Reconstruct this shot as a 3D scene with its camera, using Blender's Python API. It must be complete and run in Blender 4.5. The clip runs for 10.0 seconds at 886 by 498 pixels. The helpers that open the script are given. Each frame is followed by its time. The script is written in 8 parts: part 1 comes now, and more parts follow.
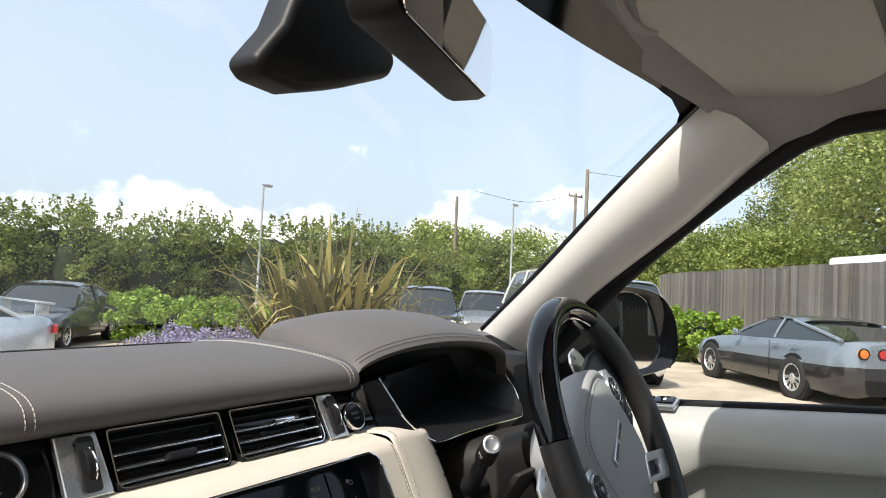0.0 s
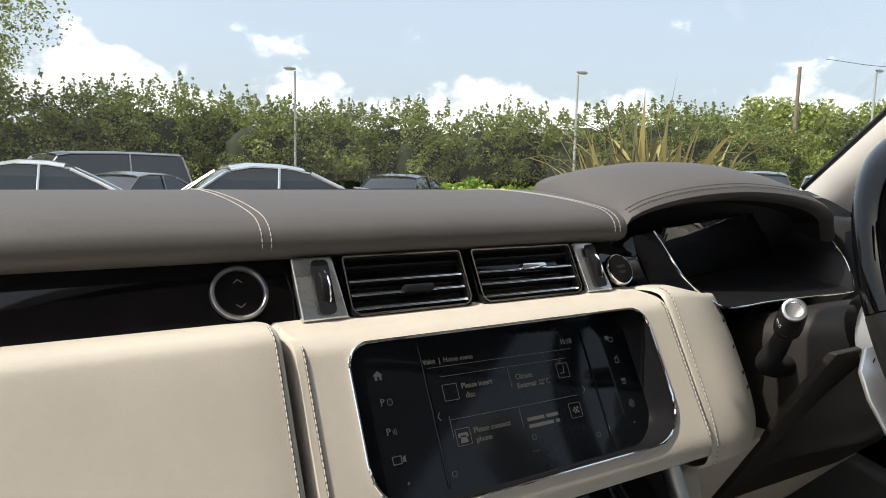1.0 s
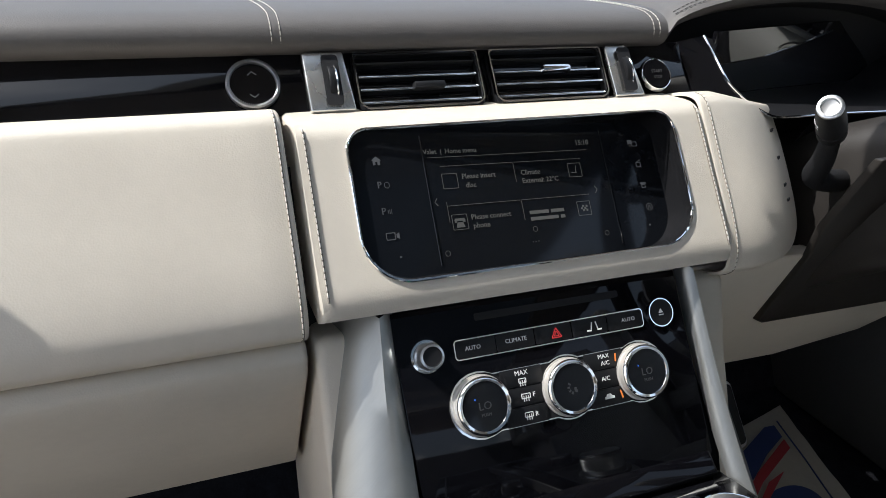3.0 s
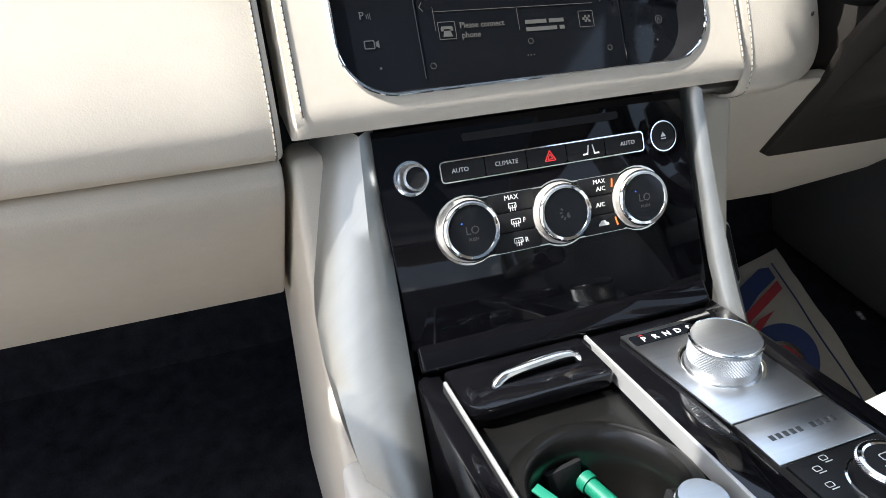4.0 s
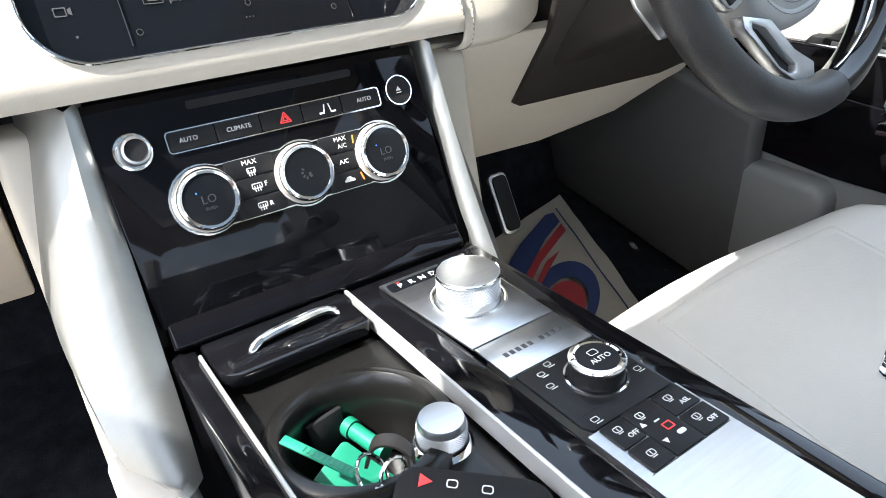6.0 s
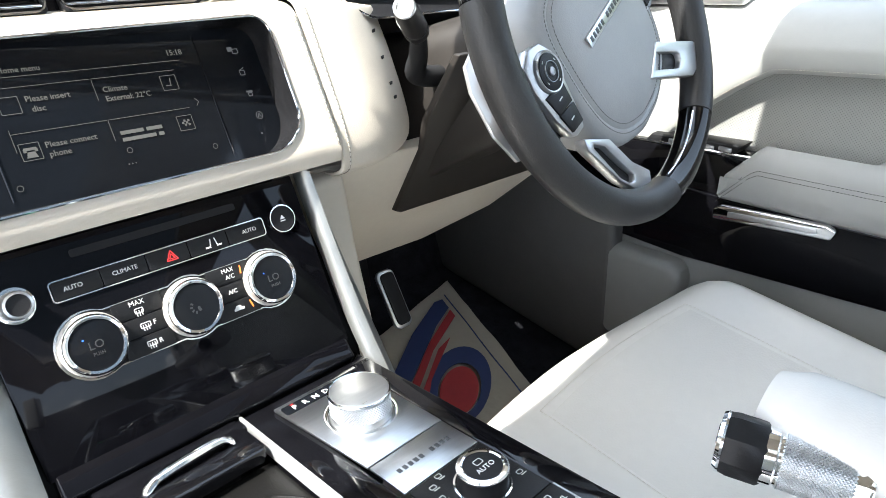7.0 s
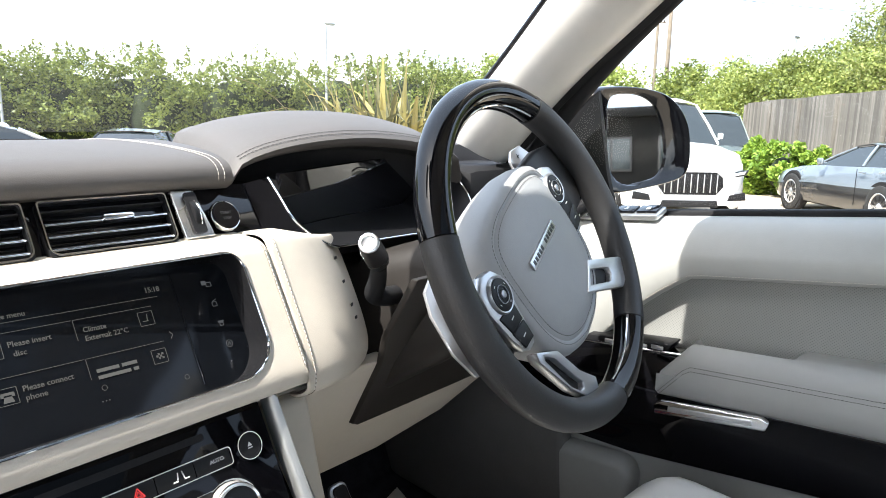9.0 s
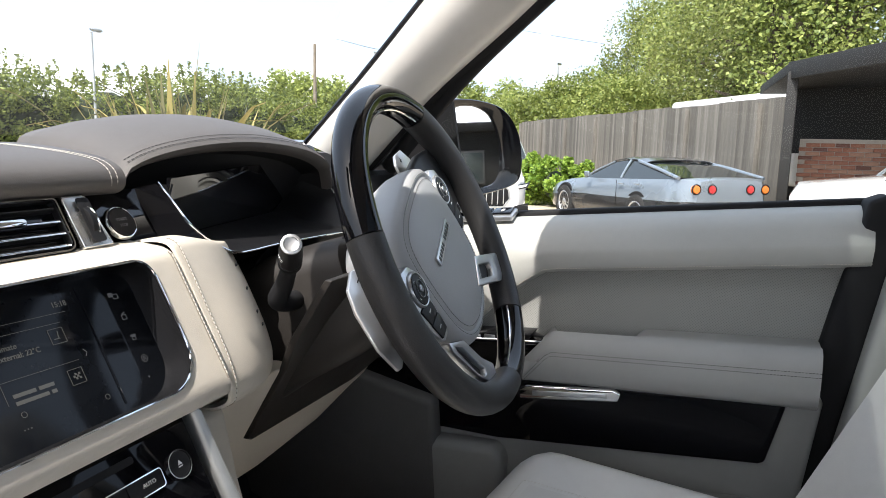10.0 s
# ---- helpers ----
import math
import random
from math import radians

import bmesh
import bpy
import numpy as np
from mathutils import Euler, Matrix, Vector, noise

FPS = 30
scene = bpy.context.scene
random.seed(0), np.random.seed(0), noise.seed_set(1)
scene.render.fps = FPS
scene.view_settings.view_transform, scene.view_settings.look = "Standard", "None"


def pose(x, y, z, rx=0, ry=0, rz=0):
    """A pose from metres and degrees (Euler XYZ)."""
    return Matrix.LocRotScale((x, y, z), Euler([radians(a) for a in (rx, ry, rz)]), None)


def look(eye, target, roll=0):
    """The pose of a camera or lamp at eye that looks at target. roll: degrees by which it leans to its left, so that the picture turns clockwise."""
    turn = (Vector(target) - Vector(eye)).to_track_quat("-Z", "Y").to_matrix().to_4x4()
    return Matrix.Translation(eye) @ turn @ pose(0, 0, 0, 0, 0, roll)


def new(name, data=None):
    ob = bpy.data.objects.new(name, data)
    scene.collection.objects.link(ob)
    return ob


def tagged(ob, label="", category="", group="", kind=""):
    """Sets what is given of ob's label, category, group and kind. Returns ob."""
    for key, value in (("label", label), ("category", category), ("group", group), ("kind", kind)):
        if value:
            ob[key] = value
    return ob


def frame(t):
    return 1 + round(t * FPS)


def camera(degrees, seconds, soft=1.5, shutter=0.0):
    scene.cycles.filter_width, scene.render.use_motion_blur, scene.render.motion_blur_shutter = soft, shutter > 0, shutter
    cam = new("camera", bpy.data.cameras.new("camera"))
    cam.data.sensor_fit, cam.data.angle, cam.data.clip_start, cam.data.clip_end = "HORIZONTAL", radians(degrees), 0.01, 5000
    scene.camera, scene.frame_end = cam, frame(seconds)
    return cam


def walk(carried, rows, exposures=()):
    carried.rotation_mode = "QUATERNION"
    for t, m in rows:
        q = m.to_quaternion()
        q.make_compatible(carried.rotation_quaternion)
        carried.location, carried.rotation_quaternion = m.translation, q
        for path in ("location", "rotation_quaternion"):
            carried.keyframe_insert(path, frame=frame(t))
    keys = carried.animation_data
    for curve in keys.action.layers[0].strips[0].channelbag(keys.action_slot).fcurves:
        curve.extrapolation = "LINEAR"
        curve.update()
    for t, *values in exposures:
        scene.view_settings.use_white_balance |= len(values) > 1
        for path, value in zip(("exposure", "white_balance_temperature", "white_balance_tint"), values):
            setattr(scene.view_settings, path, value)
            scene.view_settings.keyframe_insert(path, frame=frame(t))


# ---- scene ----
cam = camera(66.3, 10.0, soft=0.7)
PATH = [
    (0, (-0.414, 0.242, 1.461), (1.267, 1.321, 1.566), 2.8),
    (0.5, (-0.375, 0.27, 1.436), (0.998, 1.72, 1.334), 2.2),
    (1, (-0.31, 0.263, 1.411), (0.723, 1.957, 1.161), 1.3),
    (1.5, (-0.285, 0.227, 1.405), (0.452, 2.059, 1.085), 0.6),
    (2, (-0.26, 0.201, 1.399), (0.446, 2.026, 0.987), 0.5),
    (2.2, (-0.256, 0.199, 1.394), (0.441, 2.016, 0.933), 0.3),
    (3.3, (-0.232, 0.195, 1.351), (0.408, 1.914, 0.553), -0.4),
    (3.5, (-0.226, 0.202, 1.339), (0.39, 1.866, 0.417), -0.4),
    (4, (-0.226, 0.209, 1.332), (0.371, 1.817, 0.303), -0.4),
    (4.5, (-0.211, 0.202, 1.321), (0.41, 1.758, 0.228), -0.3),
    (5, (-0.194, 0.19, 1.311), (0.539, 1.687, 0.207), -0.0),
    (5.5, (-0.183, 0.179, 1.31), (0.665, 1.621, 0.214), 0.3),
    (5.7, (-0.179, 0.173, 1.312), (0.72, 1.589, 0.222), 0.4),
    (6.8, (-0.172, 0.152, 1.363), (1.06, 1.388, 0.388), 1.5),
    (7, (-0.178, 0.15, 1.371), (1.107, 1.397, 0.481), 1.4),
    (7.5, (-0.187, 0.143, 1.388), (1.206, 1.4, 0.694), 1.5),
    (8, (-0.192, 0.137, 1.395), (1.288, 1.367, 0.848), 1.3),
    (8.5, (-0.2, 0.137, 1.4), (1.32, 1.36, 0.959), 1.2),
    (9, (-0.215, 0.153, 1.408), (1.324, 1.377, 1.04), 1.1),
    (9.5, (-0.25, 0.187, 1.407), (1.403, 1.264, 1.077), 1.1),
    (10, (-0.292, 0.236, 1.392), (1.552, 0.947, 1.084), 1.3),
]
walk(cam, [(t, look(eye, target, roll)) for t, eye, target, roll in PATH],
     [(0.0, 0.70, 6500, 10), (0.5, 0.44, 6550, 10), (1.0, 0.52, 6650, 10), (2.0, 0.68, 6450, 10), (3.3, 1.08, 6000, 10), (4.0, 1.72, 6150, 10), (5.0, 2.3, 6300, 11), (6.0, 2.5, 6200, 9), (7.5, 2.4, 6200, 8), (9.0, 1.85, 6250, 10), (9.5, 1.50, 6300, 11), (10.0, 1.22, 6350, 12)])

# world: clear summer afternoon sky, sun high over the passenger side
SUN_AZ, SUN_EL = radians(-81), radians(55)      # azimuth from the car's heading, to the right positive
world = bpy.data.worlds.new("sky")
scene.world = world
world.use_nodes = True
wn = world.node_tree
sky = wn.nodes.new("ShaderNodeTexSky")
sky.sky_type = "NISHITA"
sky.sun_disc = False
sky.sun_elevation, sky.sun_rotation = SUN_EL, SUN_AZ
sky.air_density, sky.dust_density, sky.ozone_density = 0.9, 4.5, 1.0
wn.nodes["Background"].inputs["Strength"].default_value = 0.15
# thin high haze over the whole sky and heaped clouds low round the horizon
ray = wn.nodes.new("ShaderNodeTexCoord")
split = wn.nodes.new("ShaderNodeSeparateXYZ")
wn.links.new(ray.outputs["Generated"], split.inputs[0])
veil = wn.nodes.new("ShaderNodeMix")
veil.data_type = "RGBA"
veil.inputs["Factor"].default_value = 0.46
veil.inputs["B"].default_value = (4.9, 5.5, 6.3, 1)
wn.links.new(sky.outputs["Color"], veil.inputs["A"])
stretch_up = wn.nodes.new("ShaderNodeMapping")
stretch_up.inputs["Scale"].default_value = (1, 1, 1.5)
wn.links.new(ray.outputs["Generated"], stretch_up.inputs["Vector"])
heap = wn.nodes.new("ShaderNodeTexNoise")
heap.inputs["Scale"].default_value, heap.inputs["Detail"].default_value, heap.inputs["Roughness"].default_value = 9.0, 7.0, 0.58
wn.links.new(stretch_up.outputs[0], heap.inputs["Vector"])


def sky_math(op, a, b=None, c=None):
    n = wn.nodes.new("ShaderNodeMath")
    n.operation = op
    for k, v in enumerate((a, b, c)):
        if isinstance(v, (int, float)):
            n.inputs[k].default_value = v
        elif v is not None:
            wn.links.new(v, n.inputs[k])
    return n.outputs[0]


up_z = sky_math("ABSOLUTE", split.outputs["Z"])
level = sky_math("MULTIPLY_ADD", up_z, -2.1, 0.16)            # cover thins out with height
cover = wn.nodes.new("ShaderNodeMapRange")
cover.interpolation_type = "SMOOTHSTEP"
cover.inputs["From Min"].default_value, cover.inputs["From Max"].default_value = 0.40, 0.56
wn.links.new(sky_math("ADD", heap.outputs["Fac"], level), cover.inputs["Value"])
tone = wn.nodes.new("ShaderNodeMapRange")
tone.inputs["From Min"].default_value, tone.inputs["From Max"].default_value = 0.40, 0.62
tone.inputs["To Min"].default_value, tone.inputs["To Max"].default_value = 7.8, 9.6
wn.links.new(heap.outputs["Fac"], tone.inputs["Value"])
clouds = wn.nodes.new("ShaderNodeMix")
clouds.data_type = "RGBA"
wn.links.new(sky_math("MULTIPLY", cover.outputs["Result"], 0.8), clouds.inputs["Factor"])
wn.links.new(veil.outputs["Result"], clouds.inputs["A"])
white = wn.nodes.new("ShaderNodeCombineXYZ")
for k in range(3):
    wn.links.new(tone.outputs["Result"], white.inputs[k])
wn.links.new(white.outputs[0], clouds.inputs["B"])
wn.links.new(clouds.outputs["Result"], wn.nodes["Background"].inputs["Color"])
sun = new("sun", bpy.data.lights.new("sun", "SUN"))
sun.data.energy, sun.data.angle, sun.data.color = 3.5, radians(0.55), (1.0, 0.95, 0.87)
to_sun = Vector((math.sin(SUN_AZ) * math.cos(SUN_EL), math.cos(SUN_AZ) * math.cos(SUN_EL), math.sin(SUN_EL)))
sun.matrix_world = look(to_sun * 50, (0, 0, 0))


# ---- materials ----
def material(name, color, rough=0.5, metal=0.0, vary=0.08, scale=30.0, bump=0.0, bump_scale=400.0, coat=0.0,
             second=None, stretch=(1, 1, 1), rough_vary=0.08, cells=False, spec=0.5, sheen=0.0):
    m = bpy.data.materials.new(name)
    m.use_nodes = True
    nt = m.node_tree
    p = nt.nodes["Principled BSDF"]
    p.inputs["Roughness"].default_value, p.inputs["Metallic"].default_value = rough, metal
    p.inputs["Coat Weight"].default_value, p.inputs["Coat Roughness"].default_value = coat, 0.03
    p.inputs["Specular IOR Level"].default_value = spec
    p.inputs["Sheen Weight"].default_value = sheen
    tc = nt.nodes.new("ShaderNodeTexCoord")
    mp = nt.nodes.new("ShaderNodeMapping")
    mp.inputs["Scale"].default_value = stretch
    nt.links.new(tc.outputs["Object"], mp.inputs["Vector"])
    big = nt.nodes.new("ShaderNodeTexNoise")
    big.inputs["Scale"].default_value, big.inputs["Detail"].default_value = scale, 6
    fine = nt.nodes.new("ShaderNodeTexNoise")
    fine.inputs["Scale"].default_value, fine.inputs["Detail"].default_value = scale * 9, 4
    for n in (big, fine):
        nt.links.new(mp.outputs["Vector"], n.inputs["Vector"])
    both = nt.nodes.new("ShaderNodeMath")
    both.operation = "MULTIPLY_ADD"
    both.inputs[1].default_value = 0.4
    nt.links.new(fine.outputs["Fac"], both.inputs[0])
    nt.links.new(big.outputs["Fac"], both.inputs[2])
    ramp = nt.nodes.new("ShaderNodeMapRange")
    ramp.inputs["From Min"].default_value, ramp.inputs["From Max"].default_value = 0.45, 0.95
    nt.links.new(both.outputs[0], ramp.inputs["Value"])
    mix = nt.nodes.new("ShaderNodeMix")
    mix.data_type = "RGBA"
    lo = [c * (1 - vary) for c in color]
    hi = second if second else [min(1, c * (1 + vary)) for c in color]
    mix.inputs["A"].default_value, mix.inputs["B"].default_value = (*lo, 1), (*hi, 1)
    nt.links.new(ramp.outputs["Result"], mix.inputs["Factor"])
    nt.links.new(mix.outputs["Result"], p.inputs["Base Color"])
    rr = nt.nodes.new("ShaderNodeMapRange")
    rr.inputs["To Min"].default_value, rr.inputs["To Max"].default_value = max(0.02, rough - rough_vary * rough * 2), min(1, rough + rough_vary * rough * 2)
    nt.links.new(big.outputs["Fac"], rr.inputs["Value"])
    nt.links.new(rr.outputs["Result"], p.inputs["Roughness"])
    if bump:
        b = nt.nodes.new("ShaderNodeBump")
        b.inputs["Strength"].default_value, b.inputs["Distance"].default_value = bump, 0.4 / bump_scale
        if cells:
            g = nt.nodes.new("ShaderNodeTexVoronoi")
            g.inputs["Scale"].default_value = bump_scale
            out = g.outputs["Distance"]
        else:
            g = nt.nodes.new("ShaderNodeTexNoise")
            g.inputs["Scale"].default_value, g.inputs["Detail"].default_value = bump_scale, 3
            out = g.outputs["Fac"]
        nt.links.new(mp.outputs["Vector"], g.inputs["Vector"])
        nt.links.new(out, b.inputs["Height"])
        nt.links.new(b.outputs["Normal"], p.inputs["Normal"])
    return m


def glass_material(name, tint, gloss=0.05, dust=0.0):
    m = bpy.data.materials.new(name)
    m.use_nodes = True
    nt = m.node_tree
    nt.nodes.remove(nt.nodes["Principled BSDF"])
    out = nt.nodes["Material Output"]
    clear, shine, mix, fr = (nt.nodes.new("ShaderNode" + n) for n in ("BsdfTransparent", "BsdfGlossy", "MixShader", "LayerWeight"))
    clear.inputs["Color"].default_value = (*tint, 1)
    shine.inputs["Roughness"].default_value = 0.01
    power = nt.nodes.new("ShaderNodeMath")
    power.operation = "POWER"
    power.inputs[1].default_value = 5.0
    level = nt.nodes.new("ShaderNodeMapRange")
    level.inputs["To Min"].default_value, level.inputs["To Max"].default_value = gloss, 0.9
    nt.links.new(fr.outputs["Facing"], power.inputs[0])
    nt.links.new(power.outputs[0], level.inputs["Value"])
    nt.links.new(level.outputs["Result"], mix.inputs["Fac"])
    nt.links.new(clear.outputs[0], mix.inputs[1])
    nt.links.new(shine.outputs[0], mix.inputs[2])
    last = mix
    if dust:        # a thin uneven film of dust that catches the sun
        film, dusty = nt.nodes.new("ShaderNodeBsdfTranslucent"), nt.nodes.new("ShaderNodeMixShader")
        film.inputs["Color"].default_value = (0.9, 0.9, 0.88, 1)
        tc, smear, amount = (nt.nodes.new("ShaderNode" + n) for n in ("TexCoord", "TexNoise", "MapRange"))
        smear.inputs["Scale"].default_value, smear.inputs["Detail"].default_value = 2.2, 5.0
        smear.inputs["Distortion"].default_value = 1.6
        nt.links.new(tc.outputs["Object"], smear.inputs["Vector"])
        amount.inputs["From Min"].default_value, amount.inputs["From Max"].default_value = 0.35, 0.7
        amount.inputs["To Min"].default_value, amount.inputs["To Max"].default_value = dust * 0.35, dust * 2.2
        nt.links.new(smear.outputs["Fac"], amount.inputs["Value"])
        nt.links.new(amount.outputs["Result"], dusty.inputs["Fac"])
        nt.links.new(mix.outputs[0], dusty.inputs[1])
        nt.links.new(film.outputs[0], dusty.inputs[2])
        last = dusty
    nt.links.new(last.outputs[0], out.inputs["Surface"])
    return m


def glow_material(name, color, strength, base=0.3):
    m = bpy.data.materials.new(name)
    m.use_nodes = True
    p = m.node_tree.nodes["Principled BSDF"]
    p.inputs["Base Color"].default_value = (*[c * base for c in color], 1)
    p.inputs["Emission Color"].default_value, p.inputs["Emission Strength"].default_value = (*color, 1), strength
    return m


CREAM = material("cream_leather", (0.55, 0.50, 0.42), 0.50, vary=0.05, scale=14, bump=0.16, bump_scale=800, cells=True)
IVORY = material("ivory_leather", (0.60, 0.585, 0.55), 0.45, vary=0.04, scale=10, bump=0.12, bump_scale=800, cells=True)
DOORSKIN = material("pale_door_leather", (0.42, 0.42, 0.39), 0.5, vary=0.04, scale=10, bump=0.15, bump_scale=800, cells=True)
# DOORSKIN's leather again, darkened to carry the shade on the armrest
DOORSHADED = material("shaded_door_leather", (0.37, 0.37, 0.35), 0.5, vary=0.04, scale=10, bump=0.15, bump_scale=800, cells=True)
# pale trim with the lower door's shade mixed into its base colour
DOORLOW = material("shaded_lower_trim", (0.194, 0.194, 0.184), 0.6, vary=0.05, scale=10, bump=0.2, bump_scale=700)
BROWN = material("dark_taupe_leather", (0.092, 0.085, 0.080), 0.56, vary=0.07, scale=16, bump=0.25, bump_scale=800, cells=True, spec=0.32)
THREAD = material("pale_thread", (0.55, 0.52, 0.46), 0.7, vary=0.1)
GREYTHREAD = material("grey_thread", (0.15, 0.148, 0.145), 0.7)
COLUMN = material("brown_grey_column_plastic", (0.023, 0.020, 0.0175), 0.5, vary=0.12, scale=30, bump=0.25, bump_scale=900, spec=0.3)
DARKTHREAD = material("dark_thread", (0.03, 0.028, 0.026), 0.7)
PIANO = material("piano_black", (0.004, 0.004, 0.005), 0.05, vary=0.2, scale=60, coat=0.0, spec=0.4, rough_vary=0.25)
BLACKPL = material("black_plastic", (0.010, 0.010, 0.011), 0.45, vary=0.15, scale=40, bump=0.25, bump_scale=900, spec=0.25)
INSTGLASS = material("instrument_glass", (0.004, 0.004, 0.005), 0.03, vary=0.2, scale=60, spec=0.6)
PANEL = material("deep_gloss_black", (0.003, 0.003, 0.004), 0.04, vary=0.2, scale=60, spec=0.18, rough_vary=0.3)
EDGING = material("bright_edging", (0.62, 0.62, 0.61), 0.36, metal=0.6, vary=0.02, scale=30)
ENGRAVED = material("engraved_grey", (0.10, 0.102, 0.105), 0.45, metal=0.5, vary=0.05)
BIN = material("moulded_bin_plastic", (0.007, 0.0068, 0.0065), 0.24, vary=0.15, scale=40, bump=0.12, bump_scale=900, spec=0.35)
BRIGHTSATIN = material("bright_satin_metal", (0.74, 0.74, 0.72), 0.27, metal=0.95, vary=0.04)
DARKKNURL = material("dark_knurled_metal", (0.34, 0.34, 0.35), 0.3, metal=0.9, vary=0.15, scale=300)
SOFTBLACK = material("soft_black_rubber", (0.014, 0.014, 0.015), 0.7, vary=0.12, scale=30, bump=0.2, bump_scale=700, spec=0.2)
BLACKLEATHER = material("black_leather", (0.027, 0.0265, 0.0265), 0.46, vary=0.12, scale=20, bump=0.25, bump_scale=700, cells=True, spec=0.42)
SATIN = material("satin_champagne_metal", (0.27, 0.272, 0.26), 0.36, metal=0.70, vary=0.05, scale=20, bump=0.06, bump_scale=300, stretch=(1, 8, 1))
ALU = material("brushed_aluminium", (0.66, 0.67, 0.68), 0.30, metal=1.0, vary=0.06, scale=30, bump=0.05, bump_scale=500, stretch=(1, 12, 1))
CHROME = material("chrome", (0.86, 0.87, 0.88), 0.07, metal=1.0, vary=0.03)
TOUCH = material("black_glass", (0.006, 0.007, 0.009), 0.08, vary=0.15, scale=25, coat=0.0, spec=0.2)
CARPET = material("charcoal_carpet", (0.012, 0.012, 0.0145), 1.0, vary=0.6, scale=45, bump=0.9, bump_scale=500, spec=0.1)
HEADLINE = material("grey_headlining", (0.33, 0.32, 0.30), 0.9, vary=0.05, scale=60, bump=0.3, bump_scale=900)
VISORCLOTH = material("beige_visor_cloth", (0.46, 0.44, 0.40), 0.85, vary=0.05, scale=60, bump=0.3, bump_scale=800)
PAPER = material("cream_paper", (0.38, 0.34, 0.27), 0.8, vary=0.06, scale=12, bump=0.3, bump_scale=25)
NAVY = material("navy_print", (0.025, 0.04, 0.12), 0.7, vary=0.1)
REDINK = material("red_print", (0.35, 0.03, 0.035), 0.7, vary=0.1)
GLYPH = glow_material("white_legend", (0.8, 0.82, 0.85), 0.025, 0.05)
PAINTGLYPH = material("white_paint_legend", (0.72, 0.72, 0.70), 0.5, vary=0.03)
REDGLYPH = glow_material("red_legend", (0.8, 0.05, 0.05), 0.25)
AMBER = glow_material("amber_marker", (0.9, 0.25, 0.04), 0.35)
SCREENTEXT = glow_material("screen_text", (0.8, 0.78, 0.7), 0.038, 0.04)
GLASS = glass_material("window_glass", (0.93, 0.96, 0.95), 0.02)
SCREENGLASS = glass_material("windscreen_glass", (0.92, 0.95, 0.94), 0.05, 0.006)
MIRROR = material("mirror_silver", (0.85, 0.87, 0.88), 0.02, metal=1.0, vary=0.01)


# ---- mesh helpers ----
def smooth_by_angle(bm, degrees=38):
    for f in bm.faces:
        f.smooth = True
    limit = radians(degrees)
    for e in bm.edges:
        if len(e.link_faces) == 2 and e.calc_face_angle(0) > limit:
            e.smooth = False


def thing(name, label, category, group="", kind="", at=(0, 0, 0)):
    ob = new(name)
    ob.location = at
    ob.empty_display_size = 0.05
    return tagged(ob, label, category, group, kind)


def part(name, bm, mat, parent=None, label="", angle=38):
    bmesh.ops.recalc_face_normals(bm, faces=bm.faces)
    smooth_by_angle(bm, angle)
    me = bpy.data.meshes.new(name)
    bm.to_mesh(me)
    bm.free()
    for mm in (mat if isinstance(mat, (list, tuple)) else [mat]):
        me.materials.append(mm)
    ob = new(name, me)
    if parent:
        ob.parent = parent
        up, off = parent, Vector()
        while up:
            off += up.location
            up = up.parent
        me.transform(Matrix.Translation(-off))
    if label:
        tagged(ob, label)
    return ob


def bevel(bm, width, segments=3, degrees=30):
    es = [e for e in bm.edges if len(e.link_faces) == 2 and e.calc_face_angle(0) > radians(degrees)]
    if es:
        bmesh.ops.bevel(bm, geom=es, offset=width, segments=segments, profile=0.5, affect="EDGES", clamp_overlap=True)


def box(bm, size, m, bev=0.0, seg=2):
    t = bmesh.new()
    bmesh.ops.create_cube(t, size=1.0, matrix=Matrix.Diagonal((*size, 1)))
    if bev:
        bevel(t, bev, seg)
    join(bm, t, m)


def join(bm, other, m=None):
    if m is not None:
        bmesh.ops.transform(other, matrix=m, verts=other.verts)
    tmp = bpy.data.meshes.new("tmp")
    other.to_mesh(tmp)
    other.free()
    bm.from_mesh(tmp)
    bpy.data.meshes.remove(tmp)


def cyl(bm, r1, r2, h, m, n=40, bev=0.0):
    t = bmesh.new()
    bmesh.ops.create_cone(t, cap_ends=True, segments=n, radius1=r1, radius2=r2, depth=h)
    if bev:
        bevel(t, bev, 2, 50)
    join(bm, t, m)


def lathe(bm, prof, m, n=48):
    """Turns a profile of (radius, height) about z."""
    t = bmesh.new()
    rings = []
    for r, z in prof:
        if r < 1e-6:
            rings.append([t.verts.new((0, 0, z))])
        else:
            rings.append([t.verts.new((r * math.cos(2 * math.pi * k / n), r * math.sin(2 * math.pi * k / n), z)) for k in range(n)])
    for a, b in zip(rings, rings[1:]):
        for k in range(n):
            q = [a[k % len(a)], a[(k + 1) % len(a)], b[(k + 1) % len(b)], b[k % len(b)]]
            q = list(dict.fromkeys(q))
            if len(q) > 2:
                t.faces.new(q)
    join(bm, t, m)


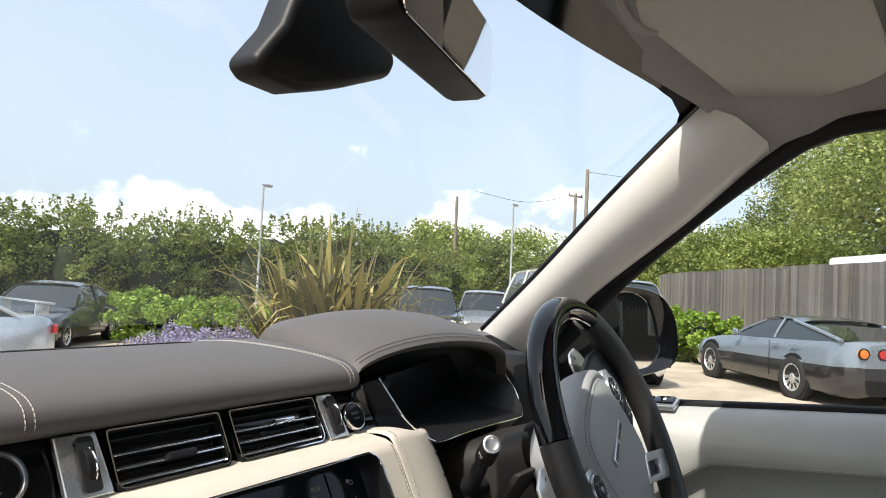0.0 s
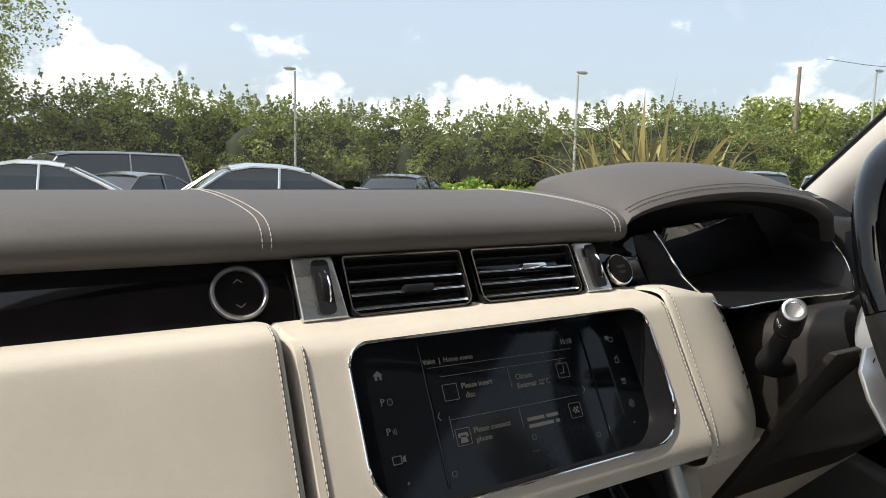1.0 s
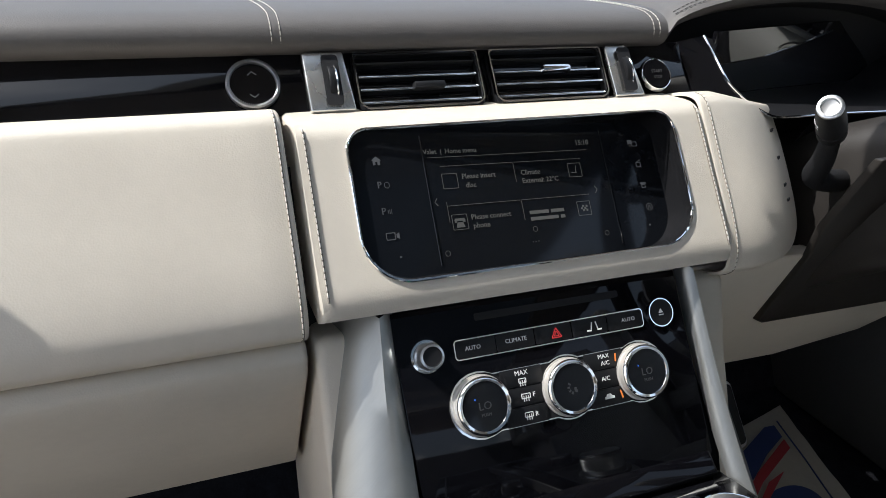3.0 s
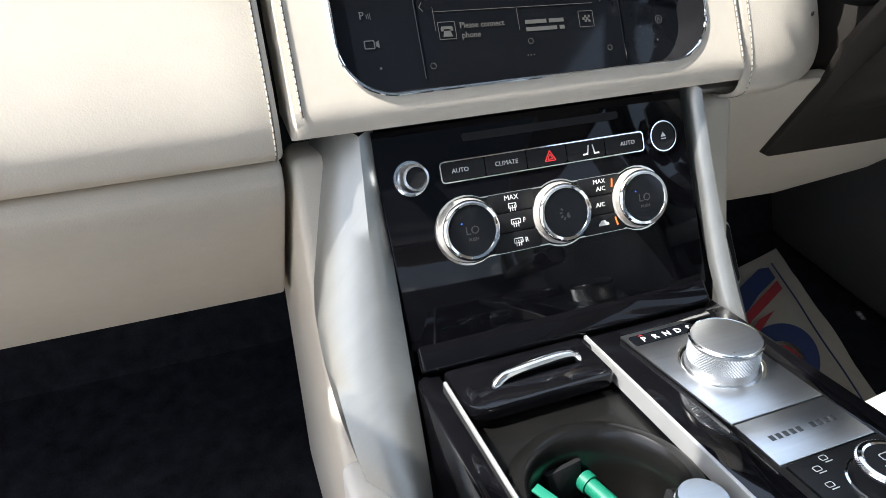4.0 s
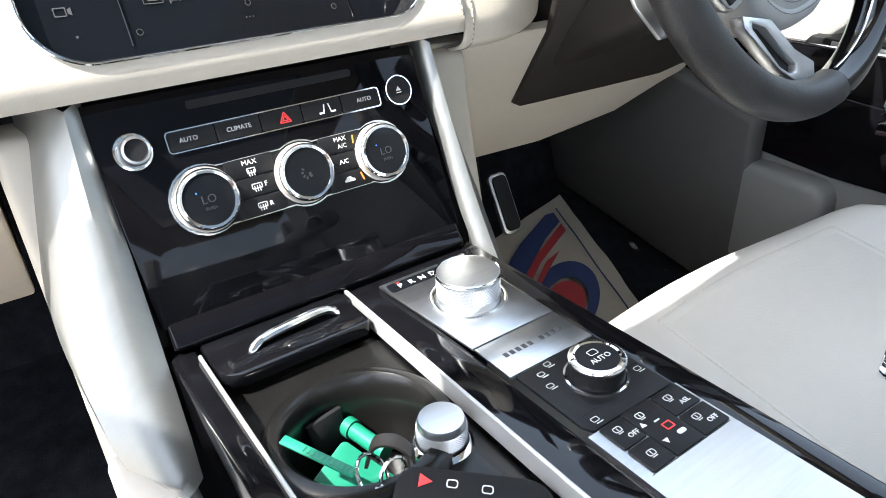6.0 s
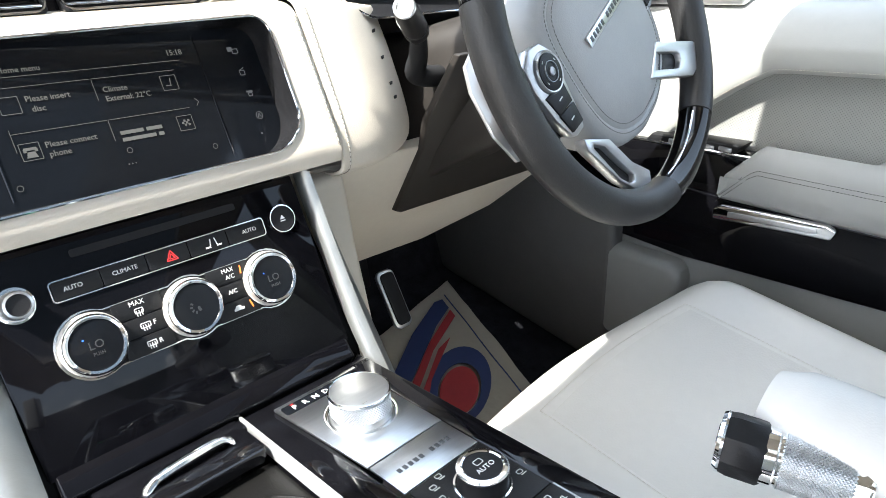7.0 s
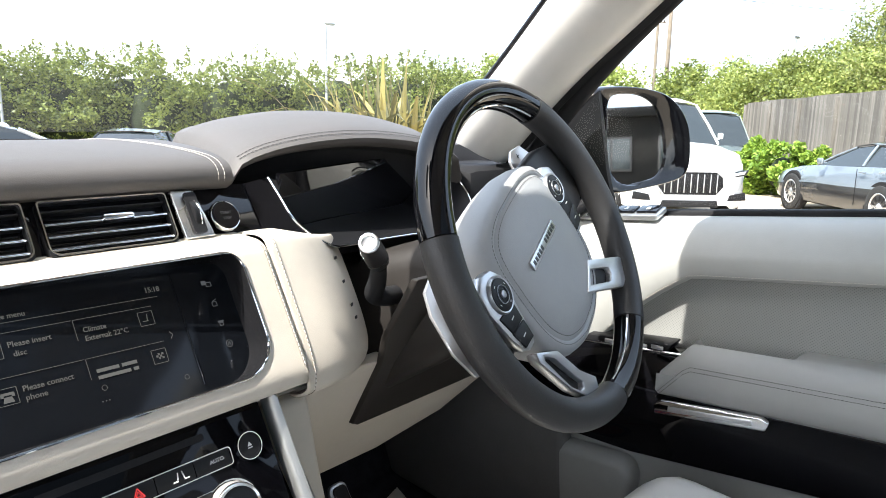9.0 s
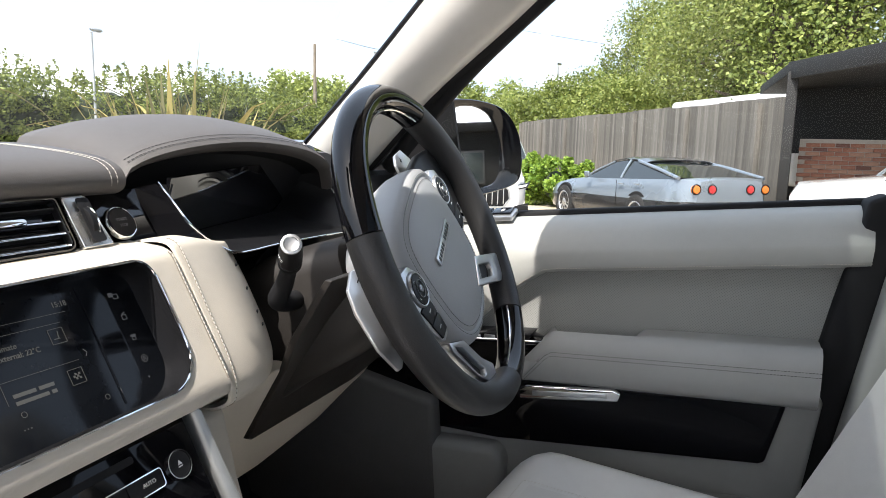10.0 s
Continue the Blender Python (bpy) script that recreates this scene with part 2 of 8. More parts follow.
def prism(bm, pts, a, b, axis="x", bev=0.0, seg=3, deg=30):
    """A polygon in the two other axes, drawn out from a to b along the axis."""
    t = bmesh.new()

    def at(v, p):
        return {"x": (v, p[0], p[1]), "y": (p[0], v, p[1]), "z": (p[0], p[1], v)}[axis]
    lo = [t.verts.new(at(a, p)) for p in pts]
    hi = [t.verts.new(at(b, p)) for p in pts]
    t.faces.new(lo)
    t.faces.new(hi[::-1])
    for k in range(len(pts)):
        t.faces.new((lo[k], hi[k], hi[(k + 1) % len(pts)], lo[(k + 1) % len(pts)]))
    bmesh.ops.recalc_face_normals(t, faces=t.faces)
    if bev:
        bevel(t, bev, seg, deg)
    join(bm, t)


def surface(bm, rows, close=False, thick=0.0):
    """A sheet through rows of points; with a thickness it becomes a closed shell, pushed against the normals."""
    t = bmesh.new()
    vs = [[t.verts.new(p) for p in r] for r in rows]
    for r, s in zip(vs, vs[1:]):
        n = len(r)
        for k in range(n if close else n - 1):
            t.faces.new((r[k], r[(k + 1) % n], s[(k + 1) % n], s[k]))
    if thick:
        bmesh.ops.recalc_face_normals(t, faces=t.faces)
        bmesh.ops.solidify(t, geom=t.faces[:], thickness=thick)
    join(bm, t)


def spline(pts, n=8):
    """Catmull-Rom through points, n steps for each span."""
    ps = [Vector(p) for p in pts]
    ps = [ps[0] * 2 - ps[1], *ps, ps[-1] * 2 - ps[-2]]
    out = []
    for k in range(1, len(ps) - 2):
        a, b, c, d = ps[k - 1:k + 3]
        for s in range(n):
            t = s / n
            out.append(0.5 * (2 * b + (c - a) * t + (2 * a - 5 * b + 4 * c - d) * t * t + (3 * b - 3 * c + d - a) * t ** 3))
    out.append(ps[-2])
    return out


def tube(bm, path, r, n=10, closed=False, flat=1.0):
    """A round bar along a path; r is a number or one number a point."""
    t = bmesh.new()
    ps = [Vector(p) for p in path]
    rings = []
    up = Vector((0.13, 0.21, 0.97))
    cnt = len(ps)
    for k, p in enumerate(ps):
        nx = ps[(k + 1) % cnt] if closed or k < cnt - 1 else p
        pv = ps[k - 1] if closed or k > 0 else p
        d = (nx - pv).normalized()
        s = d.cross(up).normalized()
        u = s.cross(d)
        rr = r[k] if isinstance(r, (list, tuple)) else r
        rings.append([t.verts.new(p + rr * (math.cos(2 * math.pi * j / n) * s + flat * math.sin(2 * math.pi * j / n) * u)) for j in range(n)])
    for a, b in zip(rings, rings[1:] + ([rings[0]] if closed else [])):
        for j in range(n):
            t.faces.new((a[j], a[(j + 1) % n], b[(j + 1) % n], b[j]))
    if not closed:
        t.faces.new(rings[0][::-1])
        t.faces.new(rings[-1])
    join(bm, t)


def rounded(w, h, r, n=6):
    """The outline of a rounded rectangle round the origin; r may name four corner radii from lower left, anticlockwise."""
    rs = r if isinstance(r, (list, tuple)) else (r,) * 4
    out = []
    for (sx, sy, a0), q in zip(((-1, -1, 180), (1, -1, 270), (1, 1, 0), (-1, 1, 90)), rs):
        for k in range(n + 1):
            a = radians(a0 + 90 * k / n)
            out.append((sx * (w / 2 - q) + q * math.cos(a), sy * (h / 2 - q) + q * math.sin(a)))
    return out


def slab(bm, outline, depth, m, bev=0.0):
    """A flat plate of that outline from z 0 to depth, at the pose m."""
    t = bmesh.new()
    prism(t, outline, 0, depth, "z", bev, 2, 50)
    join(bm, t, m)


def ring(bm, outer, inner, depth, m):
    """A flat frame between two outlines with equally many points."""
    t = bmesh.new()
    loops = [[t.verts.new((x, y, z)) for x, y in o] for o, z in ((inner, 0), (inner, depth), (outer, depth), (outer, 0))]
    n = len(outer)
    for a, b in zip(loops, loops[1:] + loops[:1]):
        for k in range(n):
            t.faces.new((a[k], a[(k + 1) % n], b[(k + 1) % n], b[k]))
    join(bm, t, m)


def frame_pose(origin, right, up):
    """A pose whose x runs along right, y along up and z out of the face."""
    x = Vector(right).normalized()
    z = x.cross(Vector(up)).normalized()
    y = z.cross(x)
    return Matrix((x, y, z)).transposed().to_4x4() if origin is None else Matrix.Translation(origin) @ Matrix((x, y, z)).transposed().to_4x4()


def lettering(name, text, size, m, mat, parent, label="", align="CENTER", spacing=1.0, depth=0.0002):
    cu = bpy.data.curves.new(name, "FONT")
    cu.body, cu.size, cu.align_x, cu.align_y, cu.extrude, cu.space_character = text, size, align, "CENTER", depth, spacing
    cu.resolution_u = 2
    ob0 = bpy.data.objects.new("tmp", cu)
    me = bpy.data.meshes.new_from_object(ob0)
    bpy.data.objects.remove(ob0)
    bpy.data.curves.remove(cu)
    bm = bmesh.new()
    bm.from_mesh(me)
    bpy.data.meshes.remove(me)
    bmesh.ops.transform(bm, matrix=m, verts=bm.verts)
    return part(name, bm, mat, parent, label)


def stitches(bm, path, gap=0.0042, length=0.003, r=0.00045):
    """A row of short threads along a path."""
    ps = [Vector(p) for p in path]
    lens = [0.0]
    for a, b in zip(ps, ps[1:]):
        lens.append(lens[-1] + (b - a).length)

    def at(d):
        for k in range(len(ps) - 1):
            if d <= lens[k + 1]:
                return ps[k].lerp(ps[k + 1], (d - lens[k]) / max(1e-9, lens[k + 1] - lens[k]))
        return ps[-1]
    d = 0.0
    while d + length < lens[-1]:
        a, b = at(d), at(d + length)
        tube(bm, (a, (a + b) / 2, b), [r * 0.7, r, r * 0.7], 5)
        d += gap


# ---- the cabin shell ----
def build_shell():
    # roof: headlining in front, long glass panel behind, side rails
    bm = bmesh.new()
    rows = []
    for k in range(27):
        x = -0.65 + 1.30 * k / 26
        wide = max(0.0, abs(x) - 0.56)
        drop = 0.060 * (abs(x) / 0.62) ** 6
        ye, ze = 0.558 - 0.33 * x * x - 0.62 * wide, 1.765 - 0.122 * x * x - 0.59 * wide
        rows.append([(x, ye, ze), (x, ye - 0.020, min(ze + 0.012, 1.790 - drop)), (x, ye - 0.06, min(ze + 0.020, 1.793 - drop)), (x, 0.38 - max(0.0, abs(x) - 0.52), 1.795 - drop), (x, 0.115, 1.80 - drop)])
    surface(bm, rows, thick=-0.03)
    for s in (-1, 1):
        surface(bm, [[(s * x, y, z) for y in (0.17, -0.6, -1.4, -2.2)] for x, z in ((0.40, 1.795), (0.5, 1.785), (0.585, 1.758), (0.64, 1.712))], thick=0.03)
    surface(bm, [[(x, y, 1.79) for y in (-1.35, -1.8, -2.3)] for x in (-0.41, 0.0, 0.41)], thick=0.03)
    tagged(part("ceiling", bm, HEADLINE), "pale grey fabric headlining round a glass roof panel", "ceiling", kind="structure")
    bm = bmesh.new()
    box(bm, (0.86, 1.56, 0.006), pose(0, -0.64, 1.812), 0.002)
    g = tagged(part("window_roof", bm, glass_material("roof_glass", (0.36, 0.38, 0.38))), "tinted glass roof panel over the seats", "roof glass", kind="structure")
    # floor pan and footwells
    bm = bmesh.new()
    prism(bm, [(1.12, 1.16), (1.05, 0.95), (0.972, 0.75), (0.93, 0.732), (0.80, 0.716), (0.54, 0.689), (-2.2, 0.689), (-2.2, 0.64), (0.95, 0.64), (1.09, 0.94), (1.16, 1.16)], -0.80, 0.80, "x")
    tagged(part("floor", bm, CARPET), "charcoal carpet over the floor and toe board", "floor", kind="structure")
    # bulkhead under the windscreen and walls behind and on the passenger side
    bm = bmesh.new()
    box(bm, (1.7, 0.05, 0.62), pose(0, 1.18, 1.02))
    box(bm, (1.7, 0.26, 0.03), pose(0, 1.12, 1.318))
    box(bm, (0.04, 0.46, 0.74), pose(0.83, 1.00, 0.99))
    box(bm, (0.04, 0.46, 0.78), pose(-0.83, 1.00, 1.01))
    tagged(part("wall_bulkhead", bm, SOFTBLACK), "black bulkhead behind the dashboard", "wall", kind="structure")
    bm = bmesh.new()
    box(bm, (1.6, 0.06, 0.75), pose(0, -2.25, 1.02))
    tagged(part("wall_rear", bm, DOORSKIN), "pale trim closing the rear of the cabin", "wall", kind="structure")
    bm = bmesh.new()
    prism(bm, [(0.86, 0.60), (-2.25, 0.60), (-2.25, 1.30), (-0.02, 1.30), (0.06, 0.80), (0.14, 0.74), (0.70, 0.74), (0.78, 0.86), (0.86, 1.0)], -0.80, -0.74, "x", 0.01)
    for y0, y1 in ((-0.10, 0.02), (-1.25, -1.15), (-2.25, -2.0)):
        prism(bm, [(y0, 1.28), (y1, 1.28), (y1 - 0.06, 1.66), (y0 - 0.06, 1.66)], -0.76, -0.66, "x", 0.01)
    tagged(part("wall_passenger", bm, DOORSKIN), "pale trimmed sill and pillars round the open passenger doorway", "wall", kind="structure")
    bm = bmesh.new()
    for y0, y1 in ((-1.25, -1.15), (-2.25, -2.0)):
        prism(bm, [(y0, 1.28), (y1, 1.28), (y1 - 0.06, 1.66), (y0 - 0.06, 1.66)], 0.66, 0.76, "x", 0.01)
    prism(bm, [(-0.02, 0.66), (-2.25, 0.66), (-2.25, 1.30), (-0.02, 1.30)], 0.77, 0.83, "x", 0.01)
    tagged(part("wall_driver_rear", bm, DOORSKIN), "pale trimmed rear door behind the driver", "wall", kind="structure")
    # windscreen
    bm = bmesh.new()
    rows = []
    for k in range(13):
        x = -0.66 + 1.32 * k / 12
        q = (x / 0.62) ** 2
        rows.append([(x * (1 - 0.10 * v), (1.10 - 0.27 * q) * (1 - v) + (0.545 - 0.085 * q) * v, 1.385 + 0.02 * q + (0.375 - 0.035 * q) * v) for v in (0, 0.25, 0.5, 0.75, 1)])
    surface(bm, rows)
    w = tagged(part("window_front", bm, SCREENGLASS), "clear windscreen with faint dust streaks", "windscreen", kind="structure")
    w.visible_shadow = False
    # black printed border with rounded corners
    def on_glass(u, v):
        x = 0.66 * u
        q = (x / 0.62) ** 2
        return Vector((x * (1 - 0.10 * v), (1.10 - 0.27 * q) * (1 - v) + (0.545 - 0.085 * q) * v - 0.004, 1.381 + 0.02 * q + (0.375 - 0.035 * q) * v))
    inner, outer = [], []
    for k in range(61):
        f = k / 60
        a = math.pi * f
        c, s = math.cos(a), math.sin(a)
        e = 14.0
        r = (abs(c) ** e + abs(s) ** e) ** (-1 / e)
        inner.append(on_glass(-0.985 * c * r, 0.10 + 0.875 * s * r))
        outer.append(on_glass(-1.0 * c * r * 1.06, 0.10 + 0.98 * s * r * 1.06))
    bm = bmesh.new()
    surface(bm, [inner, outer])
    tagged(part("windscreen_border", bm, PIANO), "black printed border round the windscreen", "trim", kind="structure")


def pillar(side):
    """The trimmed front pillar beside the windscreen, with the black glass edge and door seal."""
    s = side
    t = thing("front_pillar", "cream trimmed windscreen pillar with black seals", "pillar", kind="structure")
    inner = spline([(0.60, 0.80, 1.385), (0.585, 0.69, 1.488), (0.573, 0.585, 1.594), (0.568, 0.51, 1.668), (0.567, 0.447, 1.729)], 6)
    outer = spline([(0.705, 0.76, 1.345), (0.685, 0.64, 1.458), (0.662, 0.50, 1.565), (0.648, 0.42, 1.632), (0.640, 0.373, 1.670)], 6)
    bm = bmesh.new()
    rows = []
    for a, b in zip(inner, outer):
        mid = (a + b) / 2 + Vector((-0.022, -0.022, -0.006))
        c1, c2 = a.lerp(mid, 0.55) + Vector((-0.006, -0.008, 0)), b.lerp(mid, 0.55) + Vector((-0.004, -0.01, -0.004))
        row = [a + Vector((0.01, 0.02, 0.0)), a, c1, mid, c2, b, b + Vector((0.02, 0.02, 0.0))]
        rows.append([(s * p.x, p.y, p.z) for p in row])
    surface(bm, rows, thick=0.004)
    part("trim", bm, IVORY, t, angle=60)
    bm = bmesh.new()
    tube(bm, [(s * (p.x + 0.006), p.y + 0.010, p.z + 0.003) for p in inner], 0.0045, 8)
    part("glass_edge", bm, PIANO, t, "black ceramic glass edge")
    bm = bmesh.new()
    tube(bm, [(s * (p.x + 0.012), p.y + 0.012, p.z - 0.002) for p in outer[:20]], 0.0125, 8)
    part("door_seal", bm, SOFTBLACK, t, "black rubber door seal")


GREYLEGEND = material("grey_legend", (0.030, 0.030, 0.030), 0.6)
# brown line colour that paints the shadow under the fascia stitches
SEAMSHADE = material("seam_shadow", (0.16, 0.14, 0.115), 0.8)


# ---- dashboard ----
TOPLINE = [(0.744, 1.341), (0.728, 1.341), (0.7165, 1.347), (0.7145, 1.356), (0.722, 1.366), (0.745, 1.374), (0.80, 1.3810), (0.87, 1.3840), (0.93, 1.3785), (1.02, 1.362), (1.13, 1.335)]
FRONT = [(0.735, 1.298), (0.69, 1.3065), (0.672, 1.3075), (0.661, 1.304), (0.653, 1.293), (0.634, 1.257), (0.615, 1.221), (0.6045, 1.197), (0.601, 1.181), (0.605, 1.167), (0.625, 1.158), (0.66, 1.154)]


def front_point(x, s):
    """A point of the fascia's front at s from 0 (top) to 1 (bottom) of its face."""
    n = len(FRONT_FINE) - 1
    k = min(int(s * n), n - 1)
    p = FRONT_FINE[k].lerp(FRONT_FINE[k + 1], s * n - k)
    return Vector((x, p.x, p.y))


FRONT_FINE = [Vector((p.x, p.y)) for p in spline([(y, z, 0) for y, z in FRONT], 5)]
SLOPE = Vector((0, 0.041, 0.074)).normalized()               # up along the screen's face
SCREEN_AT = Vector((-0.0055, 0.632, 1.245))                 # the middle of the screen opening
SCREEN_W, SCREEN_H = 0.272, 0.110
SCREEN_POSE = frame_pose(SCREEN_AT, (1, 0, 0), SLOPE)
DISPLAY_POSE = SCREEN_POSE @ pose(0, 0, -0.013, 0, 4.85, 0)       # the display lies deeper at its driver's end


def fascia_strip(bm, x0, x1, n=12, right=None, crown=0.0, turn=None, roll=(0.008, 0.0018, 0.0005), back_by=0.0, drop_by=0.0):
    """A padded strip of the fascia between two x values; the edges roll inwards."""
    rows = []
    xs = [x0, x0 + 0.0006, x0 + 0.0018] + [x0 + 0.004 + (x1 - x0 - 0.008) * k / n for k in range(n + 1)] + [x1 - 0.0018, x1 - 0.0006, x1]
    for j, x in enumerate(xs):
        e = min(j, len(xs) - 1 - j)
        sink = roll[e] if e < 3 else 0.0
        row = []
        for k, p in enumerate(FRONT_FINE):
            a, b = FRONT_FINE[max(k - 1, 0)], FRONT_FINE[min(k + 1, len(FRONT_FINE) - 1)]
            d = (b - a).normalized()
            nrm = Vector((-d.y, d.x)) * -1
            q = p - nrm * (sink - crown * math.sin(math.pi * (x - x0) / (x1 - x0)))
            xx = x if right is None else x0 + (x - x0) / (x1 - x0) * (right(q.y) - x0)
            back = back_by + (0.042 * ((x - turn) / 0.09) ** 2 if turn and x > turn else 0.0)
            fall = drop_by + 0.036 * max(0.0, (x - turn) / 0.09) * max(0.0, 1 - k / (0.45 * len(FRONT_FINE))) if turn else 0.0
            row.append((xx, q.x + back, q.y - fall))
        rows.append(row)
    surface(bm, rows)


def build_dashboard():
    t = thing("dashboard", "two-tone leather dashboard, dark taupe top over cream panels", "dashboard")
    bm = bmesh.new()
    prof = spline([(y, z, 0) for y, z in TOPLINE], 4)
    rows = []
    for k in range(49):
        x = -0.80 + 1.60 * k / 48
        q = max(0, abs(x) - 0.35)
        under = x > 0.184
        rows.append([(x, max(p.x, 0.845) if under else p.x - 0.25 * q * q - (0.20 * (p.x - 0.9) * (x / 0.7) ** 2 if p.x > 0.9 else 0), min(p.y, 1.372) if under else p.y) for p in prof])
    surface(bm, rows)
    part("dash_top", bm, BROWN, t, "dark taupe leather top pad", 60)
    # two curved double seams over the top pad
    for xs in (-0.1745, 0.1545):
        for off in (-0.0032, 0.0032):
            bm = bmesh.new()
            path = [(xs + off - (0.035 if xs > 0 else 0.012) * max(0, p.x - 0.73) / 0.14, p.x, p.y + 0.0006) for p in prof if 0.7 < p.x < 0.93 and p.y > 1.346]
            stitches(bm, path)
            part("seam", bm, THREAD, t, "row of pale stitches")
    # dark perforated speaker grille along the windscreen
    bm = bmesh.new()
    for i in range(60):
        for j in range(5):
            box(bm, (0.002, 0.003, 0.0008), pose(-0.14 + i * 0.0036, 0.880 + j * 0.006, 1.3842 - 0.0006 * j))
    part("defroster_grille", bm, SOFTBLACK, t, "fine dark speaker perforation")
    # gloss black band with the vents
    bm = bmesh.new()
    prism(bm, [(0.736, 1.344), (0.729, 1.344), (0.705, 1.299), (0.80, 1.299), (0.80, 1.344)], -0.78, 0.205, "x", 0.0008, 1)
    part("upper_band", bm, PIANO, t, "gloss black band")
    band_up = Vector((0, 0.024, 0.041)).normalized()
    for x0, x1 in ((-0.119, -0.0165), (-0.0065, 0.099)):
        v = part("air_vent", vent_body(x0, x1, band_up), BLACKPL, t)
        bm = bmesh.new()
        m = frame_pose(((x0 + x1) / 2, 0.7105, 1.3205), (1, 0, 0), band_up)
        w, h = x1 - x0, 0.046
        ring(bm, rounded(w, h, (0.008, 0.008, 0.003, 0.003)), rounded(w - 0.0024, h - 0.0024, (0.007, 0.007, 0.0025, 0.0025)), 0.004, m)
        part("vent_frame", bm, CHROME, v, "bright chrome frame")
        for k in range(4):
            bm = bmesh.new()
            box(bm, (w - 0.005, 0.0016, 0.010), m @ pose(0, 0.014 - 0.0105 * k, -0.004, -14), 0.0006)
            part("vane", bm, BLACKPL, v)
            if k > 0:
                bm = bmesh.new()
                box(bm, (w - 0.006, 0.0014, 0.0012), m @ pose(0, 0.0137 - 0.0105 * k, 0.0014), 0.0003)
                part("vane_trim", bm, CHROME, v, "thin chrome line")
        bm = bmesh.new()
        box(bm, (0.026, 0.006, 0.008), m @ pose(0.006, 0.004 if x0 > -0.05 else -0.006, 0.003), 0.002)
        part("vent_tab", bm, BLACKPL if x0 < -0.05 else CHROME, v, "sliding vent tab")
    # satin uprights beside the vents, each with a thumb wheel
    for x0, x1, lean in ((-0.157, -0.126, 0.006), (0.104, 0.127, 0.010)):
        bm = bmesh.new()
        prism(bm, [(x0 + 0.001, 0), (x1 + lean * 0.7, 0), (x1, 0.047), (x0, 0.047)], 0, 0.006, "z", 0.0015)
        tt = bmesh.new()
        join(tt, bm, Matrix.Translation((0, 0.7005, 1.2995)) @ frame_pose(None, (1, 0, 0), band_up))
        up = part("vent_upright", tt, BRIGHTSATIN, t, "bright satin metal upright")
        bm = bmesh.new()
        m = frame_pose(((x0 + x1) / 2 + 0.004, 0.7105, 1.3205), (1, 0, 0), band_up)
        slab(bm, rounded(0.0125, 0.040, 0.003), 0.0008, m @ pose(0, 0, 0.0062))
        part("wheel_slot", bm, SOFTBLACK, up)
        bm = bmesh.new()
        cyl(bm, 0.017, 0.017, 0.0055, m @ pose(0, 0, -0.006, 0, 90, 0), 40, 0.001)
        part("thumb_wheel", bm, BLACKPL, up, "knurled black thumb wheel")
        bm = bmesh.new()
        tube(bm, [m @ Vector((0.0028, 0.017 * math.sin(a), -0.006 + 0.0172 * math.cos(a))) for a in np.linspace(-1.2, 1.2, 12)], 0.0007, 6)
        part("wheel_ring", bm, CHROME, up)
    # round glove box release and start button
    m = frame_pose((-0.1935, 0.7165, 1.3205), (1, 0, 0), band_up)
    bm = bmesh.new()
    lathe(bm, [(0.0, 0.002), (0.0162, 0.002), (0.0166, 0.003), (0.0178, 0.004), (0.0189, 0.003), (0.0191, 0.0)], m)
    b = part("glovebox_button", bm, [PIANO], t, "round black button in a knurled ring")
    bm = bmesh.new()
    lathe(bm, [(0.0162, 0.002), (0.0166, 0.0042), (0.0178, 0.0050), (0.0190, 0.0042), (0.0193, 0.0005)], m)
    part("button_ring", bm, DARKKNURL, b, "knurled metal ring")
    for k in range(72):
        a = 2 * math.pi * k / 72
        bm = bmesh.new() if k == 0 else bm
        box(bm, (0.0026, 0.0005, 0.0008), m @ pose(0.0178 * math.cos(a), 0.0176 * math.sin(a), 0.0054, 0, 0, math.degrees(a) + 20))
    part("knurl", bm, DARKKNURL, b)
    for sgn in (1, -1):
        bm = bmesh.new()
        for q in (-1, 1):
            box(bm, (0.0042, 0.0007, 0.0004), m @ pose(q * 0.0015, sgn * 0.0088, 0.0024, 0, 0, -q * sgn * 38))
        part("chevron", bm, GLYPH, b)
    m = frame_pose((0.151, 0.7085, 1.3165), (1, 0, 0), band_up)
    bm = bmesh.new()
    lathe(bm, [(0.0, 0.005), (0.0125, 0.0052), (0.0132, 0.0035), (0.0137, 0.0)], m)
    b = part("start_button", bm, PIANO, t, "round gloss black start button")
    bm = bmesh.new()
    lathe(bm, [(0.0134, 0.001), (0.0136, 0.0045), (0.0142, 0.0048), (0.0150, 0.0035), (0.0152, 0.0)], m)
    part("button_ring", bm, CHROME, b, "bright ring")
    lettering("start_legend", "START", 0.0040, m @ pose(0, 0.002, 0.0053), GREYLEGEND, b)
    lettering("stop_legend", "STOP", 0.0036, m @ pose(0, -0.0035, 0.0053), GREYLEGEND, b)
    # cream fascia panels
    bm = bmesh.new()
    fascia_strip(bm, -0.76, -0.1825, 24)
    part("glovebox_lid", bm, CREAM, t, "padded cream leather upper glove box lid", 60)
    bm = bmesh.new()
    fascia_strip(bm, 0.1632, 0.279, 10, turn=0.19, roll=(0.0030, 0.0007, 0.0002), back_by=0.0030, drop_by=0.0035)
    part("end_panel", bm, CREAM, t, "padded cream leather end panel", 60)
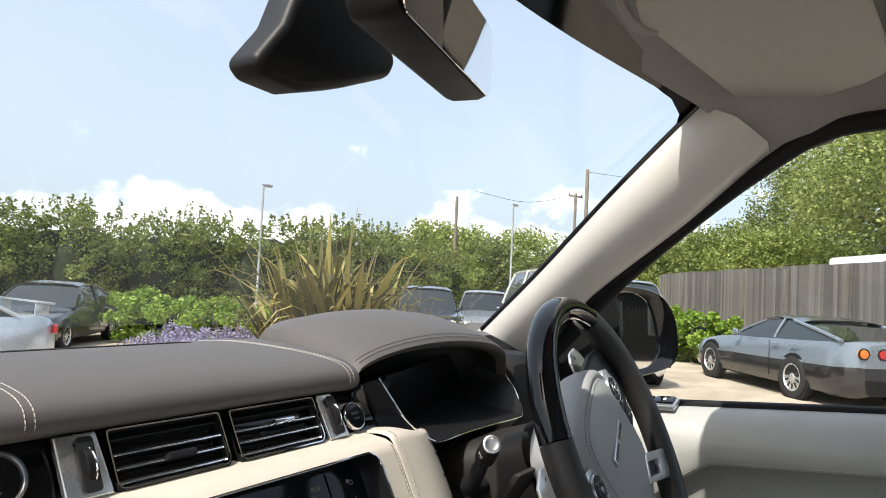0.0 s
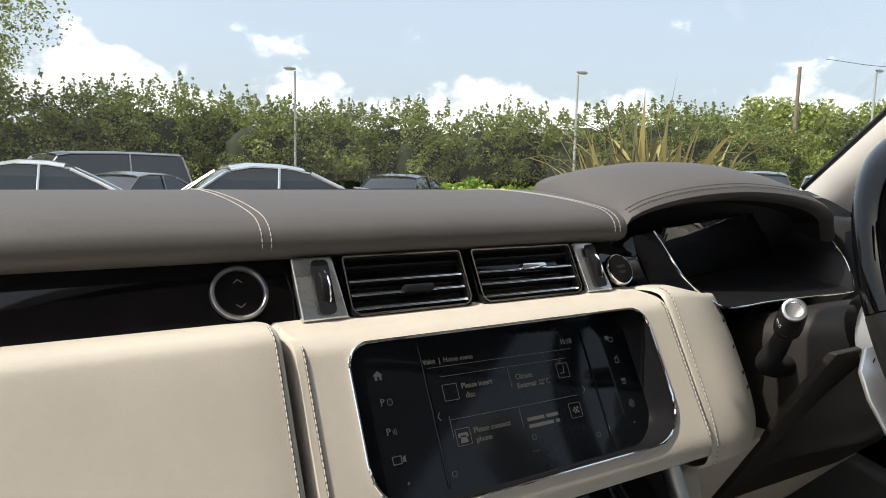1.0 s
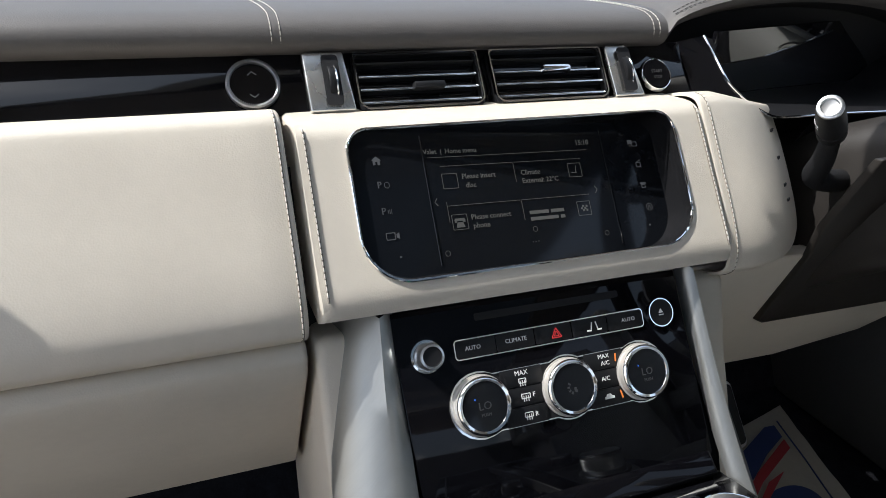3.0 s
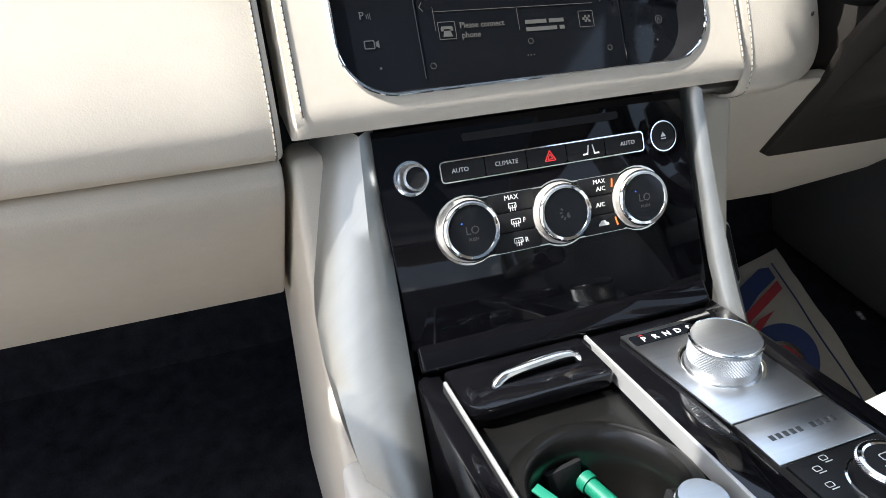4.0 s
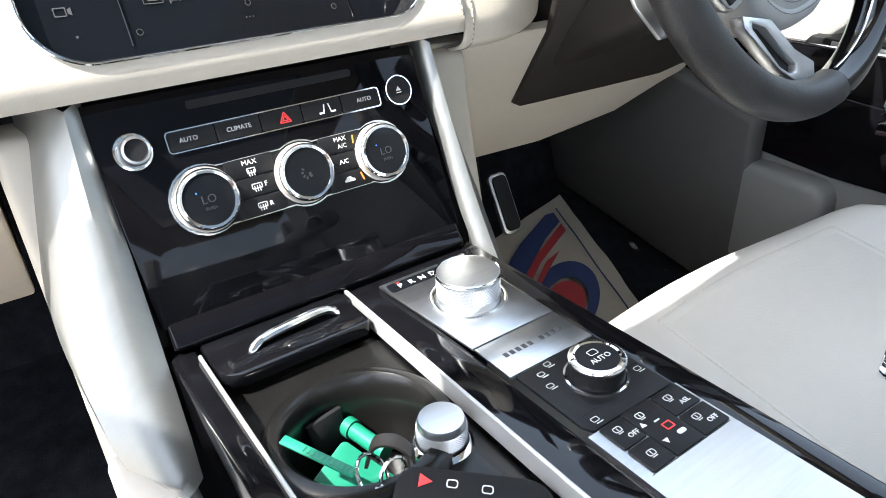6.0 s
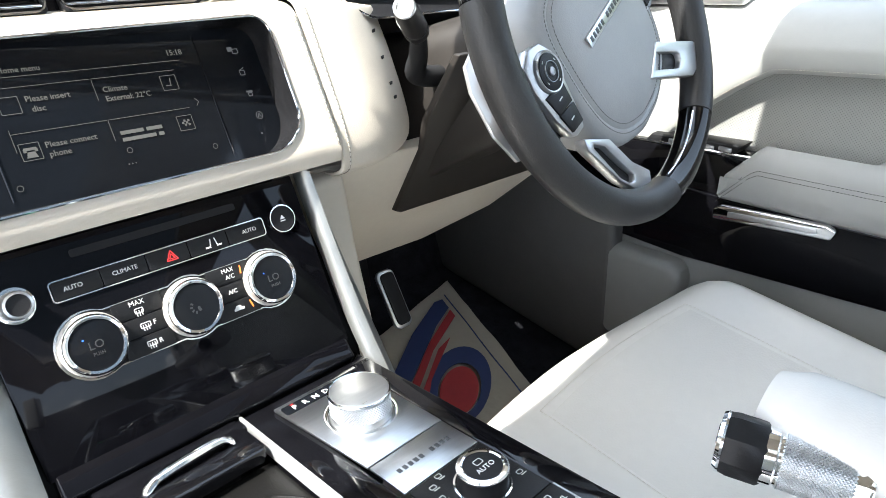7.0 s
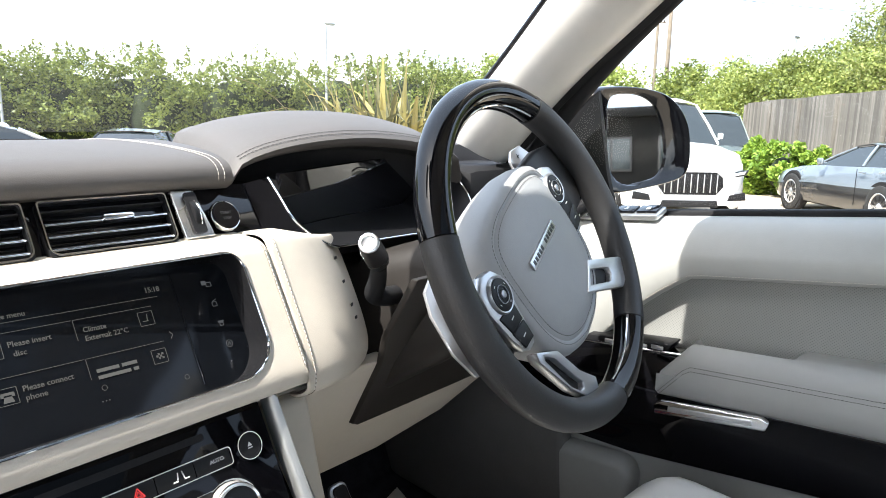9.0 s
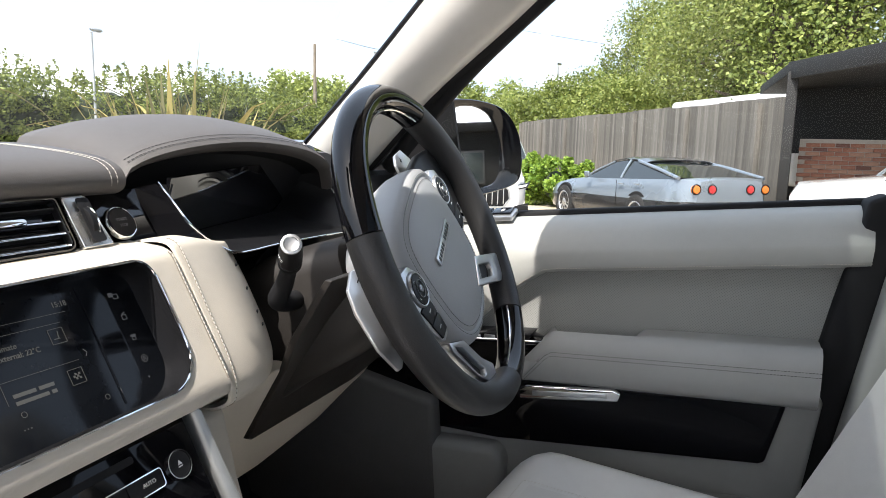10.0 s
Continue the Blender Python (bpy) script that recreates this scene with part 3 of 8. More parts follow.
    # small dark slots in the side of the end panel
    for k in range(4):
        p = FRONT_FINE[int(len(FRONT_FINE) * (0.42 + 0.05 * k))]
        bm = bmesh.new()
        box(bm, (0.0065, 0.0016, 0.0030), pose(0.2500, p.x + 0.003 + 0.042 * (0.060 / 0.09) ** 2, p.y - 0.0035, 0, 0, 32), 0.0004)
        part("side_slot", bm, SOFTBLACK, t)
    build_screen_surround(t)
    for xs in (-0.1875, -0.1695, 0.1575, 0.1705):
        bm = bmesh.new()
        path = [front_point(xs + 0.0, s) for s in np.linspace(0.18, 0.93, 60)]
        if -0.1765 < xs < 0.1635:       # these two run over the flat centre panel
            path = [SCREEN_AT + Vector((xs - SCREEN_AT.x, 0, 0)) + SLOPE * py + Vector((0, SLOPE.z, -SLOPE.y)) * (-0.0004 + max(0.0, py - 0.05) ** 2 / 0.030) for py in np.linspace(0.058, -0.062, 50)]
        if xs > 0.1635:                 # the end panel lies a little back and lower
            path = [p + Vector((0, 0.0036, -0.0036)) for p in path]
        stitches(bm, [p + Vector((0, -0.0012, 0.0008)) for p in path], r=0.0006)
        part("fascia_seam", bm, THREAD, t, "pale stitches beside the panel joints")
        # thin dark tube below the threads, their shadow put in as colour
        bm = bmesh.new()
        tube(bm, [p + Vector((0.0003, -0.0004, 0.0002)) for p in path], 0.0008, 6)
        part("seam_shade", bm, SEAMSHADE, t)
    bm = bmesh.new()
    box(bm, (1.0, 0.004, 0.12), pose(-0.28, 0.668, 1.208, -14))
    part("joint_backing", bm, SOFTBLACK, t)
    # lower glove box and knee panels
    bm = bmesh.new()
    prism(bm, [(0.70, 1.156), (0.622, 1.1565), (0.617, 1.145), (0.622, 1.13), (0.742, 0.978), (0.757, 0.972), (0.80, 0.98), (0.85, 1.1)], -0.76, -0.183, "x", 0.004, 3, 25)
    part("lower_glovebox", bm, CREAM, t, "smooth cream lower glove box door")
    lean = Matrix.Translation((0, 0.636 + 1.152 * 0.66, 0))
    lean[1][2] = -0.66
    bm = bmesh.new()
    prism(bm, [(0.121, 1.162), (0.29, 1.154), (0.63, 1.154), (0.63, 1.03), (0.602, 1.018), (0.541, 0.979), (0.413, 0.961), (0.271, 0.969), (0.140, 0.955), (0.128, 1.02)], 0.004, 0.03, "y", 0.004)
    tt = bmesh.new()
    join(tt, bm, lean)
    part("knee_panel", tt, CREAM, t, "cream lower knee panel")
    bm = bmesh.new()
    prism(bm, [(0.287, 1.152), (0.268, 1.19), (0.262, 1.26), (0.60, 1.26), (0.635, 1.06), (0.56, 1.042), (0.465, 1.045), (0.316, 1.051), (0.303, 1.058)], -0.003, 0.006, "y", 0.002)
    tt = bmesh.new()
    join(tt, bm, lean)
    part("knee_trim", tt, COLUMN, t, "brown-grey lower trim round the steering column")
    build_instruments(t, band_up)


def vent_body(x0, x1, up):
    bm = bmesh.new()
    m = frame_pose(((x0 + x1) / 2, 0.7105, 1.3205), (1, 0, 0), up)
    w, h = x1 - x0, 0.046
    ring(bm, rounded(w, h, 0.003), rounded(w - 0.003, h - 0.003, 0.003), 0.028, m @ pose(0, 0, -0.026))
    slab(bm, rounded(w, h, 0.003), 0.002, m @ pose(0, 0, -0.028))
    return bm


RECESS = material("recess_black", (0.012, 0.012, 0.013), 0.22, metal=0.0, vary=0.1, spec=0.5)
SATINGREY2 = material("dark_satin_wall", (0.045, 0.045, 0.05), 0.35, metal=0.2)


def build_screen_surround(t):
    """The cream centre panel with the screen's opening through it, its chrome line and the screen inside."""
    x0, x1 = -0.1765, 0.1635
    hole = rounded(SCREEN_W, SCREEN_H, (0.034, 0.034, 0.016, 0.016), 29)
    n = len(hole)
    bm = bmesh.new()
    loops = []
    half_w0, half_w1 = SCREEN_AT.x - x0, x1 - SCREEN_AT.x
    up, down = 0.0680, 0.0775
    for f in (0.0, 0.12, 0.3, 0.55, 0.8, 0.93, 1.0):
        loop = []
        for hx, hy in hole:
            # outer rectangle point in the same direction
            k = min((half_w1 if hx > 0 else half_w0) / max(abs(hx), 1e-6), (up if hy > 0 else down) / max(abs(hy), 1e-6))
            px, py = hx + (hx * k - hx) * f, hy + (hy * k - hy) * f
            base = SCREEN_AT + Vector((px, 0, 0)) + SLOPE * py
            # follow the rolled top and bottom of the face
            edge = min(px + half_w0, half_w1 - px)
            sink = 0.005 * (1 - min(1, max(0, edge) / 0.0028)) ** 2.2
            out = Vector((0, -SLOPE.z, SLOPE.y))
            roll = 0.0
            if py > 0.050:
                roll = (py - 0.050) ** 2 / 0.030
            if py < -0.056:
                roll = -((-0.056 - py) ** 2) / 0.020
            loop.append(base - out * (sink + max(roll, 0) - 0.0) + Vector((0, 0.0 if roll >= 0 else 0.35 * -roll, 0)))
        loops.append(loop)
    # skirt that turns the outer edge inwards
    loops.append([p + Vector((0, 0.045, 0.003)) for p in loops[-1]])
    inner = [DISPLAY_POSE @ Vector((hx * 0.985, hy * 0.975 + 0.002, -0.0020)) for hx, hy in hole]
    mid_wall = [a.lerp(b, 0.6) + (a.lerp(b, 0.6) - SCREEN_AT) * 0.012 for a, b in zip(inner, loops[0])]
    wall = bmesh.new()
    surface(wall, [inner, mid_wall, loops[0]], close=True)
    part("screen_recess", wall, RECESS, t, "dark satin wall of the screen recess", 50)
    surface(bm, loops, close=True)
    part("screen_surround", bm, CREAM, t, "padded cream leather round the screen", 50)
    s = part("touch_screen", screen_panel(), TOUCH, t, "gloss black touch screen showing a menu")
    bm = bmesh.new()
    tube(bm, [SCREEN_POSE @ Vector((hx, hy, 0.0012)) for hx, hy in hole], 0.0011, 8, True)
    part("chrome_line", bm, CHROME, s, "thin chrome line")
    build_menu(s)


def screen_panel():
    bm = bmesh.new()
    slab(bm, rounded(SCREEN_W - 0.002, SCREEN_H + 0.004, (0.033, 0.033, 0.015, 0.015)), 0.003, DISPLAY_POSE @ pose(0, 0, -0.0045))
    return bm


def outline_box(bm, w, h, m, r=0.00035):
    ring(bm, rounded(w, h, 0.0006, 2), rounded(w - 2 * r, h - 2 * r, 0.0005, 2), 0.0002, m)


def build_menu(s):
    m0 = DISPLAY_POSE @ pose(0, 0, -0.0012)

    def words(txt, x, y, size=0.0056):
        lettering("menu_text", txt, size, m0 @ pose(x, y, 0), SCREENTEXT, s, align="LEFT")
    words("Valet", -0.079, 0.0378, 0.0052)
    words("|", -0.0655, 0.0378, 0.0052)
    words("Home menu", -0.0615, 0.0378, 0.0052)
    words("15:18", 0.0545, 0.0396, 0.0060)
    words("Please insert", -0.0515, 0.0178)
    words("disc", -0.0495, 0.0110)
    words("Climate", -0.0010, 0.0178)
    words("External: 22°C", -0.0010, 0.0112)
    words("Please connect", -0.0500, -0.0134)
    words("phone", -0.0495, -0.0198)
    bm = bmesh.new()
    for y, widths in ((-0.0140, (0.0170, 0.0120)), (-0.0190, (0.0250, 0.0040))):      # the destination's two lines
        x = 0.0
        for w in widths:
            box(bm, (w, 0.0026, 0.0002), m0 @ pose(x + w / 2, y, 0))
            x += w + 0.0022
    part("menu_bars", bm, SCREENTEXT, s)
    bm = bmesh.new()
    box(bm, (0.140, 0.0003, 0.0002), m0 @ pose(-0.006, 0.0335, 0))
    for x0, x1, y in ((-0.0675, -0.0070, 0.0265), (-0.0060, 0.0560, 0.0265), (-0.0675, -0.0060, -0.0035), (-0.0050, 0.0575, -0.0035)):
        box(bm, (x1 - x0, 0.0003, 0.0002), m0 @ pose((x0 + x1) / 2, y, 0))
    for x, y in ((-0.0062, 0.0185), (-0.0052, -0.0115), (-0.0675, -0.0080)):
        box(bm, (0.0003, 0.0150, 0.0002), m0 @ pose(x, y, 0))
    for x, y in ((-0.0615, 0.0150), (0.0490, 0.0172), (-0.0595, -0.0160), (0.0503, -0.0145)):
        outline_box(bm, 0.0125, 0.0115, m0 @ pose(x, y, 0))
    # telephone
    box(bm, (0.0078, 0.0018, 0.0002), m0 @ pose(-0.0595, -0.0142, 0))
    for q in (-1, 1):
        box(bm, (0.0018, 0.0022, 0.0002), m0 @ pose(-0.0595 + q * 0.0034, -0.0152, 0))
    slab(bm, [(-0.0034, -0.0022), (0.0034, -0.0022), (0.0022, 0.0016), (-0.0022, 0.0016)], 0.0002, m0 @ pose(-0.0595, -0.0178, 0))
    # chequered flag
    for i in range(4):
        for j in range(3):
            if (i + j) % 2:
                box(bm, (0.0016, 0.0016, 0.0002), m0 @ pose(0.0482 + 0.0016 * i, -0.0128 - 0.0016 * j, 0, 0, 0, -8))
    # seat
    box(bm, (0.0006, 0.0050, 0.0002), m0 @ pose(0.0500, 0.0182, 0, 0, 0, -10))
    box(bm, (0.0050, 0.0006, 0.0002), m0 @ pose(0.0480, 0.0152, 0))
    for x, q in ((-0.0755, 1), (0.0655, -1)):
        for k in (-1, 1):
            box(bm, (0.0036, 0.0005, 0.0002), m0 @ pose(x, k * 0.0014, 0, 0, 0, k * q * 52))
    for k in range(3):
        cyl(bm, 0.0005, 0.0005, 0.0002, m0 @ pose(-0.002 + 0.0025 * k, -0.0365, 0), 8)
    for x, y in ((-0.0735, -0.0380), (0.0670, -0.0362), (0.0020, -0.0270)):
        ring(bm, rounded(0.0042, 0.0042, 0.0021, 4), rounded(0.0035, 0.0035, 0.00175, 4), 0.0002, m0 @ pose(x, y, 0))
    part("menu_outline", bm, SCREENTEXT, s)
    # keys on the two side strips
    mL, mR = m0 @ pose(-0.1150, 0, 0), m0 @ pose(0.1135, 0, 0)
    bm = bmesh.new()
    house = [(-0.0026, -0.0028), (-0.0008, -0.0028), (-0.0008, -0.0004), (0.0008, -0.0004), (0.0008, -0.0028), (0.0026, -0.0028), (0.0026, 0.0004), (0.0036, 0.0004), (0, 0.0034), (-0.0036, 0.0004), (-0.0026, 0.0004)]
    slab(bm, house, 0.0002, mL @ pose(-0.0006, 0.0330, 0))
    outline_box(bm, 0.0070, 0.0054, mL @ pose(0.0010, -0.0215, 0), 0.0006)
    slab(bm, [(0.0, -0.0012), (0.0022, -0.0024), (0.0022, 0.0024), (0.0, 0.0012)], 0.0002, mL @ pose(0.0052, -0.0215, 0))
    for k in range(3):
        box(bm, (0.0004, 0.0024 + 0.0008 * k, 0.0002), mL @ pose(0.0022 + 0.0012 * k, -0.0040, 0))
    ring(bm, rounded(0.0040, 0.0046, 0.0018, 4), rounded(0.0030, 0.0036, 0.0013, 4), 0.0002, mL @ pose(0.0044, 0.0152, 0))
    cyl(bm, 0.0008, 0.0008, 0.0002, mL @ pose(0.0058, -0.0366, 0), 10)
    part("key_icon", bm, GLYPH, s)
    for y in (0.0154, -0.0036):
        lettering("key_letter", "P", 0.0068, mL @ pose(-0.0010, y, 0), GLYPH, s)
    bm = bmesh.new()
    outline_box(bm, 0.0056, 0.0042, mR @ pose(0.0002, 0.0362, 0), 0.0006)
    box(bm, (0.0046, 0.0036, 0.0002), mR @ pose(-0.0040, 0.0380, 0))
    outline_box(bm, 0.0050, 0.0044, mR @ pose(0.0, 0.0180, 0), 0.0006)
    box(bm, (0.0044, 0.0007, 0.0002), mR @ pose(0.0006, 0.0212, 0, 0, 0, 25))
    box(bm, (0.0058, 0.0014, 0.0002), mR @ pose(0.0004, 0.0020, 0))
    outline_box(bm, 0.0040, 0.0032, mR @ pose(0.0004, -0.0005, 0), 0.0006)
    ring(bm, rounded(0.0064, 0.0064, 0.0032, 5), rounded(0.0056, 0.0056, 0.0028, 5), 0.0002, mR @ pose(0.0016, -0.0186, 0))
    for k in (-1, 1):
        box(bm, (0.0032, 0.0005, 0.0002), mR @ pose(0.0016 + k * 0.0007, -0.0186, 0, 0, 0, k * -68))
    cyl(bm, 0.0008, 0.0008, 0.0002, mR @ pose(-0.0020, -0.0336, 0), 10)
    part("key_icon", bm, GLYPH, s)
    for q in (-1, 1):
        bm = bmesh.new()
        tube(bm, [m0 @ Vector((q * 0.0800, y, 0.0002)) for y in (-0.046, 0.0, 0.050)], 0.0006, 6)
        part("strip_edge", bm, TOUCH, s)


def build_instruments(t, band_up):
    # hood over the instruments
    bm = bmesh.new()
    rows = []
    for k in range(33):
        u = k / 32
        x = 0.176 + 0.376 * u
        arch = math.sin(math.pi * min(1, max(0, u))) ** (0.45 if u < 0.5 else 0.26)
        lip = Vector((x, 0.733 - 0.024 * math.sin(math.pi * u), 1.346 + 0.050 * arch - 0.016 * u))
        rear = Vector((x + 0.03 * (1 - arch) + 0.05 * u + 0.04 * (1 - u), 0.95, 1.370 + 0.034 * arch ** 0.8))
        row = [lip + Vector((0, 0.016, -0.010)), lip + Vector((0, 0.010, -0.0075)), lip + Vector((0, 0.001, -0.005)), lip + Vector((0, -0.0015, 0.0)), lip + Vector((0, 0.003, 0.0045))]
        for f in (0.12, 0.3, 0.5, 0.7, 0.85, 1.0):
            p = lip.lerp(rear, f)
            p.z += 0.019 * math.sin(math.pi * f) ** 0.8 * arch + 0.004
            row.append(p)
        row.append(rear + Vector((0, 0.03, -0.03)))
        rows.append(row)
    surface(bm, rows)
    hood = part("instrument_hood", bm, BROWN, t, "dark taupe leather instrument hood", 60)
    for f in (4, 5):
        bm = bmesh.new()
        stitches(bm, [Vector(r[4]).lerp(Vector(r[5]), 0.0 if f == 4 else 0.30) + Vector((0, -0.0002, 0.0009)) for r in rows[1:-1]], 0.0046)
        part("hood_seam", bm, DARKTHREAD, hood)
    # the chrome line that runs round the opening, and the dark walls behind it
    line = spline([(0.2155, 0.7255, 1.3490), (0.2168, 0.7057, 1.3275), (0.2180, 0.6890, 1.3097), (0.2295, 0.6764, 1.2945), (0.2500, 0.6662, 1.2813), (0.2780, 0.6664, 1.2790), (0.3300, 0.6710, 1.2785), (0.4100, 0.6770, 1.2758), (0.5000, 0.6825, 1.2727), (0.5240, 0.6890, 1.2770), (0.5510, 0.7155, 1.3030), (0.5537, 0.7484, 1.3383)], 4)
    bm = bmesh.new()
    upright = frame_pose((0.394, 0.768, 1.318), (0.972, 0.23, 0), (0, -0.2, 1))
    slab(bm, [(-0.178, -0.052), (0.19, -0.052), (0.19, 0.050), (-0.178, 0.036)], 0.004, upright)
    inst = part("instrument_screen", bm, INSTGLASS, t, "gloss black instrument screen, switched off")
    bm = bmesh.new()
    tube(bm, line, 0.0012, 8)
    part("chrome_line", bm, CHROME, inst, "thin chrome line")
    bm = bmesh.new()
    far = [upright @ Vector(((upright.inverted() @ p).x * 0.97 + 0.004, (upright.inverted() @ p).y, 0.005)) for p in line]
    surface(bm, [line, [p.lerp(q, 0.5) + Vector((0, 0, -0.002)) for p, q in zip(line, far)], far])
    low = [p for p in line if p.x > 0.31]
    surface(bm, [low, [p + Vector((0, 0.012, -0.012)) for p in low], [p + Vector((0, 0.05, -0.060)) for p in low]])
    part("instrument_bezel", bm, BLACKPL, t, "black bezel round the instrument screen")
    bm = bmesh.new()
    surface(bm, [[(0.188, 0.730, 1.3440), (0.203, 0.7275, 1.3470), (0.2155, 0.7262, 1.3490)], [(0.190, 0.716, 1.3215), (0.204, 0.711, 1.3240), (0.2168, 0.7062, 1.3275)], [(0.192, 0.7040, 1.3000), (0.206, 0.6960, 1.3040), (0.2180, 0.6895, 1.3095)], [(0.196, 0.6960, 1.2900), (0.212, 0.6840, 1.2900), (0.2295, 0.6768, 1.2940)]], thick=0.004)
    part("bezel_corner", bm, PIANO, t, "gloss black corner beside the instruments", 60)
    bm = bmesh.new()
    box(bm, (0.20, 0.16, 0.14), pose(0.66, 0.80, 1.275), 0.02)
    surface(bm, [[(r[0][0], r[0][1], r[0][2]), (r[0][0], r[0][1] + 0.03, r[0][2] - 0.004), (r[0][0], r[0][1] + 0.06, r[0][2] - 0.06)] for r in rows])
    part("hood_lining", bm, SOFTBLACK, t, "black lining under the hood")


# ---- centre stack and console ----
STACK_UP = Vector((0, 0.072, 0.148)).normalized()
STACK_POSE = frame_pose((0, 0.600, 1.1444), (1, 0, 0), STACK_UP)       # origin level with the button bar


def build_stack():
    t = thing("centre_stack", "gloss black centre stack with climate controls between satin uprights", "control panel")
    M = STACK_POSE
    bm = bmesh.new()
    slab(bm, [(-0.122, -0.118), (0.118, -0.118), (0.114, 0.030), (-0.127, 0.030)], 0.012, M @ pose(0, 0, -0.012), 0.001)
    part("panel", bm, PANEL, t)
    bm = bmesh.new()
    prism(bm, [(0.562, 1.046), (0.548, 1.040), (0.536, 1.028), (0.545, 1.018), (0.60, 1.01), (0.60, 1.046)], -0.119, 0.116, "x", 0.003)
    part("lower_lip", bm, PANEL, t, "gloss black lip")
    # disc slot
    bm = bmesh.new()
    slab(bm, rounded(0.122, 0.0055, 0.002), 0.0008, M @ pose(-0.003, 0.0185, 0))
    part("disc_slot", bm, SOFTBLACK, t, "dark disc slot")
    # button bar
    bm = bmesh.new()
    ring(bm, rounded(0.160, 0.0148, 0.003), rounded(0.1584, 0.0132, 0.0024), 0.0012, M @ pose(-0.0032, -0.0030, 0))
    bar = part("button_bar", bm, CHROME, t, "chrome outlined button bar")
    for k in range(5):
        bm = bmesh.new()
        slab(bm, rounded(0.0308, 0.0122, 0.0015), 0.0010, M @ pose(-0.0032 + (k - 2) * 0.0315, -0.0030, 0), 0.0004)
        part("button", bm, BLACKPL, bar)
    for txt, x in (("AUTO", -0.0688), ("CLIMATE", -0.0345), ("AUTO", 0.0630)):
        lettering("legend", txt, 0.0044, M @ pose(x, -0.0028, 0.0011), PAINTGLYPH, bar)
    bm = bmesh.new()
    for a in (90, 210, 330):
        p = Vector((0, 0.0018, 0)) + Vector((math.cos(radians(a)), math.sin(radians(a)), 0)) * 0.0
        box(bm, (0.0082, 0.0007, 0.0003), M @ pose(-0.0010 + 0.0024 * math.cos(radians(a + 180)), -0.0035 - 0.0005 + 0.0024 * math.sin(radians(a + 180)), 0.0014, 0, 0, a + 90))
        box(bm, (0.0042, 0.0006, 0.0003), M @ pose(-0.0010 + 0.0012 * math.cos(radians(a + 180)), -0.0040 + 0.0012 * math.sin(radians(a + 180)), 0.0014, 0, 0, a + 90))
    part("hazard_triangle", bm, REDGLYPH, bar, "red hazard triangle")
    bm = bmesh.new()
    for s in (-1, 1):
        box(bm, (0.0009, 0.0055, 0.0003), M @ pose(0.0318 + s * 0.0022, -0.0025, 0.0014, 0, 0, s * 12))
        box(bm, (0.004, 0.0012, 0.0003), M @ pose(0.0318 + s * 0.0045, -0.0060, 0.0014))
    part("seat_icon", bm, PAINTGLYPH, bar)
    # volume knob and eject button
    vm = M @ pose(-0.1040, -0.0032, 0)
    bm = bmesh.new()
    lathe(bm, [(0.0118, 0), (0.0118, 0.0015), (0.0104, 0.0018), (0.0102, 0.0005), (0, 0.0005)], vm)
    v = part("volume_knob", bm, CHROME, t, "small ribbed volume knob")
    bm = bmesh.new()
    lathe(bm, [(0.0095, 0.001), (0.0092, 0.012), (0.0086, 0.0145), (0.0070, 0.0150)], vm)
    part("skirt", bm, ALU, v)
    bm = bmesh.new()
    lathe(bm, [(0.0070, 0.0150), (0.0064, 0.0138), (0, 0.0132)], vm)
    part("cap", bm, BLACKPL, v)
    em = M @ pose(0.0940, -0.0018, 0)
    bm = bmesh.new()
    lathe(bm, [(0, 0.001), (0.0100, 0.0012), (0.0104, 0.0)], em)
    e = part("eject_button", bm, BLACKPL, t)
    bm = bmesh.new()
    lathe(bm, [(0.0104, 0), (0.0106, 0.0018), (0.0114, 0.0018), (0.0117, 0)], em)
    part("button_ring", bm, CHROME, e)
    bm = bmesh.new()
    slab(bm, [(-0.0022, -0.0004), (0.0022, -0.0004), (0, 0.003)], 0.0003, em @ pose(0, 0.0, 0.0012))
    box(bm, (0.0044, 0.0008, 0.0003), em @ pose(0, -0.0018, 0.0013))
    part("eject_icon", bm, PAINTGLYPH, e)
    # climate knobs in a chrome outlined plate
    KY = -0.0437
    bm = bmesh.new()
    outl = []
    for cx, a0, a1 in ((-0.0700, 60, 300), (0.001, 240, 300), (0.0655, 240, 480), (0.001, 60, 120)):
        for k in range(17):
            a = radians(a0 + (a1 - a0) * k / 16)
            outl.append((cx + 0.0240 * math.cos(a), KY + 0.0240 * math.sin(a)))
    ci = [(x * (1 - 0.0013 / 0.07) if abs(x) > 0.05 else x, KY + (y - KY) * 0.955) for x, y in outl]
    ring(bm, outl, ci, 0.0014, M)
    cp = part("climate_plate", bm, CHROME, t, "chrome outline round the three climate knobs")
    bm = bmesh.new()
    slab(bm, ci, 0.0007, M)
    part("plate", bm, SOFTBLACK, cp)
    for cx, rows in ((-0.0355, ("MAX", "", "R")), (0.0345, ("MAX", "A/C", ""))):
        for k in range(3):
            bm = bmesh.new()
            slab(bm, rounded(0.034, 0.0128, 0.001), 0.0012, M @ pose(cx, KY + 0.0140 - 0.0140 * k, 0.0007), 0.0003)
            part("button", bm, BLACKPL, cp)
    mz = 0.0021
    lettering("legend", "MAX", 0.0050, M @ pose(-0.0355, KY + 0.0168, mz), PAINTGLYPH, cp)
    lettering("legend", "MAX", 0.0046, M @ pose(0.0345, KY + 0.0168, mz), PAINTGLYPH, cp)
    lettering("legend", "A/C", 0.0046, M @ pose(0.0352, KY + 0.0115, mz), PAINTGLYPH, cp)
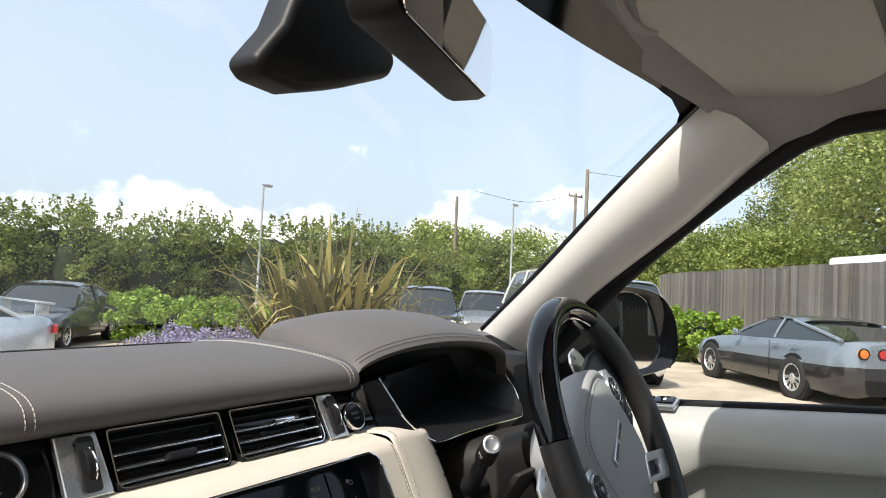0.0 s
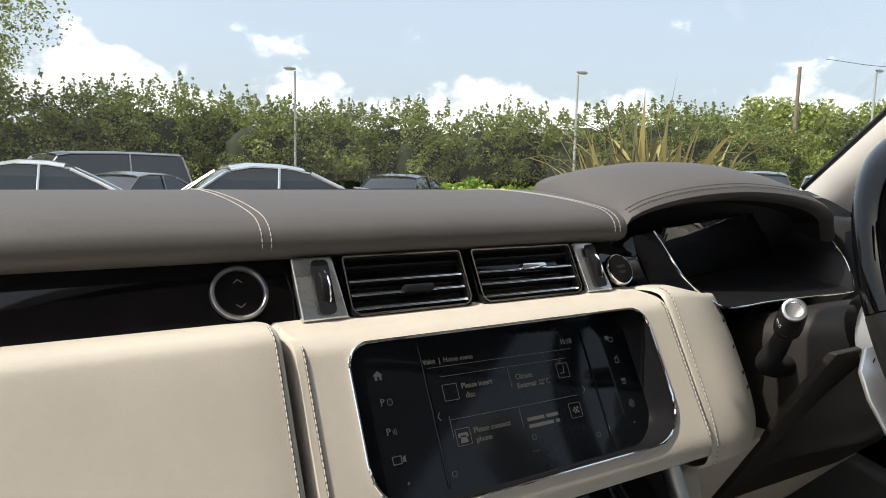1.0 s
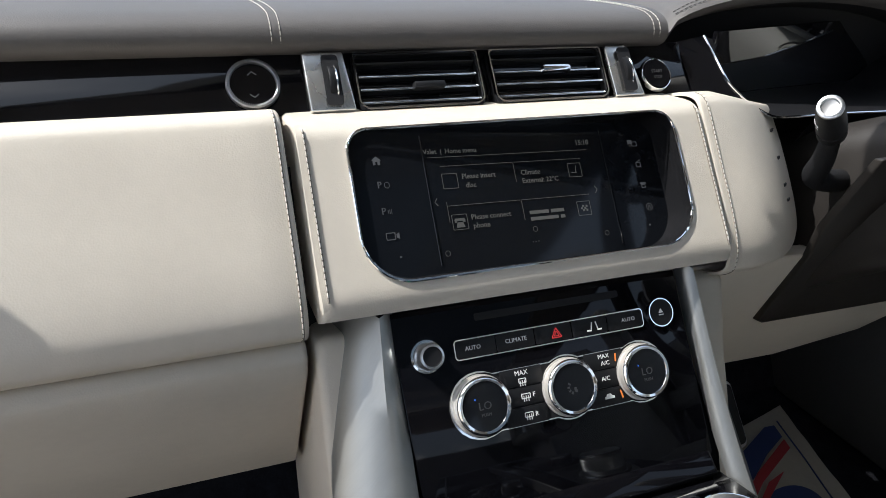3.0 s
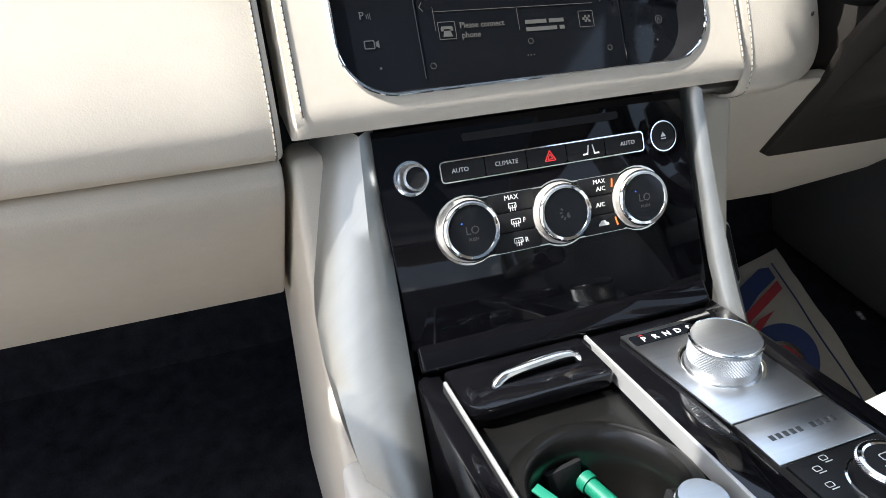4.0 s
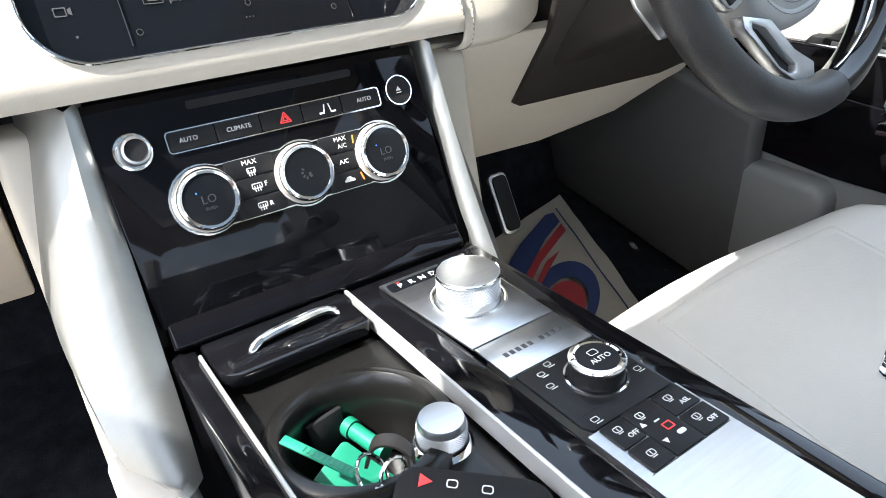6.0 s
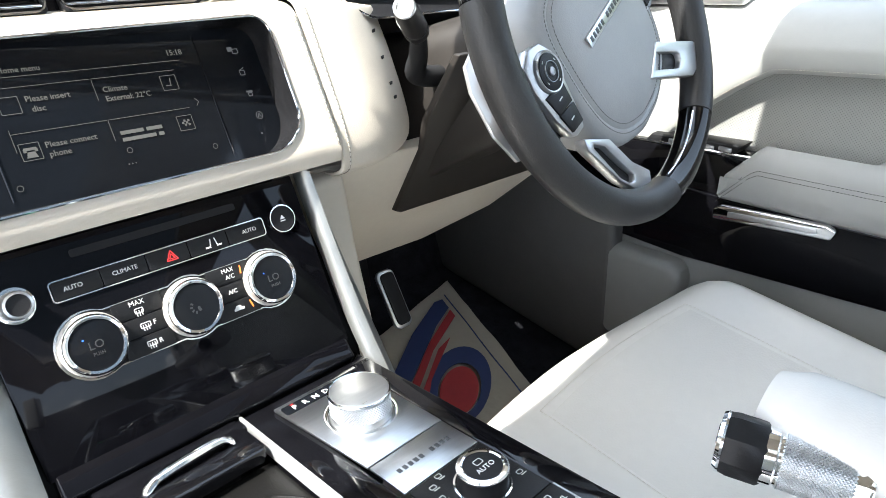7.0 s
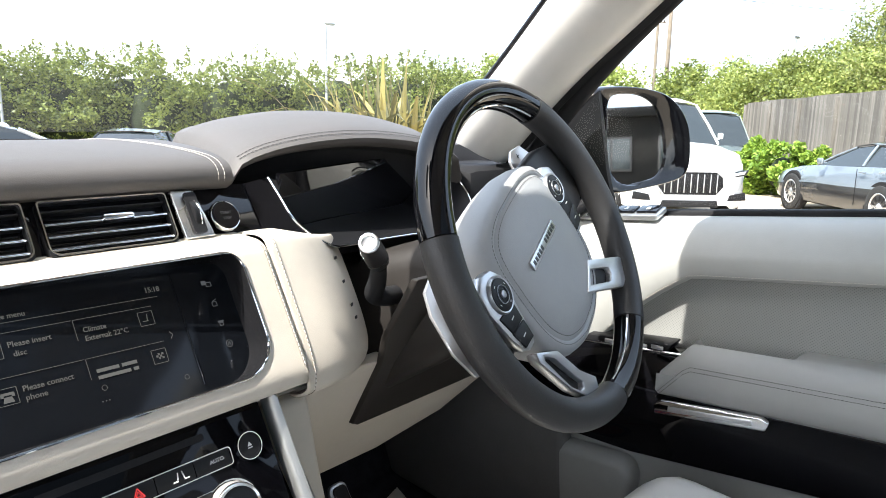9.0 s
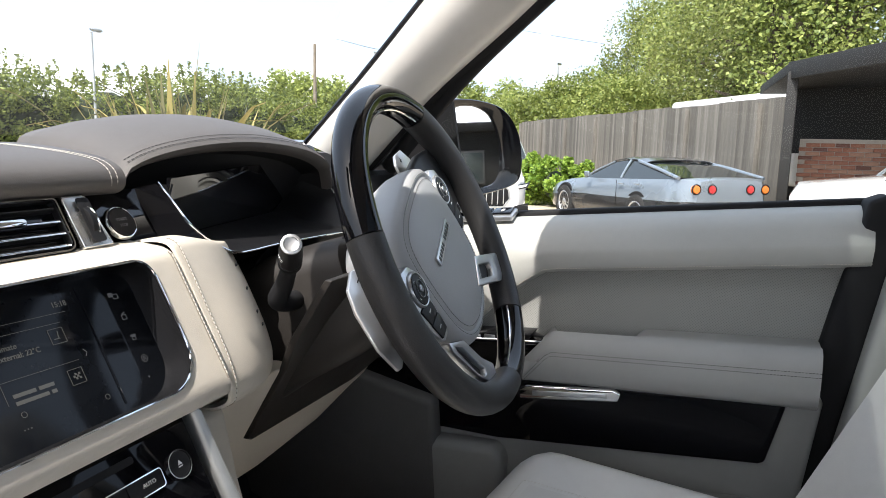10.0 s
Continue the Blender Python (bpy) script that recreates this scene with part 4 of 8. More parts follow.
    lettering("legend", "A/C", 0.0046, M @ pose(0.0335, KY, mz), PAINTGLYPH, cp)
    lettering("legend", "F", 0.0048, M @ pose(-0.0280, KY, mz), PAINTGLYPH, cp)
    lettering("legend", "R", 0.0048, M @ pose(-0.0280, KY - 0.0140, mz), PAINTGLYPH, cp)
    for cx, cy, w in ((-0.0355, KY + 0.0112, 0.0062), (-0.0345, KY, 0.0075), (-0.0345, KY - 0.0135, 0.0070)):
        bm = bmesh.new()
        outline_box(bm, w, 0.0038, M @ pose(cx, cy, mz), 0.0006)
        for q in range(3):
            box(bm, (0.0005, 0.0042, 0.0003), M @ pose(cx - 0.0018 + 0.0018 * q, cy - 0.0018, mz))
        part("pictogram", bm, PAINTGLYPH, cp)
    bm = bmesh.new()
    slab(bm, [(-0.0042, -0.0012), (0.0042, -0.0012), (0.0042, 0.0006), (0.0022, 0.001), (0.0012, 0.0026), (-0.002, 0.0026), (-0.0030, 0.0008), (-0.0042, 0.0004)], 0.0003, M @ pose(0.0340, KY - 0.0140, mz))
    part("pictogram", bm, PAINTGLYPH, cp)
    for k in range(3):
        bm = bmesh.new()
        box(bm, (0.0011, 0.0062, 0.0004), M @ pose(0.0448, KY + 0.0145 - 0.0140 * k, mz, 0, 0, (-8, 4, 14)[k]))
        part("amber_lamp", bm, AMBER, cp, "glowing amber marker")
        bm = bmesh.new()
        box(bm, (0.0010, 0.006, 0.0004), M @ pose(-0.0485, KY + 0.0140 - 0.0140 * k, mz, 0, 0, 14))
        part("dark_lamp", bm, SOFTBLACK, cp)
    for cx in (-0.0700, 0.001, 0.0655):
        km = M @ pose(cx, KY, 0) @ Matrix.Diagonal((0.93, 0.93, 0.60, 1))
        bm = bmesh.new()
        lathe(bm, [(0.0236, 0.0), (0.0236, 0.004), (0.0226, 0.0045), (0.0222, 0.0145)], km, 72)
        k = part("climate_knob", bm, material("knob_side", (0.62, 0.59, 0.54), 0.38, metal=0.5, vary=0.1, scale=60, bump=0.3, bump_scale=900), t, "satin climate knob with a dark display")
        bm = bmesh.new()
        lathe(bm, [(0.0222, 0.0140), (0.0218, 0.0162), (0.0204, 0.0178), (0.0186, 0.0172), (0.0180, 0.0152)], km, 72)
        part("rim", bm, CHROME, k, "bright rim")
        bm = bmesh.new()
        lathe(bm, [(0.0188, 0.0160), (0.012, 0.0162), (0, 0.0163)], km, 48)
        part("display", bm, TOUCH, k)
        if abs(cx) > 0.01:
            lettering("display_text", "LO", 0.0085, km @ pose(0, 0.0, 0.0165), GREYGLYPH, k)
            lettering("display_text", "PUSH", 0.0035, km @ pose(0, -0.0065, 0.0165), GREYGLYPH, k)
            bm = bmesh.new()
            cyl(bm, 0.0007, 0.0007, 0.0002, km @ pose(-0.0075, 0.006, 0.0165), 8)
            part("blue_dot", bm, glow_material("blue_dot", (0.05, 0.2, 0.9), 0.4), k)
        else:
            bm = bmesh.new()
            for q in range(4):
                a = radians(140 + 36 * q)
                box(bm, (0.0022, 0.0014, 0.0002), km @ pose(0.0045 * math.cos(a), 0.0045 * math.sin(a), 0.0165, 0, 0, math.degrees(a)))
                box(bm, (0.0018, 0.0018, 0.0002), km @ pose(0.0024 + 0.0013 * math.cos(a), -0.002 + 0.0013 * math.sin(a), 0.0165))
            part("fan_icon", bm, GREYGLYPH, k)
    # satin uprights at both sides
    for s, name in ((-1, "passenger"), (1, "driver")):
        bm = bmesh.new()
        rows = []
        spine = spline([(0.126, 0.618, 1.176), (0.127, 0.588, 1.115), (0.1285, 0.548, 1.045), (0.131, 0.508, 0.99), (0.133, 0.488, 0.962)], 6)
        n = len(spine)
        for k, p in enumerate(spine):
            f = k / (n - 1)
            wi = 0.004 if s < 0 else 0.0035
            w = (0.025 + 0.021 * min(1, f / 0.5) - 0.012 * max(0, f - 0.6) / 0.4) * (1.0 if s < 0 else 0.50)
            taper = 1.0 if f < 0.93 else 0.75
            a = Vector((p.x - wi, p.y + 0.012, p.z + 0.006))
            b = Vector((p.x - wi + 0.001, p.y, p.z))
            c = Vector((p.x + w * 0.34, p.y - 0.010 * taper, p.z - 0.004))
            d = Vector((p.x + w * taper, p.y + 0.016, p.z + 0.004))
            e = Vector((p.x + w * taper + 0.003, p.y + 0.045, p.z + 0.012))
            rows.append([(s * v.x, v.y, v.z) for v in (a, b, b.lerp(c, 0.5) + Vector((0, -0.002, 0)), c, c.lerp(d, 0.5) + Vector((0.0, -0.0006, 0)), d, e)])
        surface(bm, rows)
        last = rows[-1]
        surface(bm, [last, [(v[0], v[1] + 0.03, v[2] - 0.012) for v in last]])
        part("upright", bm, SATIN, t, "satin champagne upright", 50)
    # leather cheeks beside and under the uprights
    for s in (-1, 1):
        bm = bmesh.new()
        prism(bm, [(0.66, 1.156), (0.622, 1.156), (0.607, 1.09), (0.580, 1.0), (0.545, 0.955), (0.47, 0.950), (0.22, 0.972), (0.2, 0.70), (0.80, 0.70), (0.82, 0.98)], s * 0.134, s * 0.1775, "x", 0.007)
        part("cheek", bm, CREAM, t, "cream leather console cheek")
        bm = bmesh.new()
        prism(bm, [(0.548, 0.958), (0.47, 0.953), (0.20, 0.976), (0.198, 0.69), (0.57, 0.69)], s * 0.1335, s * 0.179, "x", 0.008)
        part("lower_cheek", bm, IVORY, t, "ivory lower console side")
    bm = bmesh.new()
    prism(bm, [(0.64, 1.14), (0.56, 1.04), (0.52, 0.90), (0.56, 0.72), (0.90, 0.72), (0.90, 1.14)], -0.133, 0.133, "x")
    part("core", bm, SOFTBLACK, t)


GREYGLYPH = glow_material("dim_legend", (0.30, 0.31, 0.33), 0.02, 0.08)


def top_z(y):
    """Height of the console's upper face."""
    return 1.025 + (0.515 - y) * 0.093


CONSOLE_UP = Vector((0, 1, -0.093)).normalized()


def on_console(x, y, dz=0.0):
    return frame_pose((x, y, top_z(y) + dz), (1, 0, 0), CONSOLE_UP)


def build_console():
    t = thing("centre_console", "gloss black centre console with cup holders, gear dial and switch panel", "console")
    # frame: rails round the bin, divider and right-hand rail
    bm = bmesh.new()

    def rail(x0, x1, y0, y1, h=0.06, lift=0.0, bev=0.002):
        tt = bmesh.new()
        prism(tt, [(y0, top_z(y0) + lift), (y1, top_z(y1) + lift), (y1, top_z(y1) - h), (y0, top_z(y0) - h)], x0, x1, "x", bev, 2)
        join(bm, tt)
    rail(-0.124, -0.107, 0.05, 0.555)
    rail(0.0055, 0.0335, 0.05, 0.540)
    rail(0.1065, 0.126, 0.05, 0.535)
    rail(-0.108, 0.006, 0.546, 0.56)
    rail(0.0, 0.125, 0.526, 0.556)
    rail(-0.124, 0.126, 0.0, 0.06, 0.05)
    part("frame", bm, PIANO, t, "gloss black frame")
    for xa, xb, y0, y1 in ((-0.1085, -0.1062, 0.05, 0.527), (0.0040, 0.0066, 0.05, 0.538)):
        bm = bmesh.new()
        prism(bm, [(y0, top_z(y0) + 0.0026), (y1, top_z(y1) + 0.0026), (y1, top_z(y1) - 0.012), (y0, top_z(y0) - 0.012)], xa, xb, "x", 0.0006, 1)
        part("chrome_strip", bm, EDGING, t, "bright metal edging strip")
    # bin with cup holders
    bm = bmesh.new()
    cups = ((-0.052, 0.415, 0.045), (-0.050, 0.285, 0.044))
    zf = -0.016
    # bin floor as a plate with two round openings, built row by row
    nx, ny = 56, 200
    vs = {}
    x0, y0, dx, dy = -0.1065, 0.06, 0.1105 / nx, 0.435 / ny

    def floor_z(x, y):
        z = zf
        for cx, cy, r in cups:
            d = math.hypot(x - cx, y - cy)
            if d < r:
                e = min(1, (r - d) / 0.006)
                z = zf + 0.004 - 0.062 * e
            elif d < r + 0.008:
                z = max(z, zf + 0.004 * (1 - (d - r) / 0.008))
        return top_z(y) + z
    rows = [[(x0 + i * dx, y0 + j * dy, floor_z(x0 + i * dx, y0 + j * dy)) for i in range(nx + 1)] for j in range(ny + 1)]
    surface(bm, rows)
    part("cup_holder_bin", bm, BIN, t, "black moulded bin with round cup holders", 70)
    for cx, cy, r in cups:
        bm = bmesh.new()
        m = on_console(cx, cy, zf)
        lathe(bm, [(r + 0.0150, -0.001), (r + 0.0105, 0.006), (r + 0.0065, 0.0085), (r + 0.0020, 0.0090), (r - 0.001, 0.006), (r - 0.003, -0.01), (r - 0.005, -0.052), (0.0, -0.054)], m, 64)
        c = part("cup_holder", bm, BIN, t, "round cup holder with a rubber grip")
        for k in range(3):
            bm = bmesh.new()
            a = 100 + 120 * k
            slab(bm, [(-0.011, -0.012), (0.011, -0.012), (0.0135, 0.012), (-0.0135, 0.012)], 0.004, m @ pose(0, 0, 0, 0, 0, a - 90) @ pose(0, r - 0.006, -0.022, 80, 0, 0), 0.001)
            part("grip_flap", bm, SOFTBLACK, c, "rubber grip flap")
    # round knurled button between the cups
    m = on_console(-0.018, 0.381, -0.014)
    bm = bmesh.new()
    lathe(bm, [(0.0185, -0.012), (0.0182, -0.002), (0.0165, 0.0), (0.0155, 0.0005)], m)
    k = part("lighter_knob", bm, CHROME, t, "small knurled metal knob")
    bm = bmesh.new()
    lathe(bm, [(0.0140, 0.0), (0.0138, 0.014), (0.0130, 0.0165), (0.0, 0.017)], m)
    part("cap", bm, ALU, k)
    knurl_ring(k, m, 0.0141, 0.002, 0.012, 56)
    # sliding lid with its chrome pull
    bm = bmesh.new()
    slab(bm, rounded(0.105, 0.062, (0.014, 0.006, 0.003, 0.003)), 0.011, on_console(-0.0515, 0.521, -0.009), 0.002)
    lid = part("sliding_lid", bm, PIANO, t, "gloss black sliding lid")
    bm = bmesh.new()
    m = on_console(-0.043, 0.513, 0.002)
    path = spline([m @ Vector(v) for v in ((-0.037, -0.004, 0.0), (-0.026, 0.001, 0.004), (0.0, 0.003, 0.006), (0.022, 0.003, 0.006), (0.030, 0.0, 0.0))], 6)
    tube(bm, path, [0.002 + 0.0035 * math.sin(math.pi * i / (len(path) - 1)) ** 0.5 for i in range(len(path))], 10, False, 0.7)
    part("pull", bm, CHROME, lid, "chrome pull")
    # aluminium gear plate
    bm = bmesh.new()
    slab(bm, [(0.0275, 0.106), (0.0800, 0.106), (0.1045, 0.055), (0.1045, 0.0005), (0.0345, 0.0005)], 0.0022, on_console(0, 0.4210, 0.0), 0.0006)
    gp = part("gear_plate", bm, ALU, t, "brushed aluminium gear dial plate")
    bm = bmesh.new()
    slab(bm, rounded(0.052, 0.011, 0.002), 0.0006, on_console(0.0565, 0.5165, 0.0023) @ pose(0, 0, 0, 0, 0, 0))
    part("gear_legend", bm, TOUCH, gp)
    for k, ch in enumerate("PRNDS"):
        lettering("gear_letter", ch, 0.0075, on_console(0.040 + 0.0095 * k, 0.5155, 0.0031), REDGLYPH if k == 9 else PAINTGLYPH, gp)
    bm = bmesh.new()
    box(bm, (0.003, 0.001, 0.0002), on_console(0.040, 0.5205, 0.0031))
    part("gear_marker", bm, REDGLYPH, gp, "small red marker")
    m = on_console(0.0700, 0.472, 0.0022) @ Matrix.Diagonal((0.87, 0.87, 0.95, 1))
    bm = bmesh.new()
    lathe(bm, [(0.0325, 0.0), (0.032, 0.0015), (0.029, 0.0012), (0.0275, 0.0), (0.0, 0.0)], m, 72)
    part("dial_well", bm, CHROME, gp)
    dial = bmesh.new()
    lathe(dial, [(0.0262, 0.0), (0.0262, 0.003), (0.0255, 0.004), (0.0255, 0.0190), (0.0264, 0.0196), (0.0264, 0.0218), (0.0254, 0.0230), (0.0235, 0.0232), (0.0, 0.0226)], m, 72)
    d = part("gear_dial", dial, ALU, gp, "round knurled gear dial")
    knurl_ring(d, m, 0.0257, 0.0045, 0.0188, 72)
    bm = bmesh.new()
    tube(bm, [m @ Vector((0.0262 * math.cos(a), 0.0262 * math.sin(a), 0.0218)) for a in np.linspace(0, 2 * math.pi, 60, endpoint=False)], 0.0011, 8, True)
    part("dial_edge", bm, CHROME, d)
    # name plate
    bm = bmesh.new()
    slab(bm, [(-0.0345, 0.0), (0.0345, 0.0), (0.0345, 0.0355), (-0.0345, 0.0355)], 0.002, on_console(0.0695, 0.385, 0.0), 0.0004)
    np_ = part("name_plate", bm, ALU, t, "brushed aluminium plate with engraved marks")
    bm = bmesh.new()
    for k in range(10):
        if k != 5:
            box(bm, (0.0032, 0.0042, 0.0003), on_console(0.0470 + 0.0050 * k, 0.4035, 0.0021), 0.0002)
    part("plate_marks", bm, ENGRAVED, np_, "grey engraved bars")
    # terrain dial panel
    bm = bmesh.new()
    slab(bm, [(-0.0305, 0.0), (0.0335, 0.0), (0.0335, 0.061), (-0.0335, 0.061), (-0.0335, 0.006)], 0.0024, on_console(0.0710, 0.323, 0.0), 0.0006)
    tp = part("terrain_panel", bm, BLACKPL, t, "black terrain dial panel")
    m = on_console(0.0750, 0.3545, 0.0024) @ Matrix.Diagonal((0.90, 0.90, 0.92, 1))
    bm = bmesh.new()
    lathe(bm, [(0.0215, 0.0), (0.0215, 0.0012), (0.0200, 0.0014), (0.0198, 0.0)], m, 64)
    part("dial_ring", bm, CHROME, tp)
    bm = bmesh.new()
    lathe(bm, [(0.0190, 0.0), (0.0182, 0.010), (0.0180, 0.012), (0.0186, 0.0128), (0.0170, 0.0152), (0.0140, 0.0156), (0.0, 0.0153)], m, 64)
    td = part("terrain_dial", bm, BLACKPL, tp, "black dial with a knurled chrome rim")
    bm = bmesh.new()
    lathe(bm, [(0.0187, 0.0125), (0.0190, 0.0142), (0.0180, 0.0160), (0.0158, 0.0165), (0.0145, 0.0158)], m, 72)
    part("rim", bm, CHROME, td)
    knurl_ring(td, m, 0.0183, 0.0135, 0.0160, 64)
    lettering("legend", "AUTO", 0.0062, m @ pose(0, -0.003, 0.0162), PAINTGLYPH, td)
    bm = bmesh.new()
    ring(bm, rounded(0.0075, 0.0055, 0.0015, 3), rounded(0.0063, 0.0043, 0.001, 3), 0.0002, m @ pose(0, 0.0045, 0.0162))
    part("car_icon", bm, PAINTGLYPH, td)
    for x, y in ((0.0475, 0.3645), (0.0505, 0.3755), (0.0600, 0.3805), (0.0470, 0.3290), (0.0990, 0.3440)):
        bm = bmesh.new()
        ring(bm, rounded(0.0050, 0.0036, 0.001, 2), rounded(0.0041, 0.0027, 0.0006, 2), 0.0002, on_console(x, y, 0.0026))
        box(bm, (0.005, 0.0006, 0.0002), on_console(x + 0.001, y - 0.003, 0.0026))
        part("pictogram", bm, PAINTGLYPH, tp)
    bm = bmesh.new()
    for x, y, w, h in ((0.0555, 0.3345, 0.026, 0.0005), (0.0915, 0.3480, 0.024, 0.0005)):
        box(bm, (w, h, 0.0003), on_console(x, y, 0.0024))
    part("panel_joint", bm, SOFTBLACK, tp)
    # switch block in an aluminium frame with a small tray behind
    bm = bmesh.new()
    ring(bm, [(0.0345, 0.322), (0.0345, 0.175), (0.1065, 0.175), (0.1065, 0.322)], [(0.0405, 0.2845), (0.0405, 0.2840), (0.1035, 0.2840), (0.1035, 0.2845)], 0.002, plane_pose())
    sf = part("switch_frame", bm, ALU, t, "brushed aluminium switch frame")
    for x, y, w, h in ((0.0505, 0.3125, 0.0170, 0.0185), (0.0505, 0.2935, 0.0170, 0.0175), (0.0710, 0.3035, 0.0225, 0.038), (0.0935, 0.3125, 0.0210, 0.0185), (0.0935, 0.2935, 0.0210, 0.0175)):
        bm = bmesh.new()
        slab(bm, rounded(w, h, 0.0012), 0.0014, on_console(x, y, 0.0021), 0.0004)
        part("switch", bm, BLACKPL, sf)
    lettering("legend", "OFF", 0.0045, on_console(0.0545, 0.3085, 0.0037), PAINTGLYPH, sf)
    lettering("legend", "OFF", 0.0045, on_console(0.0965, 0.2905, 0.0037), PAINTGLYPH, sf)
    lettering("legend", "ASL", 0.0045, on_console(0.0965, 0.3085, 0.0037), PAINTGLYPH, sf)
    bm = bmesh.new()
    for x, y in ((0.0495, 0.3155), (0.0905, 0.3155), (0.0905, 0.2965), (0.0505, 0.2940), (0.0670, 0.3155)):
        ring(bm, rounded(0.0054, 0.0040, 0.0012, 2), rounded(0.0044, 0.0030, 0.0008, 2), 0.0002, on_console(x, y, 0.0037))
        box(bm, (0.0036, 0.0005, 0.0002), on_console(x, y - 0.0028, 0.0037))
        box(bm, (0.0005, 0.0022, 0.0002), on_console(x, y, 0.0037))
    for x, y, q in ((0.0625, 0.3095, 1), (0.0635, 0.2945, -1)):
        slab(bm, [(-0.002, -0.0015 * q), (0.002, -0.0015 * q), (0, 0.002 * q)][::q], 0.0002, on_console(x, y, 0.0037))
    box(bm, (0.004, 0.001, 0.0002), on_console(0.0715, 0.3075, 0.0037, ))
    slab(bm, rounded(0.0060, 0.0030, 0.0014), 0.0002, on_console(0.0755, 0.2945, 0.0037))
    part("pictogram", bm, PAINTGLYPH, sf)
    bm = bmesh.new()
    outline_box(bm, 0.0062, 0.0052, on_console(0.0735, 0.3015, 0.0037), 0.0007)
    part("red_pictogram", bm, REDGLYPH, sf)
    bm = bmesh.new()
    rows = []
    for j in range(13):
        v = j / 12
        rows.append([(0.0415 + 0.0585 * i / 10, 0.279 - 0.095 * v, top_z(0.279 - 0.095 * v) + 0.002 - 0.022 * math.sin(math.pi * i / 10) ** 0.5 * math.sin(math.pi * v) ** 0.4) for i in range(11)])
    surface(bm, rows)
    part("tray", bm, CHROME, sf, "polished metal tray")


def plane_pose():
    """Lays x, y of the plan onto the console's sloping face."""
    m = Matrix.Identity(4)
    m[2][1] = -0.093
    m[2][3] = 1.025 + 0.515 * 0.093 + 0.0002
    return m


def knurl_ring(parent, m, r, z0, z1, n):
    """Diamond knurling: a band of small four-sided points round a knob."""
    bm = bmesh.new()
    rowsn = max(2, round((z1 - z0) / (2 * math.pi * r / n)))
    hz = (z1 - z0) / rowsn
    w = math.pi * r / n
    t = bmesh.new()
    for j in range(rowsn * 2 - 1):
        for k in range(n):
            a = 2 * math.pi * (k + 0.5 * (j % 2)) / n
            zc = z0 + hz * (j + 1) / 2
            rad, tan = Vector((math.cos(a), math.sin(a), 0)), Vector((-math.sin(a), math.cos(a), 0))
            c = rad * (r - 0.0001) + Vector((0, 0, zc))
            p = [t.verts.new(c + d) for d in (tan * w, Vector((0, 0, hz / 2)), -tan * w, Vector((0, 0, -hz / 2)))]
            top = t.verts.new(c + rad * 0.0011)
            for q in range(4):
                t.faces.new((p[q], p[(q + 1) % 4], top))
    join(bm, t, m)
    return part("knurling", bm, ALU, parent, "diamond knurling", 10)


# ---- steering wheel and column ----
WHEEL_AT = Vector((0.394, 0.502, 1.282))
WHEEL_N = Vector((0.038, -0.906, 0.421)).normalized()
_wx = Vector((1, 0.042, 0)).normalized()
WHEEL_UP = WHEEL_N.cross(_wx)
WHEEL_POSE = frame_pose(WHEEL_AT, _wx, WHEEL_UP) @ pose(0, 0, 0, 0, 0, 28)
RIM_R, RIM_T = 0.1715, 0.0158


def rim_arc(bm, a0, a1, r, n=40, fat=1.0):
    """Part of the wheel's rim between two angles, slightly oval in section."""
    rows = []
    for k in range(n + 1):
        a = radians(a0 + (a1 - a0) * k / n)
        c, d = Vector((math.cos(a), math.sin(a), 0)), Vector((0, 0, 1))
        rows.append([WHEEL_POSE @ (c * (RIM_R + r * math.cos(b) * fat) + d * (r * 1.12 * math.sin(b))) for b in [2 * math.pi * j / 20 for j in range(20)]])
    surface(bm, rows, close=True)
    for row in (rows[0], rows[-1]):
        bm.faces.new([bm.verts.new(p) for p in row])


